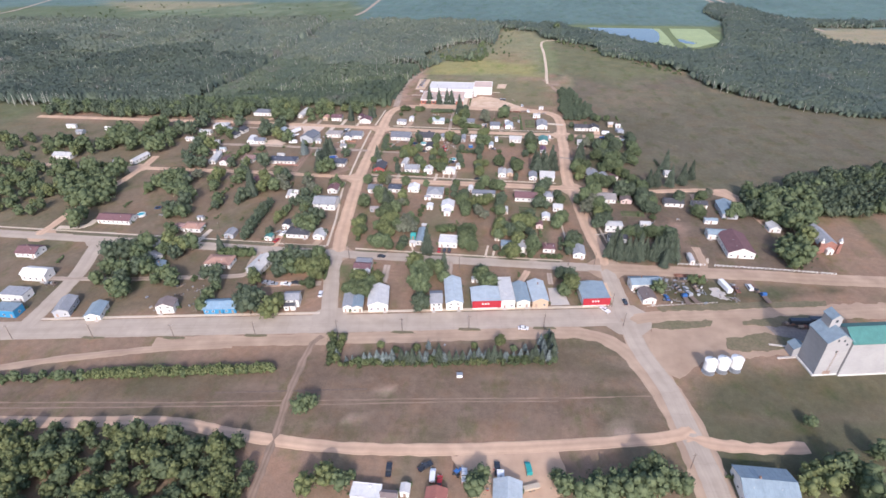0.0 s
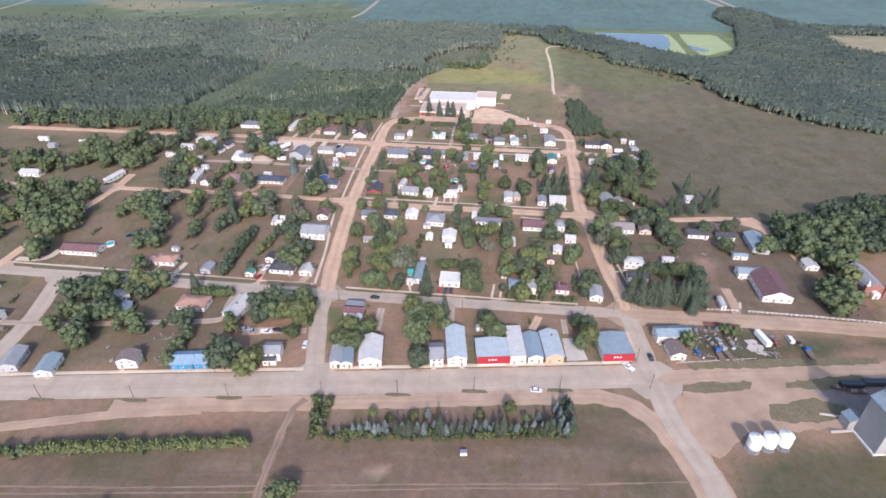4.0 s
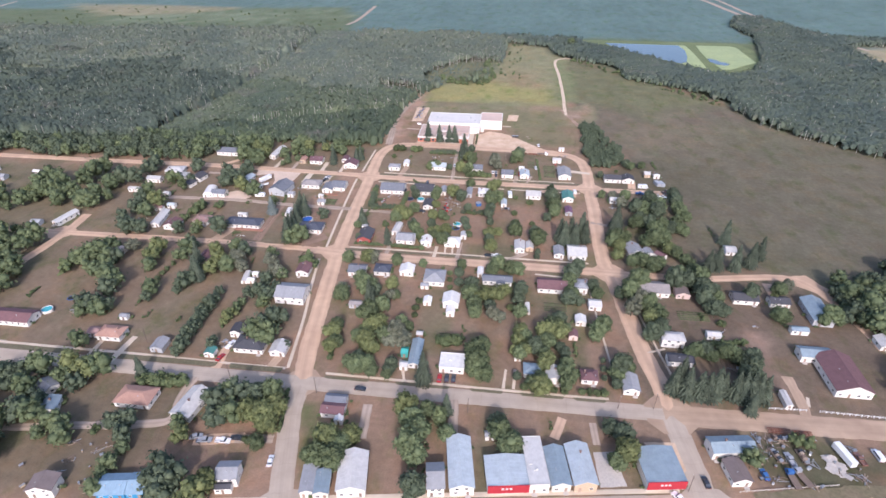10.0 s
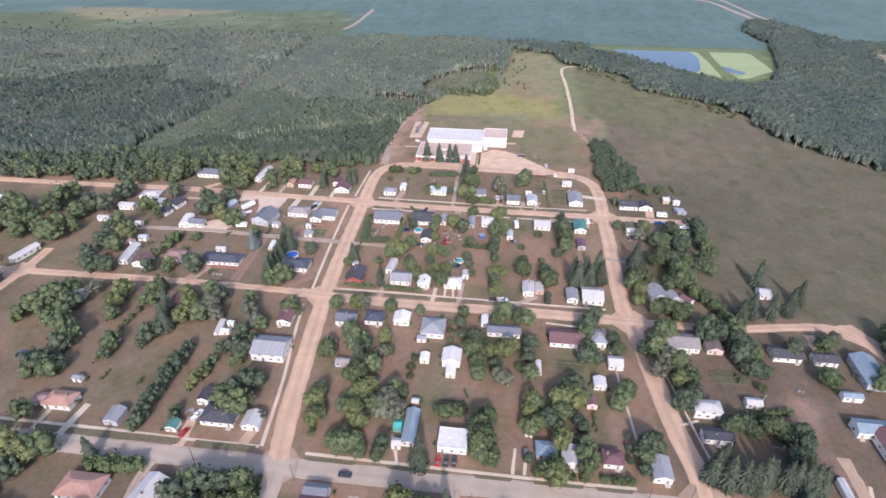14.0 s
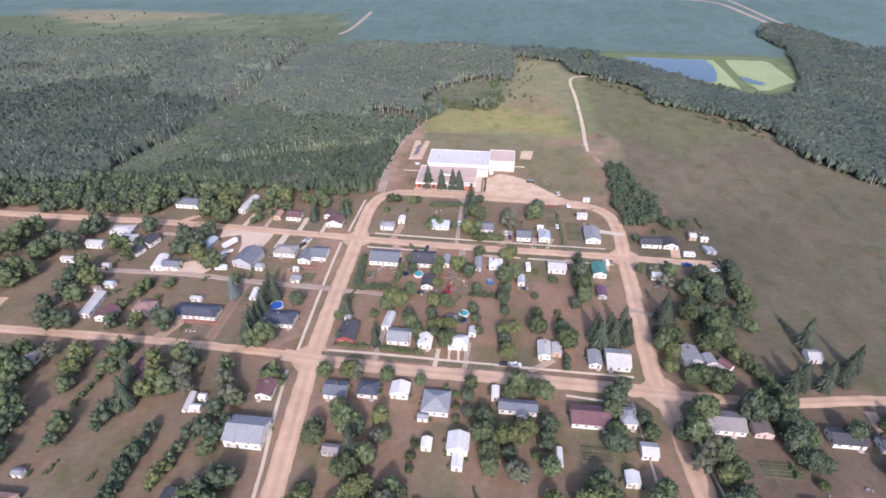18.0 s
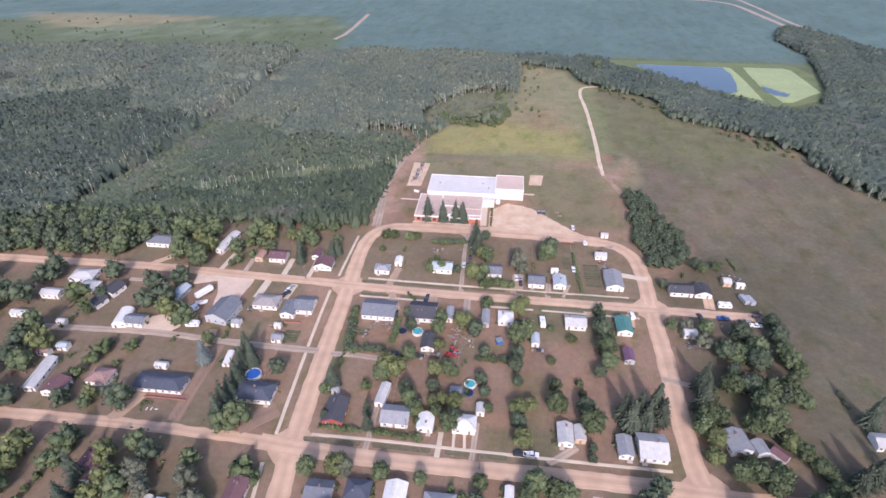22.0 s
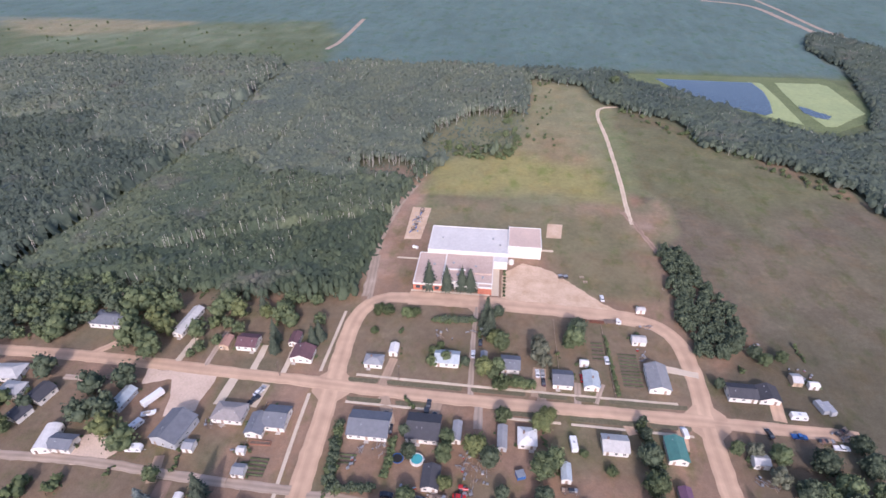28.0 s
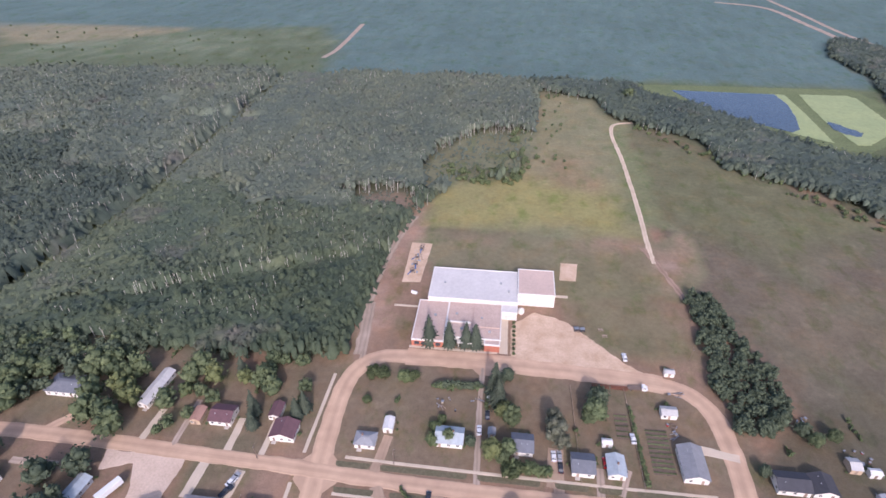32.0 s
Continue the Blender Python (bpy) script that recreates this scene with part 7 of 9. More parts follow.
def vehicle(x, y, rot, kind, paint):
    """A parked vehicle, its front towards rot degrees from +x."""
    words = dict(car="car", pickup="pickup truck", van="van", camper="camper trailer", trailer="long box trailer", tractor="farm tractor", truck="flatbed truck", flat="flat trailer", boat="boat")[kind]
    ob = thing(kind if kind not in ("flat", "trailer") else "trailer", pose(x, y, 0, 0, 0, rot), f"{paint} {words} parked on the ground" if paint != "dark" else f"dark {words} parked on the ground", words.split()[-1] if kind != "car" else "car")
    p = PAINT[paint]
    lay = lambda prof, hw: turned(prism(prof, -hw, hw), Matrix.Identity(4))
    if kind == "car":
        part("body", lay([(-2.3, 0.35), (2.3, 0.35), (2.35, 0.75), (1.2, 0.95), (-1.7, 0.98), (-2.35, 0.85)], 0.9), p, ob)
        part("glazing", lay([(-1.75, 0.97), (1.15, 0.94), (0.45, 1.4), (-1.2, 1.42)], 0.78), GLASS, ob)
        part("cabin_roof", lay([(-1.25, 1.41), (0.5, 1.39), (0.4, 1.47), (-1.15, 1.48)], 0.74), p, ob)
        wx = 1.4
    elif kind == "pickup":
        part("body", lay([(-2.8, 0.5), (2.75, 0.5), (2.8, 1.0), (1.3, 1.12), (-0.6, 1.12), (-0.6, 0.75), (-2.65, 0.75), (-2.65, 1.12), (-2.8, 1.12)], 0.98), p, ob)
        bm = bmesh.new()
        add_box(bm, -2.7, -0.6, -0.98, -0.88, 0.75, 1.14)
        add_box(bm, -2.7, -0.6, 0.88, 0.98, 0.75, 1.14)
        part("bed_sides", bm, p, ob)
        part("glazing", lay([(-0.6, 1.12), (1.3, 1.12), (0.75, 1.7), (-0.5, 1.72)], 0.86), GLASS, ob)
        part("cabin_roof", lay([(-0.55, 1.71), (0.8, 1.68), (0.7, 1.78), (-0.5, 1.8)], 0.84), p, ob)
        wx = 1.75
    elif kind == "van":
        part("body", lay([(-2.6, 0.4), (2.5, 0.4), (2.6, 0.95), (1.7, 1.15), (1.1, 1.95), (-2.5, 2.05), (-2.65, 1.0)], 0.95), p, ob)
        part("glazing", lay([(1.65, 1.2), (1.12, 1.9), (-2.3, 1.95), (-2.3, 1.3)], 0.965), GLASS, ob)
        wx = 1.6
    elif kind == "camper":
        part("body", lay([(-3.0, 0.5), (3.0, 0.5), (3.25, 1.5), (2.8, 2.65), (-2.9, 2.65), (-3.1, 1.4)], 1.2), p, ob)
        for px in (-1.6, 1.3):
            part("window", box(px, px + 1.1, -1.23, -1.2, 1.4, 2.0), GLASS, ob)
        part("roof_hatch", box(-0.4, 0.4, -0.4, 0.4, 2.65, 2.85, 0.04), STEEL, ob)
        part("drawbar", box(3.0, 4.3, -0.08, 0.08, 0.45, 0.6), STEEL, ob)
        wx = 0.5
    elif kind == "trailer":
        part("body", box(-4.6, 4.6, -1.2, 1.2, 1.0, 3.3, 0.06), p, ob)
        part("chassis", box(-4.4, 4.4, -0.5, 0.5, 0.7, 1.0), STEEL, ob)
        wx = 3.4
    elif kind == "flat":
        part("deck", box(-3.2, 3.2, -1.1, 1.1, 0.7, 0.85), POLE, ob)
        lr = random.Random(int(x * 7 + y))
        for q in range(5):
            a = -2.6 + q * 1.1
            part("load", turned(box(-0.5, 0.5, -0.7, 0.7, 0, lr.uniform(0.4, 1.1), 0.06), pose(a, lr.uniform(-0.2, 0.2), 0.85, 0, 0, lr.uniform(-20, 20))), lr.choice((LUMBER, POLE, PAINT["brown"], STEEL, PAINT["dark"])), ob)
        wx = 2.0
    elif kind == "truck":
        part("cab", lay([(1.6, 0.6), (3.9, 0.6), (3.95, 1.4), (3.2, 1.6), (2.9, 2.4), (1.6, 2.4)], 1.05), p, ob)
        part("windscreen", lay([(3.18, 1.66), (2.95, 2.25), (2.0, 2.25), (2.0, 1.66)], 1.07), GLASS, ob)
        part("deck", box(-4, 1.5, -1.2, 1.2, 0.9, 1.15), POLE, ob)
        wx = 2.8
    elif kind == "tractor":
        part("bonnet", box(0.1, 2.0, -0.4, 0.4, 0.8, 1.5, 0.08), p, ob)
        part("cab", box(-1.3, 0.1, -0.75, 0.75, 0.8, 2.6, 0.1), GLASS, ob)
        part("cab_roof", box(-1.4, 0.2, -0.8, 0.8, 2.6, 2.75, 0.04), p, ob)
        for s in (-0.95, 0.95):
            wheel(ob, -0.8, s, 2.3)
        wx = 1.4
    else:
        part("hull", lay([(-2.6, 0.7), (2.0, 0.7), (3.0, 1.5), (-2.7, 1.4)], 0.95), p, ob)
        part("seat_well", box(-1.8, 1.0, -0.6, 0.6, 1.42, 1.5), PAINT["tan"], ob)
        wx = 0.6
    if kind in ("car", "pickup", "van"):
        for s in (-0.62, 0.62):
            part("headlight", box(2.25 if kind == "car" else 2.5, 2.4 if kind == "car" else 2.83, s - 0.18, s + 0.18, 0.68, 0.82), LAMP, ob)
            part("tail_light", box(-2.42 if kind == "car" else -2.84, -2.3 if kind == "car" else -2.6, s - 0.14, s + 0.14, 0.72, 0.88), REDLAMP, ob)
    for a in (-wx, wx):
        if kind == "tractor" and a < 0:
            continue
        for s in (-1, 1):
            wheel(ob, a, s * (0.8 if kind in ("car", "van") else 0.9 if kind != "tractor" else 0.7))
    return ob


def pool(x, y, r, cover):
    ob = thing("pool", pose(x, y, 0), "round above-ground pool with a blue cover" if cover else "round above-ground pool of turquoise water", "pool")
    bm = bmesh.new()
    n = 28
    ring = lambda rad, z: [bm.verts.new((rad * math.cos(k * 2 * math.pi / n), rad * math.sin(k * 2 * math.pi / n), z)) for k in range(n)]
    a, b, c, e = ring(r, -0.05), ring(r, 1.25), ring(r - 0.3, 1.25), ring(r - 0.3, 0.9)
    for p, q in ((a, b), (b, c), (c, e)):
        for k in range(n):
            bm.faces.new((p[k], p[(k + 1) % n], q[(k + 1) % n], q[k]))
    part("pool_wall", bm, TRIM, ob)
    part("water", cylinder(r - 0.31, r - 0.31, 0.2, 1.1, n), BLUECOVER if cover else POOLWATER, ob)
    part("ladder", box(r - 0.1, r + 0.5, -0.3, 0.3, 0, 1.5, 0.05), STEEL, ob)


def utility_pole(x, y, rot, h=8.2):
    ob = thing("utility_pole", pose(x, y, 0, 0, 0, rot), "weathered wooden utility pole beside the street", "pole", "street poles")
    part("shaft", cylinder(0.17, 0.11, -0.1, h, 8), POLE, ob)
    part("crossarm", box(-0.95, 0.95, -0.16, -0.06, h - 0.75, h - 0.6), POLE, ob)
    for s in (-0.8, 0, 0.8):
        part("insulator", cylinder(0.05, 0.03, h - 0.6, h - 0.42, 6, s, -0.1), TRIM, ob)


def fence(a, b, step, material, label, h=1.0, rails=2):
    """Posts every step metres from a to b, with rails between."""
    A, B = Vector((*a, 0)), Vector((*b, 0))
    L = (B - A).length
    ob = thing("fence", pose(*A, 0, 0, math.degrees(math.atan2(B.y - A.y, B.x - A.x))), label, "fence")
    n = max(1, round(L / step))
    post = mesh_of("post", box(-0.09, 0.09, -0.09, 0.09, -0.1, h), material)
    rail = mesh_of("rail", box(0.09, L / n - 0.09, -0.03, 0.03, -0.06, 0.06), material)
    for k in range(n + 1):
        part("post", post, None, ob).matrix_local = pose(k * L / n, 0, 0)
        if k < n:
            for q in range(rails):
                part("rail", rail, None, ob).matrix_local = pose(k * L / n, 0, h * (0.9 - 0.45 * q))


for a, b in (((97, 260), (111, 260.6)), ((116, 260.6), (146, 260)), ((146.5, 260), (176, 258.7))):
    fence(a, b, 2.2, WHITEMETAL, "white post fence along the street", 1.1)
fence((74, 221.5), (108, 228), 2.4, CONCRETE, "low pale fence before the scrap yard", 0.8)
for a, b in (((-123, 354), (-121, 396)), ((-148, 356), (-147, 392)), ((-127.5, 398), (-126, 434)), ((-215, 345), (-214, 308)), ((66, 262), (57, 300)), ((-66, 360), (-66, 394)), ((-42, 398), (-42, 432)), ((30, 354), (36, 330)), ((10, 354), (10, 395)), ((-8, 452), (-9, 497)), ((14, 452), (13, 497))):
    fence(a, b, 3.0, LUMBER, "plain weathered yard fence", 1.1)


def picnic_table(x, y, rot, material):
    ob = thing("picnic_table", pose(x, y, 0, 0, 0, rot), "wooden picnic table on the school grass", "table")
    part("tabletop", box(-1.2, 1.2, -0.4, 0.4, 0.7, 0.77, 0.01), material, ob)
    for s in (-0.75, 0.75):
        part("bench", box(-1.2, 1.2, s - 0.15, s + 0.15, 0.42, 0.47, 0.01), material, ob)
    for s in (-0.9, 0.9):
        part("leg_frame", box(s - 0.05, s + 0.05, -0.8, 0.8, 0.3, 0.4), LUMBER, ob)
        for q in (-0.6, 0.6):
            part("leg", box(s - 0.05, s + 0.05, q - 0.06, q + 0.06, 0, 0.72), LUMBER, ob)


def timber_pile(x, y, rot, n, seed):
    r = random.Random(seed)
    ob = thing("timber_pile", pose(x, y, 0, 0, 0, rot), "loose pile of weathered boards and scrap", "scrap pile")
    for k in range(n):
        l = r.uniform(1.5, 4.0)
        part("board", turned(box(-l / 2, l / 2, -0.12, 0.12, 0, 0.08), pose(r.uniform(-1.5, 1.5), r.uniform(-1.2, 1.2), 0.03 + 0.07 * k, r.uniform(-4, 4), r.uniform(-4, 4), r.uniform(-50, 50))), r.choice((LUMBER, STEEL, POLE)), ob)


def crate(x, y, rot, w, d, h, material, name, label):
    ob = thing(name, pose(x, y, 0, 0, 0, rot), label, name.replace("_", " "))
    part("body", box(-w / 2, w / 2, -d / 2, d / 2, 0, h, 0.04), material, ob)
    part("lid", box(-w / 2 - 0.06, w / 2 + 0.06, -d / 2 - 0.06, d / 2 + 0.06, h, h + 0.08), STEEL, ob)


def harrow(x, y, rot, L, D):
    """A long rusty field implement: a lattice of bars on small wheels."""
    ob = thing("harrow", pose(x, y, 0, 0, 0, rot), "long rusty farm harrow lying in a scrap yard", "farm implement")
    for k in range(4):
        part("beam", box(-L / 2, L / 2, -D / 2 + k * D / 3 - 0.09, -D / 2 + k * D / 3 + 0.09, 0.7, 0.9), RUST, ob)
    n = int(L / 1.3)
    for k in range(n + 1):
        a = -L / 2 + k * L / n
        part("cross_bar", box(a - 0.07, a + 0.07, -D / 2, D / 2, 0.9, 1.04), RUST, ob)
        part("tine", box(a - 0.05, a + 0.05, -D / 2 - 0.06, -D / 2 + 0.06, 0, 0.72), RUST, ob)
        part("tine", box(a - 0.05, a + 0.05, D / 2 - 0.06, D / 2 + 0.06, 0, 0.72), RUST, ob)


harrow(96.5, 249, 0, 8, 2.2)
harrow(104.6, 248.8, 0, 6.5, 2.0)
harrow(3.4, 498, -2, 7, 1.8)
harrow(11.2, 497.8, -2, 6.5, 1.8)
for k, (w, d) in enumerate(((0.35, 1.4), (0.35, 1.4), (1.2, 0.4))):
    tagged(new("lawn_marker", mesh_of("lawn_marker", box(-w / 2, w / 2, -d / 2, d / 2, 0, 0.12, 0.02), WHITEMETAL)), "white painted bar lying on a front lawn", "lawn marker").matrix_world = pose(-161.4 + 1.9 * k, 359 + 0.1 * k, 0)
for px, py, k in ((-3.5, 531, 0), (-1.5, 531.5, 0), (7.6, 533, 1), (9, 529, 1)):
    picnic_table(px, py, 5, (POLE, LUMBER)[k])

# ---------------------------------------------------------------- planted rows, hedges and groves
SOUTHWOOD = [(-330, 70), (-330, 108), (-203, 119), (-131, 126), (-108, 127), (-88, 124), (-78, 112), (-74, 60)]
grove(SOUTHWOOD, 4.8, 6.2, "odood", 5, "wood", "leafy green wood beside the gravel track")
row = Joined()
tree_row(row, (-230, 139), (-165, 149.5), 20, "bd", 4.2, 1.2)
tree_row(row, (-165, 149.5), (-89, 161), 64, "obo", 3.5, 0.6)
tree_row(row, (-164, 151.5), (-90, 162.5), 56, "boo", 3.4, 0.7)
row.done("hedge", "long green hedge row across the dry field", "hedge")
row = Joined()
tree_row(row, (-64, 167), (26, 178), 34, "ob", 2.9, 0.5)
tree_row(row, (-67, 167), (-70.5, 184), 8, "dbo", 4.2, 0.6)
row.done("hedge", "low green shrub belt round a planted square", "hedge")
for a, b, w, words in (((-66, 489.6), (-46.4, 491.6), 3.2, "long clipped green hedge behind a lawn"), ((-94.6, 427), (-91.6, 400), 3.4, "thick green hedge beside the road"), ((-91, 399.4), (-75.5, 401.4), 3.2, "thick green hedge along a back lane"),
                       ((-34.2, 400), (-21.6, 400.7), 2.4, "low green hedge between two gardens"), ((25.5, 412), (21, 440), 3.6, "row of green bushes between two lots")):
    row = Joined()
    n = int(math.hypot(b[0] - a[0], b[1] - a[1]) / 1.5)
    tree_row(row, a, b, n, "kb", w, 0.5)
    tree_row(row, (a[0] + 0.9, a[1] + 0.8), (b[0] + 0.9, b[1] + 0.8), n, "kb", w * 0.9, 0.5)
    row.done("hedge", words, "hedge")
planted = random.Random(40)
for a, b, n, k, size in (((-62, 169), (26, 180), 34, "cub", 2.9), ((-55, 171), (24, 181.5), 26, "u", 2.9), ((-64.5, 168), (-66, 183), 6, "uo", 3.0), ((27, 178), (25.5, 195), 9, "cdu", 3.6), ((23.5, 180), (22, 193), 6, "u", 3.0)):
    for i in range(n):
        t = (i + 0.5) / n
        tree(a[0] + (b[0] - a[0]) * t + planted.uniform(-0.6, 0.6), a[1] + (b[1] - a[1]) * t + planted.uniform(-0.6, 0.6), size * planted.uniform(0.9, 1.5), planted.choice(k))
for px, py, s, k in ((-48, 180, 4.2, "o"), (-41, 178.5, 3.4, "b"), (-32, 180, 3.8, "o"), (-27, 182, 3.0, "u"), (-7, 184, 3.4, "o"), (4, 187, 5.6, "o"), (10, 184, 3.4, "d"), (15, 185, 3.2, "u")):
    tree(px, py, s, k)
SHELTERBELT = [(50, 559), (50, 524), (50, 500), (53, 479), (64, 477), (77, 490), (79, 510), (72, 535), (64, 561), (58, 569)]
for p in ((64, 482, 7.4, "k"), (70, 486, 7.6, "k"), (80, 478, 6.2, "d"), (77, 482.5, 6.2, "k"), (88, 481, 5.6, "d"), (57, 463, 4.6, "k")):
    tree(*p)
grove(SHELTERBELT, 3.2, 4.0, "k", 9, "shelterbelt", "dense dark green shelterbelt beside the pasture")
EASTGROVE = [(146, 318), (155, 339), (176, 352), (194, 365), (221, 379), (250, 390), (305, 405), (258, 328), (216, 323), (194, 319), (176, 313), (160, 311)]
grove(EASTGROVE, 5.8, 7.4, "kkkd", 14, "wood", "leafy grove east of the hall")
grove([(-420, 452), (-300, 452), (-236, 455), (-214, 478), (-226, 494), (-266, 488), (-420, 474)], 6.4, 7.2, "kkd", 17, "wood", "trees at the edge of the aspen wood")
grove([(-420, 270), (-290, 275), (-275, 300), (-272, 345), (-300, 352), (-420, 350)], 6.4, 6.4, "ddo", 18, "wood", "leafy grove at the village's west side", 0.45)
grove([(-420, 356), (-330, 356), (-300, 380), (-300, 396), (-420, 400)], 8.0, 6.2, "ddo", 19, "wood", "open grove of trees west of the village", 0.42)
# scattered bushes at the meadow's edge and in the pasture
r5 = random.Random(77)
row = Joined()
for k in range(44):
    row.tree(r5.uniform(-86, -28), 676 + r5.uniform(-6, 18), r5.uniform(3.0, 5.5), "b", r5)
for k in range(70):
    px = -36 + 42 * r5.random() ** 2
    row.tree(px, 692 + r5.uniform(0, 170), r5.uniform(2.5, 5.5) if px < -14 else r5.uniform(1.6, 3.0), r5.choice("bd"), r5)
for k in range(60):
    a = r5.random()
    row.tree(62 + 128 * a + r5.uniform(-7, 4), 790 - 150 * a + r5.uniform(-9, 4), r5.uniform(2, 4.5), "b", r5)
for k in range(70):
    px = r5.uniform(-760, -240)
    row.tree(px, 885 + 150 * r5.random() ** 1.6 - 0.05 * (px + 300), r5.uniform(1.6, 3.6), r5.choice("bbd"), r5)
row.done("scrub", "scattered low bushes along the meadow's edge", "scrub")
grove([(-300, 476), (-236, 474), (-226, 486), (-196, 488), (-194, 500), (-300, 500)], 5.6, 6.6, "kkd", 23, "wood", "dark trees between the last houses and the wood", 0.12)
grove([(-150, 480), (-132, 476), (-122, 490), (-122, 503), (-150, 500)], 6.5, 6.0, "ddo", 24, "wood", "small trees behind the last houses", 0.3)
outlying = Joined()
outer = random.Random(4)

# ---------------------------------------------------------------- village trees
for p in (
    (8.8, 257, 8.5, "o"), (-68.2, 425.4, 5.5, "k"), (-65.2, 416.2, 6, "k"), (-52.7, 416.6, 7.6, "d"), (-52.2, 424.2, 6.8, "d"), (-41.9, 420.1, 10.2, "o"), (-36, 415.9, 8.2, "k"), (-51.3, 405.4, 6.4, "o"), (-63.6, 398.1, 7.7, "d"), (-71.1, 389.2, 10.2, "o"), (-67.3, 389, 9, "o"), (-73, 385.4, 7.5, "d"), (-91.5, 377.9, 5.9, "c"), (-93.6, 375.2, 5.4, "d"), (-90.1, 362.6, 4.2, "k"), (-90.6, 378.4, 3.9, "c"), (-74.6, 366.4, 3.9, "c"), (-73.1, 359.8, 3.9, "c"), (-78.3, 379.8, 5, "b"), (-59.5, 373, 7.2, "d"), (-56.4, 368.9, 6.1, "d"), (-61.6, 378.4, 6.4, "k"),
):
    tree(*p)
for p in (
    (-51.3, 390.2, 7, "o"), (-45.8, 391.5, 6, "d"), (-50.9, 381.7, 5.9, "k"), (-46.4, 375.3, 5.7, "o"), (-49.9, 373.5, 5.3, "o"), (-41.4, 373.5, 7, "o"), (-43.1, 390.8, 4.6, "d"), (-42.7, 363.2, 7.7, "d"), (-40.8, 367.3, 6.6, "k"), (-48, 368.5, 5.5, "d"), (-55.1, 368, 5.1, "o"), (-54.5, 363.9, 3.7, "d"), (-29.8, 381.3, 4.9, "k"), (-31.5, 388, 5.4, "k"), (-28.1, 373.3, 4.2, "d"), (-53.4, 356.8, 4, "b"), (-31.6, 436.2, 6.9, "d"), (-17.1, 434.3, 8.4, "o"), (-14.2, 438, 7.3, "o"), (-17, 414.3, 10.2, "d"), (-12.8, 418.9, 8, "d"), (-31.1, 403.7, 5.2, "k"),
):
    tree(*p)
for p in (
    (-16.7, 404.4, 6.8, "k"), (-17.9, 396.4, 6.6, "k"), (-16.4, 388.2, 4.9, "k"), (-16.4, 374, 8.4, "o"), (-11.6, 376.2, 5.5, "o"), (-15.1, 358.8, 7.8, "o"), (-16.3, 367.1, 6.4, "k"), (-1.5, 423.9, 3.6, "b"), (-2.2, 402.6, 3.9, "b"), (-1.6, 387.7, 5.7, "d"), (-1.5, 375.9, 8.2, "d"), (8.6, 390.6, 3.8, "b"), (9.4, 385.4, 3.7, "b"), (11, 368.5, 9.9, "d"), (9.6, 376.3, 6.9, "k"), (10.3, 355.1, 3.8, "k"), (10.7, 359.6, 3.5, "k"), (21.3, 423, 8, "k"), (21.4, 411.7, 8.8, "d"), (21.7, 402.3, 7.8, "d"), (17.6, 397.2, 5.9, "k"), (23.9, 375.5, 7.5, "c"),
):
    tree(*p)
for p in (
    (29.7, 376.2, 7.5, "c"), (35.8, 378.6, 7.5, "c"), (25.6, 371.1, 7.5, "c"), (31.3, 371.8, 7.5, "c"), (37.6, 374.8, 7.3, "c"), (7.7, 417.3, 4.1, "b"), (53.8, 430.6, 5.8, "d"), (60.5, 430.6, 6.9, "s"), (64.3, 419, 8.6, "s"), (68, 428.7, 7.7, "d"), (77.4, 413.4, 10.2, "d"), (86.2, 417.1, 10.2, "d"), (82.9, 426.5, 10.2, "k"), (72, 413.9, 8.4, "k"), (84, 408.6, 9.5, "k"), (99.6, 436.8, 8, "k"), (99.1, 427.5, 8.6, "k"), (97.9, 416.7, 8.8, "d"), (98.7, 411.3, 8.2, "d"), (100.8, 406.3, 7.2, "d"), (100.5, 426.8, 6.6, "k"), (57.7, 393.8, 7.5, "c"),
):
    tree(*p)
for p in (
    (54.6, 382.7, 7.5, "c"), (55.7, 378.5, 9.9, "d"), (52.1, 372.4, 8.8, "d"), (60.4, 378.5, 8.1, "d"), (55.4, 367.2, 7.6, "o"), (53.6, 359.9, 7.5, "o"), (60.4, 354, 7.2, "d"), (68.9, 393.9, 9.4, "d"), (76.3, 394.8, 9.4, "k"), (72.9, 403, 7.2, "k"), (84, 393.6, 10.1, "d"), (77.5, 384.2, 10.2, "d"), (75.5, 375, 10.2, "d"), (82.5, 381.8, 9.5, "d"), (72, 376.3, 8.8, "d"), (92.6, 397.3, 8.4, "d"), (93.7, 390.6, 8.2, "d"), (95.5, 388.3, 6.7, "d"), (88.2, 390.7, 6.9, "k"), (82.4, 367.6, 7.5, "o"), (85.3, 363.7, 7.4, "d"), (89.2, 360, 7.2, "d"),
):
    tree(*p)
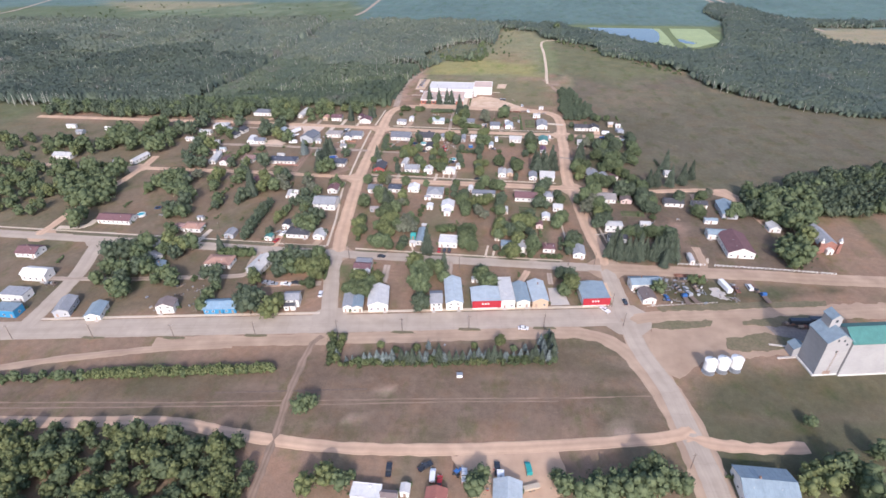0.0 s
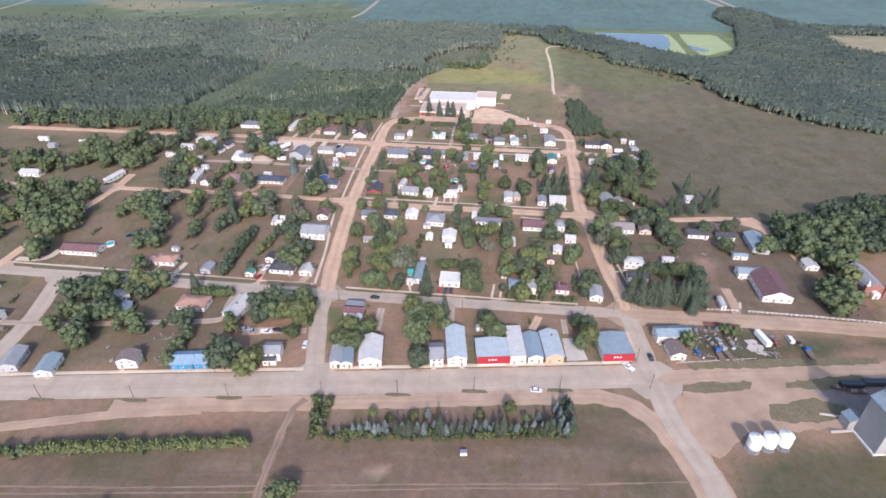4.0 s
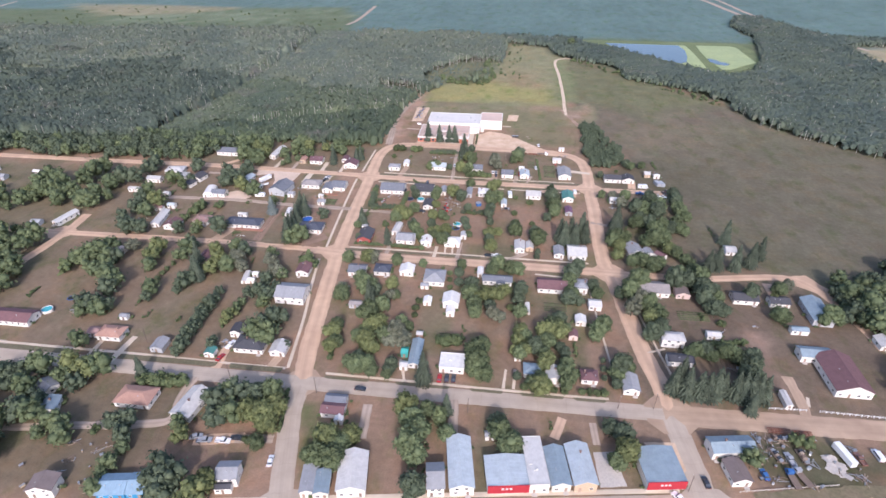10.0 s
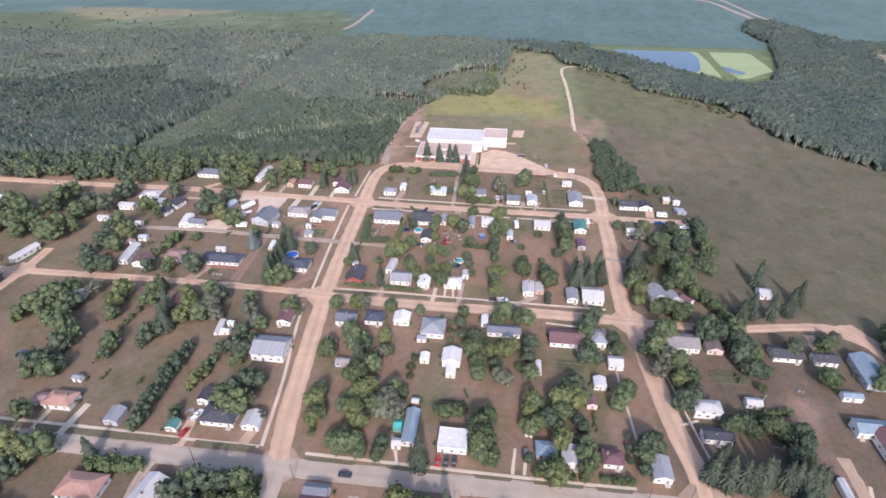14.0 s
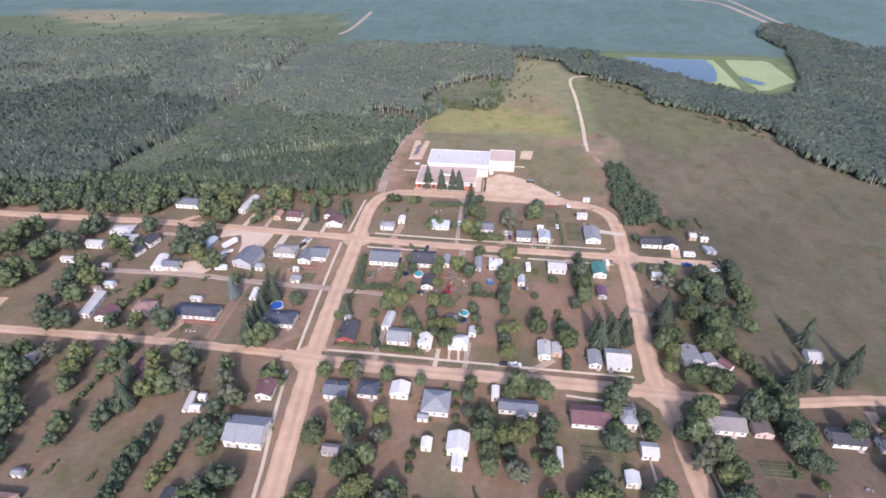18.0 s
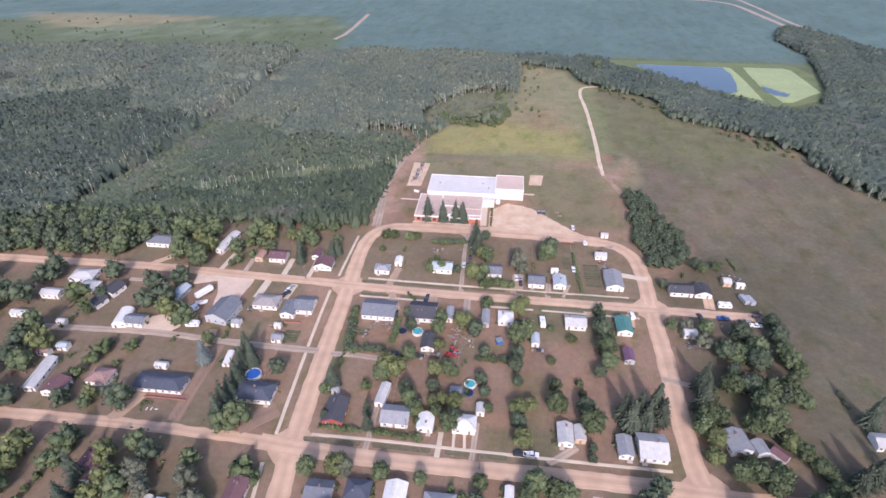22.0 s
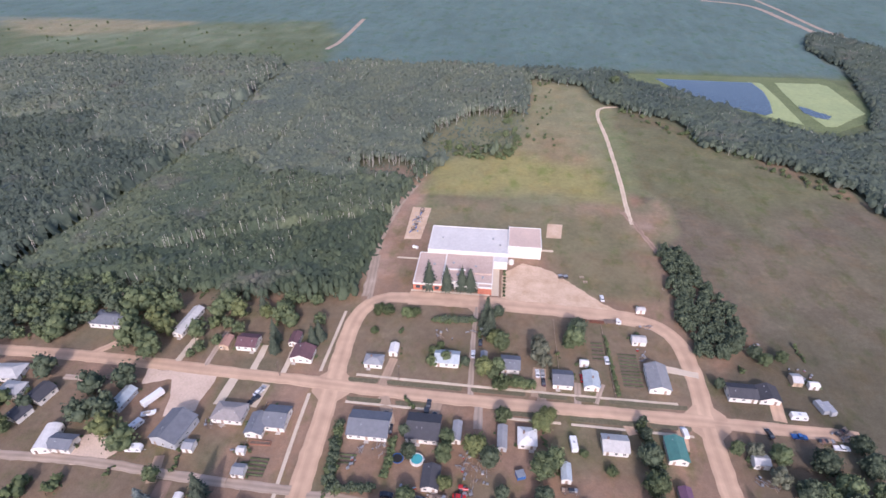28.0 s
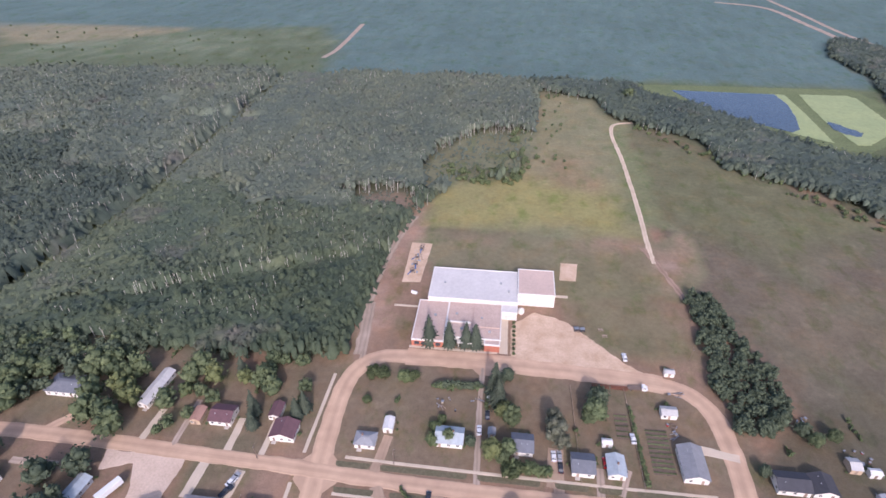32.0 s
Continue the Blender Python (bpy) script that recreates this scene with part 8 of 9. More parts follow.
for p in (
    (91.2, 356.8, 6, "d"), (73.6, 353.8, 8.1, "d"), (65.3, 353.8, 8.8, "d"), (70, 350, 9.8, "d"), (82.8, 371.1, 6.4, "d"), (99.2, 353.8, 7.5, "c"), (104.2, 356.2, 7.5, "c"), (116, 382.3, 7.5, "c"), (113.4, 355.9, 7.1, "c"), (122.4, 360, 7.5, "c"), (130.2, 368.6, 6.6, "c"), (-89.6, 338.7, 6.8, "d"), (-79.2, 340.4, 9.3, "o"), (-76.3, 339.7, 7.6, "s"), (-63.8, 339.7, 6.6, "d"), (-49.8, 339.1, 5.5, "d"), (-85.1, 306.9, 8.6, "d"), (-85.3, 311.7, 7, "s"), (-74.1, 314.3, 10.2, "d"), (-69.4, 301, 7.5, "c"), (-78, 319, 9.3, "d"), (-70.2, 313.2, 7.5, "k"),
):
    tree(*p)
for p in (
    (-62.3, 318.6, 6.8, "o"), (-61.8, 309.6, 5.9, "s"), (-59.6, 311.3, 6.6, "d"), (-68.2, 294.8, 8.4, "d"), (-63.5, 300.5, 8.7, "d"), (-72.1, 295.4, 6.7, "d"), (-65.1, 286.6, 9.1, "o"), (-62.2, 289.1, 8.2, "o"), (-66.8, 283.8, 8.2, "o"), (-52.9, 289.4, 6.9, "d"), (-49.3, 288.7, 5.9, "d"), (-53.7, 282.2, 10.2, "s"), (-55.1, 277.4, 8.8, "s"), (-49.6, 278, 8.8, "s"), (-57.8, 279.9, 8.9, "d"), (-82.1, 280.4, 8.2, "o"), (-79.3, 275, 7.5, "d"), (-80.6, 271.9, 7.4, "o"), (-81, 284.4, 6.9, "d"), (-65.9, 275.9, 8.8, "o"), (-62.9, 272.5, 7.8, "o"), (-70, 278.1, 6.7, "d"),
):
    tree(*p)
for p in (
    (-66.5, 260.9, 8.3, "d"), (-62.7, 262.7, 8.3, "d"), (-69.4, 263.7, 7.3, "d"), (-60, 260.1, 6.3, "d"), (-66.8, 265.8, 6.4, "k"), (-52.8, 261, 6.1, "k"), (-52.3, 263.8, 5.8, "k"), (-53.5, 258.9, 4.9, "d"), (-38, 257.8, 7.5, "c"), (-48.3, 304.1, 3.7, "b"), (-47.9, 309.5, 3.8, "b"), (-48, 299.1, 3.1, "b"), (-35.1, 335, 3.5, "b"), (-34.5, 328.8, 3.4, "b"), (-33.8, 322.8, 3.4, "b"), (-30.2, 333.7, 5.3, "k"), (-29.3, 339.6, 6.4, "d"), (-29.5, 325.6, 5.2, "k"), (-23.5, 314.6, 8.4, "d"), (-20.6, 307.8, 8.2, "d"), (-22.8, 322.9, 7.5, "k"), (-20.2, 301.5, 7, "d"),
):
    tree(*p)
for p in (
    (-31.2, 282, 7.2, "b"), (-26.8, 282.8, 6.7, "b"), (-34.6, 282.5, 4.9, "b"), (-17.1, 267.3, 10.2, "d"), (-18.4, 272.8, 9.5, "d"), (-15.5, 279.3, 8.6, "d"), (-15.7, 263, 8.8, "d"), (-13.6, 261.4, 7.2, "d"), (-18.8, 263.8, 6.1, "d"), (-19.6, 312.1, 7.2, "o"), (-14.9, 315.6, 8.4, "o"), (-9.9, 316.3, 8.4, "o"), (-6.2, 319.2, 7.4, "o"), (-13.1, 336.3, 7.7, "d"), (-10.5, 340.8, 8, "d"), (-3.8, 339.6, 7.7, "d"), (0.2, 337.9, 7.7, "d"), (1.3, 322.1, 7.4, "k"), (0, 314.5, 7.2, "k"), (-3.5, 308.9, 3.8, "o"), (1.1, 303.6, 8, "d"), (-11.9, 300.1, 8.2, "s"),
):
    tree(*p)
for p in (
    (-8.3, 299.7, 6.9, "s"), (-13.3, 308.3, 5.7, "k"), (0.9, 290.6, 7.8, "o"), (-0.2, 285.1, 6.6, "o"), (3.2, 288.5, 6.6, "d"), (15.6, 296, 9.9, "d"), (12, 291, 9.5, "o"), (17.6, 291.7, 9.5, "o"), (12.8, 285.7, 8.6, "d"), (21.4, 295.3, 6.7, "d"), (18.4, 300.6, 8.1, "k"), (27.6, 338.3, 9, "k"), (25.8, 332.2, 8.6, "d"), (30.9, 343.9, 7.7, "k"), (26.2, 322.7, 8.2, "d"), (24.4, 316.9, 8.2, "k"), (29.5, 317.1, 5.7, "k"), (38.7, 323.2, 6.8, "d"), (37, 329, 6.4, "k"), (35.7, 294.4, 8.8, "d"), (38.5, 298.3, 7.8, "d"), (34.5, 292.3, 6.6, "d"),
):
    tree(*p)
for p in (
    (2.9, 279.2, 7.5, "o"), (0.8, 276.8, 6.3, "d"), (-1.3, 278.5, 5.1, "o"), (11.4, 277.4, 7.5, "d"), (12.2, 273.5, 7.4, "o"), (11, 270.9, 6.9, "o"), (7.3, 281.1, 7.6, "k"), (20.1, 279.5, 5.5, "k"), (18.3, 282.2, 5.1, "k"), (20.4, 272.1, 6.9, "d"), (18.9, 266.7, 7, "d"), (19.5, 261.8, 6.9, "d"), (22, 266.3, 5.8, "d"), (8.5, 261.7, 7, "d"), (5.6, 260.6, 5.8, "d"), (11.5, 260.2, 5.7, "o"), (-0.3, 264.5, 4, "k"), (36.1, 278.5, 2.9, "k"), (35.7, 273.2, 2.9, "k"), (35.3, 268, 2.8, "k"), (41.8, 272.8, 8.1, "k"), (40.3, 269.2, 7, "d"),
):
    tree(*p)
for p in (
    (44.8, 276.7, 6, "k"), (39.6, 263.9, 5, "k"), (46.3, 273.3, 5.2, "d"), (25.5, 259.7, 3.4, "b"), (28.4, 259.8, 3.4, "b"), (31.4, 259.7, 3.4, "b"), (34.3, 259.8, 3.4, "b"), (2.7, 259.1, 3.4, "b"), (6.7, 259.1, 3.4, "b"), (10.7, 259.1, 3.4, "b"), (14.6, 259.1, 3.4, "b"), (18.6, 259.3, 3.4, "b"), (60.3, 335.6, 9.9, "d"), (55.5, 329.7, 8.8, "d"), (57.4, 317.5, 10.2, "s"), (52.9, 311.3, 10.2, "s"), (60.8, 315.7, 10.2, "d"), (54, 322.7, 10.2, "d"), (64.2, 309, 8.9, "d"), (60.5, 307.4, 8.1, "o"), (49.8, 324.3, 7.2, "k"), (78, 337.1, 10.2, "k"),
):
    tree(*p)
for p in (
    (82, 342.3, 9.9, "d"), (84.5, 337.2, 8.8, "k"), (91.2, 339.4, 9.9, "d"), (90.4, 332.8, 10.2, "k"), (94.6, 330.3, 9.4, "k"), (89.1, 324, 9.4, "k"), (91.7, 317.3, 9.1, "k"), (95.1, 316.7, 8.1, "k"), (90.6, 349.2, 7.5, "d"), (96.1, 326.3, 7, "d"), (113, 331.2, 8.4, "k"), (128.4, 336.9, 8.4, "d"), (133.7, 340.3, 7.2, "s"), (124.4, 331.2, 4.7, "o"), (120.8, 316, 8.8, "d"), (122.6, 314.1, 6.6, "d"), (60.1, 295.9, 8.6, "k"), (64.5, 300.1, 7.4, "k"), (58, 295.2, 6.4, "k"), (93.4, 309.1, 4.3, "b"), (72.7, 285.5, 6.1, "d"), (76.1, 286.9, 6.9, "d"),
):
    tree(*p)
for p in (
    (79.3, 287.3, 6.9, "k"), (81.7, 284.9, 6.9, "d"), (87.5, 286.9, 6.9, "d"), (91.6, 287.2, 7.2, "d"), (97.5, 284.5, 8.7, "k"), (97, 280.5, 8.7, "k"), (92.5, 273.7, 8.3, "k"), (96.1, 274.8, 6.8, "k"), (92.7, 284.6, 7.2, "d"), (63.8, 265.9, 7.5, "c"), (65.7, 262.5, 7.5, "c"), (61.2, 264.1, 6.1, "c"), (70.7, 262.7, 7.5, "c"), (73.6, 262.5, 7.2, "c"), (76.5, 262.8, 7.2, "c"), (80.4, 265.2, 6.1, "c"), (84.3, 263.7, 7.2, "c"), (86.9, 263.2, 6.8, "c"), (89.6, 262.8, 6.8, "c"), (92.5, 263.2, 6.8, "c"), (95.4, 263.6, 6.6, "c"), (143.5, 317.1, 8.8, "d"),
):
    tree(*p)
for p in (
    (139.4, 314.5, 6.6, "d"), (146.5, 315.4, 6.4, "d"), (-91.9, 494.1, 7, "b"), (-87.9, 494, 6.4, "b"), (-78.4, 493, 6.8, "b"), (-74.5, 493.5, 5.7, "b"), (-91.6, 479.6, 3.9, "b"), (-62.2, 469.4, 5.2, "b"), (-62.6, 463, 5.1, "b"), (-60.2, 473.4, 4.3, "b"), (-56.8, 464.6, 5.1, "d"), (-48.4, 464.2, 4.7, "k"), (-38.9, 483.6, 7.5, "c"), (-40.4, 489.8, 7.2, "c"), (-35.4, 498, 6.1, "k"), (-33.5, 475.4, 8.2, "d"), (-36, 477.3, 7.2, "o"), (-40, 458.9, 8.1, "o"), (-36.5, 458.4, 6.7, "d"), (-34.3, 461.6, 6.9, "d"), (-16.4, 469.2, 10.2, "s"), (-16.9, 474.5, 10.2, "s"),
):
    tree(*p)
for p in (
    (-14.7, 466.3, 8.2, "s"), (-0.9, 481.4, 10.2, "d"), (1, 487.8, 8.7, "k"), (-3.2, 479.5, 7, "d"), (-26.1, 454.9, 5.9, "b"), (-34, 452.6, 5.7, "b"), (-30.6, 453.8, 5.9, "b"), (-103.3, 202, 8.8, "o"), (-100.5, 231.8, 10.2, "o"), (-101.5, 240.9, 9.9, "k"), (-94, 230.8, 10.2, "o"), (-90.8, 235.2, 9.5, "o"), (-94.5, 242.3, 8.8, "d"), (-91.7, 227.4, 8.4, "o"), (-97.3, 221.7, 4.1, "b"), (-92.8, 220.1, 6.9, "d"), (-68, 223.7, 10.2, "o"), (-63.2, 222.8, 10.2, "d"), (-68.5, 216.9, 9.9, "d"), (-63.7, 216, 9.5, "d"), (-72, 216.6, 6.7, "d"), (-59.6, 226.4, 8.2, "o"),
):
    tree(*p)
for p in (
    (-39, 235.8, 10.2, "d"), (-35.9, 230.5, 10.2, "d"), (-38.4, 224.1, 10.2, "d"), (-35.5, 219.8, 8.8, "d"), (-42.3, 240.8, 9.5, "o"), (-34.8, 208.4, 9.2, "k"), (-34, 241.6, 7, "d"), (-28.8, 237.9, 5.6, "p"), (-26.9, 243, 5.1, "c"), (-25.6, 231.1, 6.9, "d"), (-6.4, 233.8, 8.9, "d"), (-2.9, 229.1, 9.5, "d"), (-7.7, 239.7, 6.9, "k"), (38, 237.9, 7.8, "k"), (37.9, 229.4, 9.4, "o"), (34.5, 226.9, 7.6, "d"), (34, 241.3, 6.7, "k"),
):
    tree(*p)
for px, py, s, k in (
    (88.7, 257, 6, "c"), (-237, 317, 6.4, "b"), (156.1, 327.5, 6.1, "b"), (80.7, 233.3, 8.2, "d"), (100.2, 244.3, 5.5, "b"), (103.9, 243.4, 5.5, "b"), (-238.9, 470.8, 11.3, "d"), (-234.1, 460.8, 11.3, "d"), (-240.3, 478.2, 11.3, "d"), (-198, 458.3, 11.3, "d"), (-191.5, 459.1, 11.3, "d"), (-185.7, 452.9, 10.9, "d"), (-202.2, 467.3, 11.3, "d"), (-192.2, 472.2, 10.5, "o"), (-186, 467.7, 9.2, "o"), (-202, 482.5, 11.3, "d"), (-209.2, 481.7, 11.3, "d"), (-194.9, 478.4, 9.6, "d"), (-189.5, 482.1, 9.6, "d"), (-166.5, 475, 7, "b"), (-171.5, 467.7, 9.1, "d"), (-166.6, 481.6, 9.6, "d"),
):
    outlying.tree(px, py, s, k, outer)
for px, py, s, k in (
    (-160.3, 475.1, 5.6, "d"), (-160.6, 463.7, 5.3, "d"), (-157.3, 482.9, 9.6, "o"), (-163.8, 486.9, 11.3, "d"), (-153.9, 472.3, 6.8, "d"), (-133, 461.9, 6, "c"), (-134.8, 468.3, 6, "c"), (-147.5, 487.5, 6, "c"), (-136, 485.1, 9.6, "d"), (-131.7, 480, 8.5, "d"), (-117.6, 469, 6, "c"), (-115.4, 472.4, 6, "c"), (-118.2, 482.2, 7, "d"), (-166.2, 459, 5.2, "d"), (-168.9, 455.2, 4.3, "d"), (65.7, 844.1, 11.3, "d"), (-270.4, 380.3, 11.3, "d"), (-281.5, 387.9, 11.3, "d"), (-268, 389.5, 11.3, "d"), (-267.6, 404.7, 11.3, "d"), (-294.5, 387.3, 11.3, "d"), (-296.3, 398.7, 11.3, "d"),
):
    outlying.tree(px, py, s, k, outer)
for px, py, s, k in (
    (-304, 388.3, 11.3, "d"), (-338.7, 380.9, 9.6, "b"), (-277.1, 312.1, 11.3, "d"), (-263.9, 312.6, 11.3, "d"), (-291.9, 320.6, 11.3, "d"), (-269.9, 330.1, 11.3, "d"), (-288.4, 335, 11.3, "d"), (-267.8, 337.4, 11.3, "d"), (-309, 332.5, 11.3, "d"), (-265.1, 304.4, 11.3, "d"), (-270.2, 297.8, 11.3, "d"), (-253.7, 293.9, 11.3, "d"), (-269, 289, 11.3, "d"), (-284, 302.2, 11.3, "d"), (-256.7, 306.7, 11.3, "d"), (-258.8, 287.6, 11.3, "d"), (-251, 264.9, 11.3, "d"), (-254.3, 274.7, 9, "d"), (-326.2, 379, 11.3, "d"), (-309.2, 377.2, 11.3, "d"), (-346.4, 381.8, 11.3, "d"), (-286.2, 379.9, 11.3, "d"),
):
    outlying.tree(px, py, s, k, outer)
for px, py, s, k in (
    (159.3, 333.9, 11.3, "d"), (163.6, 323.7, 11.3, "d"), (174.4, 335.7, 11.3, "d"), (176.6, 328.8, 11.3, "d"), (188, 341, 11.3, "d"), (191.8, 334.8, 11.3, "d"), (205.3, 353.3, 11.3, "d"), (179.5, 317.8, 11.3, "d"), (188.1, 318.8, 11.3, "d"), (168.2, 309.3, 11.3, "d"), (161.5, 310.9, 11.3, "d"), (179.8, 305.9, 11.3, "d"), (169.2, 300.1, 11.3, "d"), (172.3, 287.9, 11.3, "o"), (154.8, 269.6, 11.3, "d"), (161.8, 274.2, 11.3, "d"), (157.7, 279.5, 10.5, "d"), (161.6, 266.7, 11.3, "d"), (159.3, 345.6, 9.6, "d"), (156.5, 262.8, 10, "b"), (-70.9, 515.4, 8.9, "c"), (-61.9, 515.2, 8.1, "c"),
):
    outlying.tree(px, py, s, k, outer)
for px, py, s, k in (
    (-54.3, 515.5, 7.5, "c"), (-50, 515.5, 8.1, "c"), (-70.9, 141.5, 7.8, "d"), (-67.9, 144.4, 6.5, "d"), (-52.7, 112.4, 8.5, "o"), (-47.5, 111.1, 7.5, "d"), (-58.1, 108, 7.5, "o"), (-44.7, 114.7, 4.5, "d"), (-0.9, 118.2, 7.7, "d"), (-2.5, 113.8, 7.4, "d"), (27, 117, 7.4, "d"), (34, 115, 9.2, "d"), (41.4, 116.8, 9.2, "d"), (45.5, 120.3, 9.4, "d"), (48.4, 116.2, 10, "d"), (54.1, 118.7, 10.4, "d"), (60.2, 121.8, 9.4, "d"), (57.5, 126.1, 8.8, "d"), (24.7, 122, 4.9, "d"), (38.3, 120.3, 7.5, "d"), (51.8, 124.6, 8.5, "d"), (65.9, 121.4, 6.8, "d"),
):
    outlying.tree(px, py, s, k, outer)
for px, py, s, k in (
    (122.1, 134.9, 9.6, "d"), (117.3, 132.2, 9.6, "d"), (113.7, 127.8, 9.4, "o"), (126.4, 129, 9.4, "d"), (136.7, 141.7, 7.9, "d"), (110.3, 131.3, 7.7, "o"), (106.2, 125.6, 7.4, "o"), (124.3, 122, 10.9, "d"), (119.6, 154.9, 5.1, "d"), (-264.6, 379.9, 11.3, "d"), (-288.2, 408, 10.8, "d"), (-287.9, 417, 11.3, "d"), (-287.9, 429.1, 11.3, "d"), (-316.6, 402.1, 11.3, "d"), (-312.2, 408, 10.9, "d"), (-266.5, 412.4, 8.6, "d"), (-304.3, 405.2, 10.8, "d"), (-263.7, 412.7, 11.5, "k"), (-254.4, 413.4, 10.1, "k"), (-255.4, 430, 10.1, "k"), (-254.7, 437.6, 10.1, "k"), (-232.7, 420.8, 10.1, "b"),
):
    outlying.tree(px, py, s, k, outer)
for px, py, s, k in (
    (-223.8, 438.5, 10.1, "k"), (-220.4, 421.2, 6.3, "k"), (-234.7, 394.2, 10.1, "d"), (-223.6, 385, 10.1, "o"), (-235, 386.5, 9.4, "k"), (-233.6, 376.9, 8.7, "k"), (-224.6, 372.9, 10.1, "d"), (-260, 390, 6.5, "d"), (-224.9, 354.6, 10.1, "k"), (-217.3, 354.8, 10.1, "k"), (-234.9, 365.9, 7.4, "k"), (-195.2, 357.1, 8, "k"), (-196.9, 385.6, 7.8, "b"), (-197.5, 379.8, 7.2, "b"), (-197.1, 389.3, 6.1, "b"), (-200, 372.6, 5.2, "b"), (-186.4, 388.8, 5.5, "b"), (-185.9, 391.2, 4.9, "b"), (-186.8, 379.6, 3.6, "b"), (-185.4, 361.2, 6.2, "o"), (-185.4, 357, 5.6, "d"), (-171.5, 359.3, 10.1, "k"),
):
    outlying.tree(px, py, s, k, outer)
for px, py, s, k in (
    (-220.2, 409.3, 5.5, "p"), (-198.6, 431.7, 10.1, "k"), (-186.6, 421.4, 10.1, "k"), (-194.3, 417.8, 10.1, "k"), (-186.9, 436.5, 10.1, "k"), (-180.8, 412.3, 10.1, "o"), (-171, 407.9, 10.1, "d"), (-153.4, 396.5, 6.2, "d"), (-150.1, 385.7, 7.4, "u"), (-133.9, 392.4, 7.5, "c"), (-132.4, 384.1, 7.5, "c"), (-128.8, 385.8, 7.5, "c"), (-130.8, 375.1, 7.5, "c"), (-130.5, 368.2, 7.5, "c"), (-130.1, 361.6, 7.5, "c"), (-129.4, 355.4, 7.5, "c"), (-122, 355.4, 10.1, "d"), (-126, 353, 9.1, "d"), (-117.2, 383.5, 7.7, "k"),
):
    outlying.tree(px, py, s, k, outer)
for px, py, s, k in (
    (-234, 314.9, 9.5, "b"), (-226.8, 323, 10.1, "d"), (-223.2, 328.2, 10.1, "d"), (-221.3, 335.2, 10.1, "d"), (-215.5, 321.1, 10.1, "d"), (-230.6, 320.9, 9.7, "d"), (-209.4, 310, 10.1, "d"), (-199.7, 302.5, 10.1, "d"), (-199, 297.4, 9.9, "k"), (-219.3, 313.6, 9.4, "d"), (-210.5, 336.4, 8.3, "s"), (-212.8, 324.4, 8.1, "k"), (-190.7, 319.7, 9, "d"), (-194.5, 328.1, 9.2, "o"), (-194, 334.6, 10, "o"), (-179.3, 300.5, 9, "d"), (-178, 294.4, 5.3, "k"), (-182.2, 325.9, 3.2, "b"), (-183, 321.4, 3.1, "b"), (-183.2, 317.1, 3.1, "b"), (-183.5, 312.9, 3, "b"), (-180.2, 330.7, 8.1, "d"),
):
    outlying.tree(px, py, s, k, outer)
for px, py, s, k in (
    (-179.2, 337.2, 9.2, "d"), (-178.2, 340.4, 8.3, "k"), (-166.1, 306.4, 8.4, "k"), (-164.9, 311.3, 7.4, "k"), (-167.2, 302.8, 4.9, "k"), (-202.7, 284.4, 9.4, "k"), (-199.6, 287, 8.7, "k"), (-202.1, 281.6, 8.4, "d"), (-194.4, 282, 9.4, "d"), (-193.5, 287.1, 7.1, "k"), (-205.4, 289.1, 7.3, "k"), (-188.9, 261.3, 7.8, "d"), (-145.6, 303.3, 5.3, "k"), (-145.3, 296.8, 6.6, "k"), (-145, 291.5, 6.6, "k"), (-145.6, 286.4, 6.4, "k"), (-145.4, 281.5, 6.2, "k"), (-145.2, 276.7, 6.2, "k"), (-145, 272.1, 6.2, "k"), (-144.9, 267.7, 5.9, "k"), (-144.7, 263.4, 5.9, "k"), (-145.1, 261, 5, "k"),
):
    outlying.tree(px, py, s, k, outer)
for px, py, s, k in (
    (-164.8, 317.1, 7.5, "c"), (-167.6, 326.7, 7.5, "c"), (-161.7, 314.3, 7.5, "c"), (-158.2, 319.6, 8.7, "o"), (-155.9, 326.2, 9, "o"), (-162.1, 335.3, 8.1, "o"), (-150, 322.7, 8.7, "d"), (-147.3, 329.1, 9.4, "s"), (-142.5, 324.4, 7.6, "s"), (-146.9, 337.2, 8.1, "k"), (-153.2, 341.2, 8.1, "d"), (-129.1, 329.5, 8.7, "s"), (-123.2, 321.7, 8.4, "s"), (-130.9, 337, 7.8, "d"), (-120.3, 320.9, 7.4, "d"), (-125.8, 314.4, 6.9, "k"), (-126.3, 306.2, 7.3, "k"), (-119.8, 303.3, 7.1, "k"), (-121.4, 297.9, 6.6, "d"), (-118.6, 309.7, 6.3, "k"), (-130.2, 302.9, 5.8, "k"), (-131.7, 297.6, 5.2, "d"),
):
    outlying.tree(px, py, s, k, outer)
for px, py, s, k in (
    (-131.8, 292.3, 5, "d"), (-132.4, 288.5, 5.5, "o"), (-133.2, 285.1, 5.4, "o"), (-134.1, 282.6, 4, "o"), (-120.8, 297, 4.3, "o"), (-116.3, 275.7, 8.5, "d"), (-113.7, 280.6, 8.7, "k"), (-111, 285.7, 9, "k"), (-108.8, 274.7, 9.4, "d"), (-108, 286.8, 7.6, "k"), (-111.4, 272.3, 7.6, "d"), (-100, 271.4, 3.7, "k"), (-132.4, 267, 4.7, "k"), (-133.1, 270.3, 3.8, "k"), (-112, 335.9, 9.2, "b"), (-107.1, 333.6, 6.1, "b"), (-208.4, 233.7, 10.1, "k"), (-203.6, 236.1, 10.1, "k"), (-200.5, 240.1, 9.9, "k"), (-193.6, 244.2, 10.1, "d"), (-191.2, 233.1, 10.1, "d"), (-183.3, 241.9, 7.4, "d"),
):
    outlying.tree(px, py, s, k, outer)
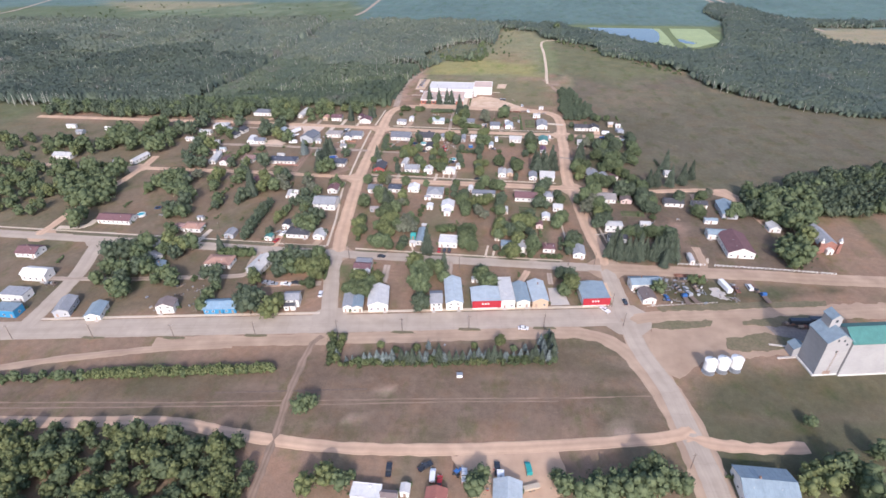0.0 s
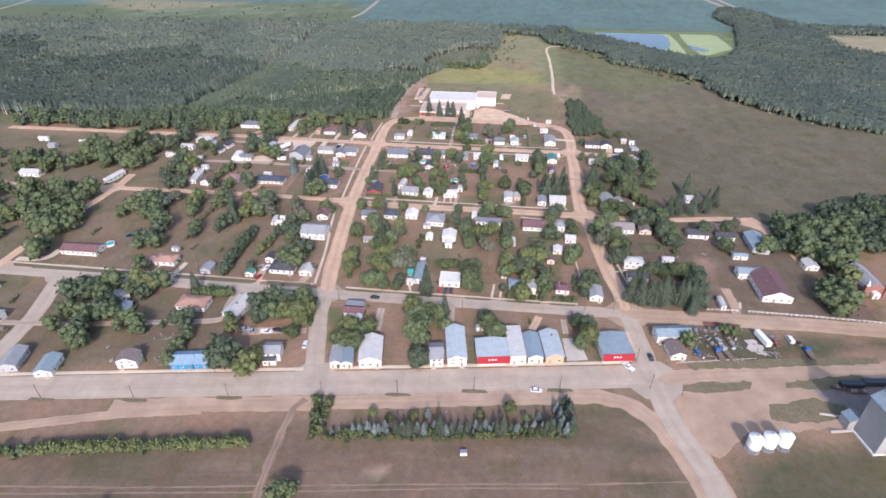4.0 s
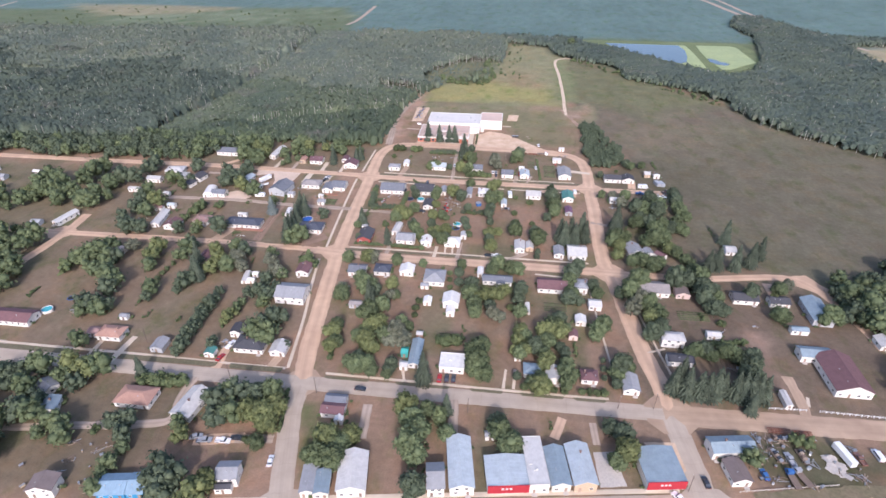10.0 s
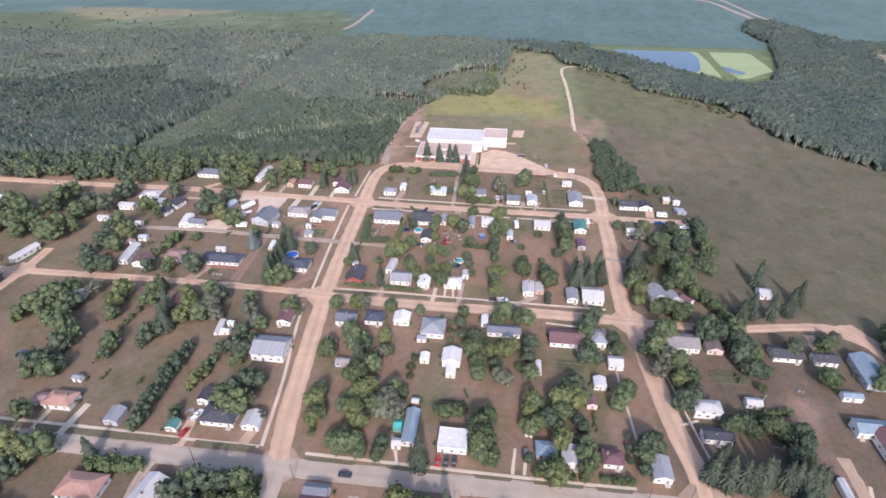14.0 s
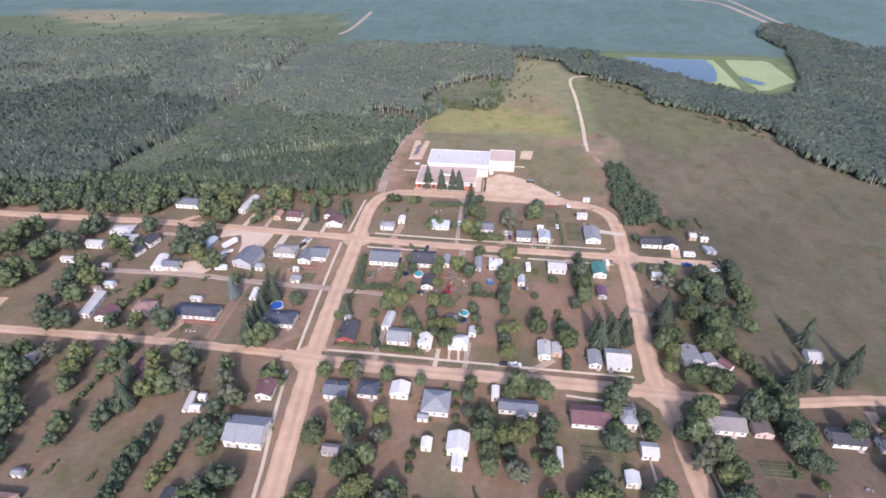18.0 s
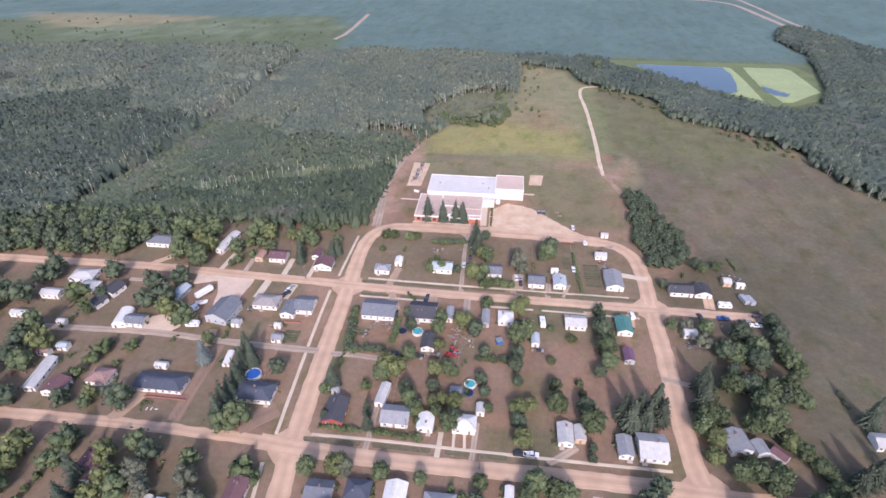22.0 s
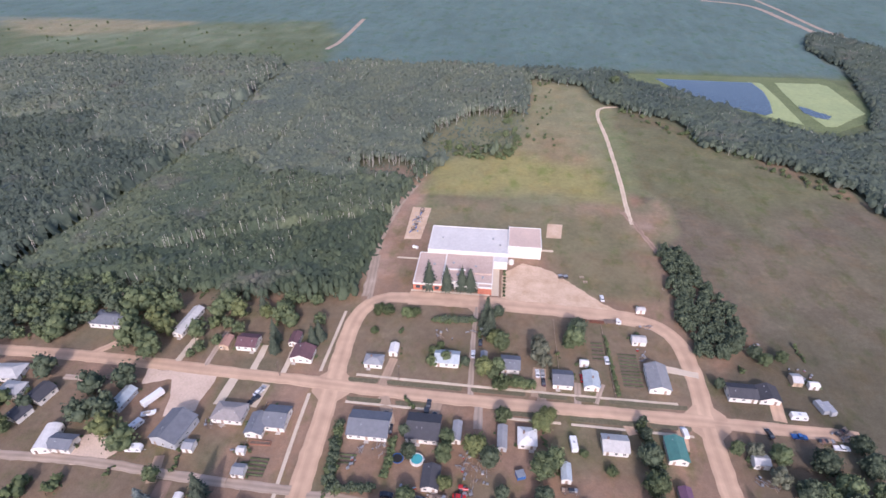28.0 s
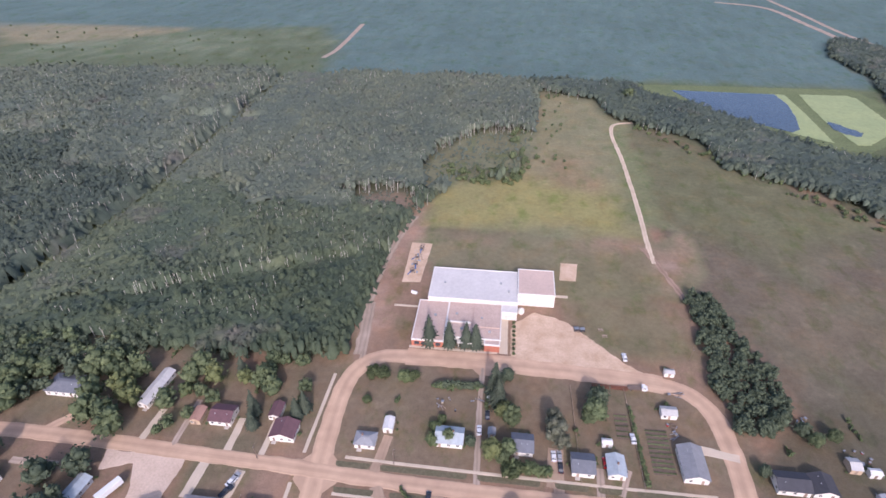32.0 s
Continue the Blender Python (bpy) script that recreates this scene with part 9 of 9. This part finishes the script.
for px, py, s, k in (
    (-182.3, 246.9, 9, "o"), (-173.5, 244.6, 10.1, "o"), (-169.7, 247, 10.1, "d"), (-173.7, 237.4, 7.3, "k"), (-201.8, 221.4, 10.1, "d"), (-190.5, 218.6, 10.1, "d"), (-185.8, 222.5, 10.1, "k"), (-180.9, 222.3, 10.1, "d"), (-183.8, 229.1, 7.1, "k"), (-167.2, 220, 8.3, "d"), (-170.9, 219.8, 7.7, "d"), (-172.8, 214.6, 5.4, "d"), (-162.8, 213.7, 9, "d"), (-189.3, 205.6, 9.6, "d"), (-182.8, 201.9, 9.6, "d"), (-187.5, 210.8, 9, "k"), (-202.5, 211.9, 6.9, "d"), (-154.5, 219.8, 4.3, "b"), (-149.4, 222.9, 6.9, "k"), (-140.9, 216.8, 7.8, "k"), (-143.7, 223.7, 6.9, "k"), (-138.8, 212.4, 5.2, "d"),
):
    outlying.tree(px, py, s, k, outer)
for px, py, s, k in (
    (-139.4, 205.8, 6.4, "d"), (-139.9, 202.2, 5, "d"), (-138.4, 196.3, 6.2, "d"), (-153, 248, 5.8, "c"), (-139.2, 245.6, 5.7, "b"), (-143.2, 245.8, 6.8, "b"), (-136, 247.1, 5.1, "b"), (-120, 200.4, 10.1, "k"), (-114.5, 196.5, 10.1, "k"), (-113.7, 201.1, 10.1, "k"), (-121.3, 206.8, 8.3, "k"), (-104.1, 197, 10, "o"), (-105.4, 194.4, 6.9, "o"), (-120.9, 219.7, 6.9, "o"), (-124.6, 224.5, 6.2, "d"), (-115.4, 235.1, 10.1, "k"), (-112.3, 239.5, 9.4, "d"), (-107.6, 240.2, 9.2, "k"), (-111.1, 227.7, 9, "k"), (-106, 230, 9, "d"),
):
    outlying.tree(px, py, s, k, outer)
outlying.done("outlying_trees", "scattered leafy trees round the village", "trees")

# ---------------------------------------------------------------- parked vehicles, pools, poles
vehicle(-62.5, 251.4, 0, "car", "dark")
vehicle(-106, 221, 0, "pickup", "white")
vehicle(-101.6, 222.8, 180, "car", "dark")
vehicle(-116.6, 221.7, 20, "car", "grey")
vehicle(-112.8, 220.5, 10, "pickup", "grey")
vehicle(-85.8, 214.8, 97, "car", "white")
vehicle(63.6, 223.7, 97, "car", "dark")
vehicle(53.2, 216.5, 130, "pickup", "white")
vehicle(84.4, 229.2, 100, "car", "blue")
vehicle(93.3, 228.3, 95, "truck", "blue")
vehicle(96.8, 229.4, 110, "truck", "grey")
vehicle(95.6, 236.6, 100, "pickup", "grey")
vehicle(100.4, 238.2, 100, "flat", "brown")
vehicle(114.7, 239.8, 105, "trailer", "white")
vehicle(120.2, 239.5, 100, "pickup", "brown")
vehicle(127.2, 241.8, 95, "van", "white")
vehicle(91.3, 237.9, 110, "flat", "brown")
vehicle(96.1, 245.6, 5, "flat", "brown")
vehicle(103, 245.1, 5, "flat", "brown")
vehicle(14.4, 199.2, 0, "car", "white")
vehicle(132.1, 233.2, 95, "truck", "blue")
vehicle(129.3, 240.6, 110, "flat", "brown")
vehicle(37.4, 437.6, 95, "van", "white")
vehicle(69.6, 440.9, 100, "car", "dark")
vehicle(80.2, 440.6, 0, "pickup", "blue")
vehicle(-61.2, 440.5, 90, "car", "dark")
vehicle(-70.6, 400, 0, "car", "dark")
vehicle(-59.2, 399.7, 0, "car", "dark")
vehicle(-74.3, 426.8, 95, "car", "dark")
vehicle(-15.8, 354.6, 0, "car", "dark")
vehicle(-11.6, 354.7, 0, "pickup", "white")
vehicle(-52.7, 400.8, 0, "flat", "white")
vehicle(-44.7, 404.6, 5, "tractor", "red")
vehicle(-45.6, 401.9, 0, "car", "red")
vehicle(-5.1, 427.3, 95, "camper", "white")
vehicle(-131.4, 734.3, 0, "car", "white")
vehicle(83.4, 450, 0, "camper", "white")
vehicle(-77.3, 432.7, 92, "car", "dark")
vehicle(-61.6, 435.9, 92, "pickup", "dark")
vehicle(-58.2, 434.3, 92, "car", "dark")
vehicle(97, 444.6, 30, "flat", "white")
vehicle(-7.5, 408.3, 0, "flat", "grey")
vehicle(-17.4, 461.9, 92, "car", "white")
vehicle(-15.1, 457.4, 92, "car", "dark")
vehicle(-15.3, 462.1, 92, "car", "grey")
vehicle(-45.4, 470.2, 92, "car", "white")
vehicle(-42.3, 485.8, 92, "pickup", "white")
vehicle(-42.6, 477.8, 92, "car", "dark")
vehicle(12.9, 473, 92, "car", "white")
vehicle(1.3, 461.2, 92, "car", "red")
vehicle(7.8, 459.6, 92, "car", "grey")
vehicle(18.7, 498.4, 0, "truck", "white")
vehicle(16, 516, 92, "car", "white")
vehicle(-131.4, 438.7, 60, "car", "white")
vehicle(-131.7, 434.7, 60, "pickup", "dark")
vehicle(-32.5, 119.3, 95, "pickup", "dark")
vehicle(-20.2, 122, 40, "pickup", "dark")
vehicle(-17.1, 118.7, 92, "van", "white")
vehicle(-14.5, 116.8, 92, "car", "red")
vehicle(-8.7, 120.5, 60, "tractor", "blue")
vehicle(-6.3, 119.9, 95, "pickup", "white")
vehicle(4.8, 123.7, 95, "pickup", "dark")
vehicle(6.1, 119.4, 95, "camper", "white")
vehicle(15.5, 124.9, 100, "van", "teal")
vehicle(16.3, 117.5, 20, "boat", "tan")
vehicle(135.9, 214.1, 0, "flat", "dark")
vehicle(142, 212.7, 0, "flat", "dark")
vehicle(-226.6, 208.7, 0, "flat", "dark")
vehicle(-171.9, 417, 65, "camper", "white")
vehicle(-166.7, 407.4, 5, "camper", "white")
vehicle(-172, 430.1, 62, "trailer", "white")
vehicle(-170.2, 423.2, 20, "boat", "white")
vehicle(-130.9, 440.1, 70, "car", "grey")
vehicle(94.1, 455.7, 105, "camper", "grey")
vehicle(96.8, 455.2, 105, "camper", "grey")
vehicle(89.7, 439.5, 5, "flat", "white")
vehicle(93.7, 437, 0, "pickup", "white")
vehicle(-125, 269.8, 75, "pickup", "white")
vehicle(-126, 261.8, 75, "car", "red")
vehicle(-31.7, 260.8, 90, "car", "red")
vehicle(-28.8, 261.1, 90, "car", "dark")
vehicle(-26, 261.3, 90, "car", "dark")
vehicle(140.1, 215.1, 5, "trailer", "dark")
vehicle(149.5, 217.2, 5, "trailer", "dark")
pool(-126.5, 380.7, 3.3, 1)
pool(-62.2, 414.7, 2.5, 0)
pool(-36, 385.7, 2.4, 0)
pool(-221.5, 282.7, 2.6, 0)
utility_pole(-215.3, 168.5, 8.5)
utility_pole(-179.2, 173.1, 8.5)
utility_pole(-142.5, 176.9, 8.5)
utility_pole(-106.4, 182.2, 8.5)
utility_pole(-69.6, 187.2, 8.5)
utility_pole(-40.4, 191.4, 8.5)
utility_pole(-10.3, 196.4, 8.5)
utility_pole(23.7, 200.8, 92)
utility_pole(60.1, 205.7, 92)
utility_pole(71.3, 131.3, 8.5)
utility_pole(-116.6, 250.8, 92)
utility_pole(-79.6, 247.8, 92)
utility_pole(-18.9, 244.6, 92)
utility_pole(38.7, 253.3, 92)
utility_pole(52.5, 254.9, 92)
utility_pole(56.9, 219.9, 92)
utility_pole(-162.3, 267.3, 92)
utility_pole(-58.2, 359.6, 92)
utility_pole(65.9, 352.3, 92)
utility_pole(-30, 347.1, 92)
utility_pole(-75.5, 452.3, 92)
utility_pole(-126.2, 448.9, 92)
utility_pole(44.2, 517.4, 92)
utility_pole(-216.4, 484.4, 92)


# ---------------------------------------------------------------- small yard things
def yard_clutter(x0, x1, y0, y1, n):
    """Odd boxes, drums and boards lying about a yard."""
    for k in range(n):
        px, py, pick = clutter.uniform(x0, x1), clutter.uniform(y0, y1), clutter.random()
        if pick < 0.5:
            crate(px, py, clutter.uniform(0, 90), clutter.uniform(0.5, 1.6), clutter.uniform(0.4, 1.0), clutter.uniform(0.4, 1.0), clutter.choice(part_colours), "yard_box", "small box lying in a cluttered yard")
        elif pick < 0.72:
            ob = thing("drum", pose(px, py, 0), "old metal drum standing in a yard", "drum")
            part("barrel", cylinder(0.3, 0.3, 0, 0.9, 12), clutter.choice(part_colours), ob)
            part("lid", cylinder(0.31, 0.31, 0.9, 0.94, 12), STEEL, ob)
        else:
            timber_pile(px, py, clutter.uniform(0, 180), 6, k)


def garden(x, y, w, d, rows):
    """A vegetable bed: dug soil with rows of low plants."""
    ob = thing("vegetable_garden", pose(x, y, 0), "dug garden bed with rows of green plants", "garden")
    part("soil", box(-w / 2, w / 2, -d / 2, d / 2, -0.05, 0.12, 0.03), SOIL, ob)
    rr = random.Random(int(x * 10))
    for k in range(rows):
        bm = bmesh.new()
        py = -d / 2 + d * (k + 0.5) / rows
        n = int(w / 0.5)
        for i in range(n):
            px = -w / 2 + w * (i + 0.5) / n
            h = rr.uniform(0.35, 0.8)
            v = [bm.verts.new((px + rr.uniform(0.3, 0.55) * math.cos(a), py + rr.uniform(0.3, 0.55) * math.sin(a), 0.1)) for a in (0, 1.57, 3.14, 4.71)]
            t = bm.verts.new((px, py, 0.1 + h))
            for q in range(4):
                bm.faces.new((v[q], v[(q + 1) % 4], t))
        tagged(part("planting", bm, LEAF["b"], ob), kind="stuff")


def trampoline(x, y, r):
    ob = thing("trampoline", pose(x, y, 0), "round dark trampoline on the grass", "trampoline")
    part("bed", cylinder(r * 0.85, r * 0.85, 0.82, 0.86, 20), RUBBER, ob)
    bm = bmesh.new()
    n = 20
    ring = [[bm.verts.new((q * math.cos(k * 2 * math.pi / n), q * math.sin(k * 2 * math.pi / n), z)) for k in range(n)] for q, z in ((r, 0.8), (r, 0.9), (r * 0.85, 0.9), (r * 0.85, 0.8))]
    for i in range(4):
        for k in range(n):
            bm.faces.new((ring[i][k], ring[i][(k + 1) % n], ring[(i + 1) % 4][(k + 1) % n], ring[(i + 1) % 4][k]))
    part("pad", bm, PAINT["blue"], ob)
    for k in range(6):
        a = k * math.pi / 3
        part("leg", cylinder(0.04, 0.04, 0, 0.82, 6, r * 0.93 * math.cos(a), r * 0.93 * math.sin(a)), STEEL, ob)


def deck(x, y, w):
    ob = thing("deck", pose(x, y, 0), "reddish wooden deck before a dark-roofed house", "deck")
    red = mat("red_deck_boards", (0.33, 0.17, 0.13), rough=0.85)
    for k in range(7):
        part("board", box(-w / 2, w / 2, -1.4 + k * 0.4, -1.04 + k * 0.4, 0.35, 0.42), red, ob)
    part("rail", box(-w / 2, w / 2, -1.5, -1.42, 0.42, 1.2), red, ob)
    for k in range(5):
        px = -w / 2 + 0.3 + (w - 0.6) * k / 4
        part("leg", box(px - 0.08, px + 0.08, -1.4, -1.24, 0, 0.36), LUMBER, ob)


slab = thing("rubble_slab", pose(110, 235, 0, 0, 0, 10), "broken grey concrete slabs in the scrap yard", "rubble")
rr = random.Random(3)
for k in range(18):
    a, b = rr.uniform(0.8, 1.8), rr.uniform(0.7, 1.6)
    part("slab", turned(box(-a, a, -b, b, 0, 0.22, 0.03), pose(rr.uniform(-3, 3), rr.uniform(-4, 4), rr.uniform(0, 0.3), rr.uniform(-8, 8), rr.uniform(-8, 8), rr.uniform(0, 90))), CONCRETE, slab)
for px, py in ((-12, 166.5),):
    crate(px, py, 8, 2.4, 1.6, 1.5, PAINT["white"], "utility_box", "small white utility box in the dry field")

# brick church on the east street
CHURCHBRICK = mat("old_church_brick", (0.30, 0.15, 0.115), (0.24, 0.125, 0.10), rough=0.9, big=0.5, fine=4)
church = thing("church", pose(180.5, 290, 0, 0, 0, 4), "small red-brick church with a grey gabled roof and two domed turrets", "church")
part("wall", prism([(-5.2, -0.1), (5.2, -0.1), (5.2, 4.4), (0, 7.4), (-5.2, 4.4)], -9.5, 9.5), CHURCHBRICK, church)
bm = bmesh.new()
sheet(bm, [(-5.7, -9.6, 4.3), (0, -9.6, 7.6), (0, 9.9, 7.6), (-5.7, 9.9, 4.3)])
sheet(bm, [(0, -9.6, 7.6), (5.7, -9.6, 4.3), (5.7, 9.9, 4.3), (0, 9.9, 7.6)])
bmesh.ops.recalc_face_normals(bm, faces=bm.faces[:])
part("roof", bm, ROOF["grey"], church, "pale grey metal roof")
for s in (-1, 1):
    turret = part("turret", box(s * 4.9 - 0.9, s * 4.9 + 0.9, -10.5, -8.7, -0.1, 6.4), CHURCHBRICK, church)
    part("belfry", box(s * 4.9 - 0.8, s * 4.9 + 0.8, -10.4, -8.8, 6.4, 7.6, 0.05), TRIM, turret, "white belfry")
    bm = bmesh.new()
    rings = ((0.85, 7.6), (1.0, 8.0), (0.85, 8.5), (0.5, 8.9), (0.12, 9.3), (0.05, 10.0))
    for (r0, z0), (r1, z1) in zip(rings, rings[1:]):
        cylinder(r0, r1, z0, z1, 12, s * 4.9, -9.6, bm)
    part("dome", bm, STEEL, turret, "grey metal dome")
part("porch", prism([(-1.7, -0.1), (1.7, -0.1), (1.7, 2.8), (0, 3.7), (-1.7, 2.8)], -11.9, -9.5), TRIM, church, "white entrance porch")
q = part("door", DOOR, None, church)
q.matrix_local = pose(0, -11.9, 0)
for s in (-1, 1):
    for k in range(4):
        q = part("window", WIN, None, church)
        q.matrix_local = pose(s * 5.2, -6.5 + 4.2 * k, 1.6, 0, 0, 90 * s)
        part("pane", PANE, None, q)


def climbing_frame(x, y, rot, n):
    """Upright posts joined by bars, with a ladder and a slide."""
    ob = thing("climbing_frame", pose(x, y, 0, 0, 0, rot), "dark metal climbing frame on the sand", "playground")
    for k in range(n):
        for s in (-0.9, 0.9):
            part("post", cylinder(0.09, 0.09, 0, 2.6, 8, k * 1.7, s), PAINT["dark"], ob)
        part("crossbar", box(k * 1.7 - 0.07, k * 1.7 + 0.07, -0.9, 0.9, 2.45, 2.6), PAINT["dark"], ob)
    for s in (-0.9, 0.9):
        part("rail", box(0, (n - 1) * 1.7, s - 0.07, s + 0.07, 2.45, 2.6), PAINT["dark"], ob)
    part("deck", box(0, 1.7, -0.9, 0.9, 1.25, 1.35), POLE, ob)
    part("slide", turned(box(-2.6, 0, -0.35, 0.35, -0.04, 0.04), pose(0, 0, 1.35, 0, -28, 0)), PAINT["blue"], ob)


for px, py, rot, n in ((-85.5, 588, 80, 3), (-87.5, 580, 10, 3), (-86.5, 573, 95, 2), (-88, 567, 40, 2)):
    climbing_frame(px, py, rot, n)
tank = thing("fuel_tank", pose(-83.4, 549.8, 0, 0, 0, 70), "white horizontal fuel tank on the school grass", "tank")
part("shell", turned(cylinder(0.8, 0.8, -1.6, 1.6, 14), pose(0, 0, 1.2, 90, 0, 0)), WHITEMETAL, tank)
for q in (-0.9, 0.9):
    part("foot", box(-0.6, 0.6, q - 0.12, q + 0.12, 0, 0.7), STEEL, tank)
for px, py in ((-3.7, 531.8), (-1.0, 531.7)):
    crate(px, py, 12, 2.2, 1.6, 1.5, PAINT["dark"], "waste_skip", "dark metal waste skip on the school grass")


# shrubs and tall weeds along house walls and back fences
weeds = random.Random(61)
row = Joined()
for x, y, w, d, rot in FOOTPRINTS:
    a = radians(rot)
    for k in range(weeds.randint(2, 5)):
        side = weeds.choice((-1, 1))
        if weeds.random() < 0.5:
            u, v = side * (w / 2 + weeds.uniform(0.7, 1.4)), weeds.uniform(-d / 2, d / 2)
        else:
            u, v = weeds.uniform(-w / 2, w / 2), d / 2 + weeds.uniform(0.7, 1.6)
        row.tree(x + u * math.cos(a) - v * math.sin(a), y + u * math.sin(a) + v * math.cos(a), weeds.uniform(0.9, 2.3), "w", weeds)
for x, y, w, d, rot in FOOTPRINTS[::2]:
    # a straggling line of brush behind the yard
    u, v, n = weeds.uniform(-8, 8), d / 2 + weeds.uniform(8, 16), weeds.randint(2, 6)
    for k in range(n):
        px, py = x + u + weeds.uniform(-0.7, 0.7), y + v + k * 1.7
        if all(abs(px - q[0]) > q[2] / 2 + 1.2 or abs(py - q[1]) > q[3] / 2 + 1.2 for q in FOOTPRINTS) and all(abs(py - q) > 9 for q in (253, 348, 444.5)) and py > 225:
            row.tree(px, py, weeds.uniform(1.0, 2.6), "w", weeds)
row.done("shrubs", "low shrubs and weeds along house walls and yards", "shrubs")

bed = thing("raised_bed", pose(-121.6, 415.4, 0, 0, 0, 2), "long reddish timber raised bed behind a house", "garden")
redwood = mat("reddish_timber", (0.36, 0.17, 0.11), rough=0.85)
for q in (-0.75, 0.75):
    part("plank", box(-4.0, 4.0, q - 0.08, q + 0.08, 0, 0.6), redwood, bed)
for q in (-4.0, 4.0):
    part("end_plank", box(q - 0.08, q + 0.08, -0.67, 0.67, 0, 0.6), redwood, bed)
part("soil", box(-3.9, 3.9, -0.67, 0.67, 0, 0.45), SOIL, bed)

# ---------------------------------------------------------------- hedges, gardens, yard things
for a, b, w in (((-72.7, 406.9), (-71.9, 422.1), 2.4), ((-91.7, 358.4), (-75.6, 357.9), 1.8), ((-70.9, 357.9), (-56.2, 357.3), 2), ((-71.9, 443.4), (-66.8, 437.6), 1.5), ((-152.1, 245), (-133.8, 245.5), 4.2), ((-91.1, 247.8), (-87.4, 227.2), 1.6), ((-36.3, 456.1), (-19.2, 454.6), 3.2), ((13.7, 488.9), (15.4, 453.7), 1.5), ((80.2, 293.7), (100.9, 297.7), 2.5), ((-79.3, 266), (-83, 289.5), 2)):
    row = Joined()
    tree_row(row, a, b, max(3, int(math.hypot(b[0] - a[0], b[1] - a[1]) / 1.0)), "b", w * 1.2, 0.3)
    row.done("hedge", "dense dark green garden hedge", "hedge")
part_colours = (PAINT["white"], PAINT["red"], STEEL, LUMBER, LUMBER, PAINT["tan"], PAINT["dark"], PAINT["dark"], DOORPAINT, POLE, PAINT["brown"])
clutter = random.Random(8)
yard_clutter(-46.5, -34.8, 402.8, 421.1, 30)
yard_clutter(-88.2, -75, 415.1, 421.6, 7)
yard_clutter(-145.9, -138.3, 420.2, 424.2, 5)
yard_clutter(-131.2, -127.1, 410.7, 413.5, 4)
yard_clutter(-74.3, -69.5, 302, 305.9, 3)
yard_clutter(89, 95.1, 278.9, 287.4, 6)
yard_clutter(56.2, 65.1, 416.9, 421.3, 6)
yard_clutter(90.3, 94.8, 302.3, 306.5, 3)
yard_clutter(-150.8, -143.1, 204.9, 217.5, 6)
yard_clutter(-173, -153.8, 195.2, 211, 8)
yard_clutter(29.9, 37.9, 492.2, 497.6, 3)
yard_clutter(106.2, 109.6, 307.7, 311.3, 2)
yard_clutter(82.3, 103.9, 224.8, 246.4, 34)
yard_clutter(89.3, 108.5, 241.5, 247.7, 12)
yard_clutter(103.3, 118.5, 227.4, 235.4, 6)
yard_clutter(110.7, 122.1, 234.1, 244.5, 8)
yard_clutter(89.9, 101.5, 466.7, 477.7, 8)
yard_clutter(94.4, 100.2, 452.8, 459, 4)
yard_clutter(93.2, 101.9, 439.2, 446.6, 6)
yard_clutter(73.8, 82.9, 487.8, 491.9, 5)
yard_clutter(-63.5, -45.8, 476, 486.5, 9)
yard_clutter(26.2, 31.4, 475.4, 482.2, 5)
yard_clutter(-86.4, -82.2, 405.5, 415.6, 4)
yard_clutter(-146.9, -141, 195.6, 202.8, 6)
yard_clutter(-166.6, -151.9, 209.1, 218.1, 5)
yard_clutter(-130.2, -127, 268.4, 273, 4)
yard_clutter(-69.4, -49.3, 398.1, 404.6, 6)
yard_clutter(-30.2, -16.6, 175.2, 187.3, 5)
yard_clutter(-211.6, -204.1, 282.4, 290.9, 3)
yard_clutter(-228.9, -221.8, 369.5, 374.9, 3)
yard_clutter(-22.2, 18.4, 114.7, 127.9, 8)
garden(22.2, 468.8, 8, 20, 10)
garden(9.6, 478.8, 5, 12, 5)
garden(82.3, 314.5, 14, 7, 5)
garden(18.2, 313.7, 11, 7, 5)
garden(-119.2, 405.7, 7, 8, 5)
garden(-87.5, 412.6, 6, 5, 3)
garden(-30.6, 287.8, 9, 3, 2)
garden(-162.9, 362, 5, 2, 2)
trampoline(-69.2, 414.4, 2.2)
trampoline(-36.3, 381.1, 2.2)
trampoline(-216, 292.3, 2.0)
deck(-156.8, 365.7, 17.3)
crate(-24.8, 412.5, 20, 3.0, 2.8, 1.9, PAINT["blue"], "garden_tent", "small bright blue garden tent")
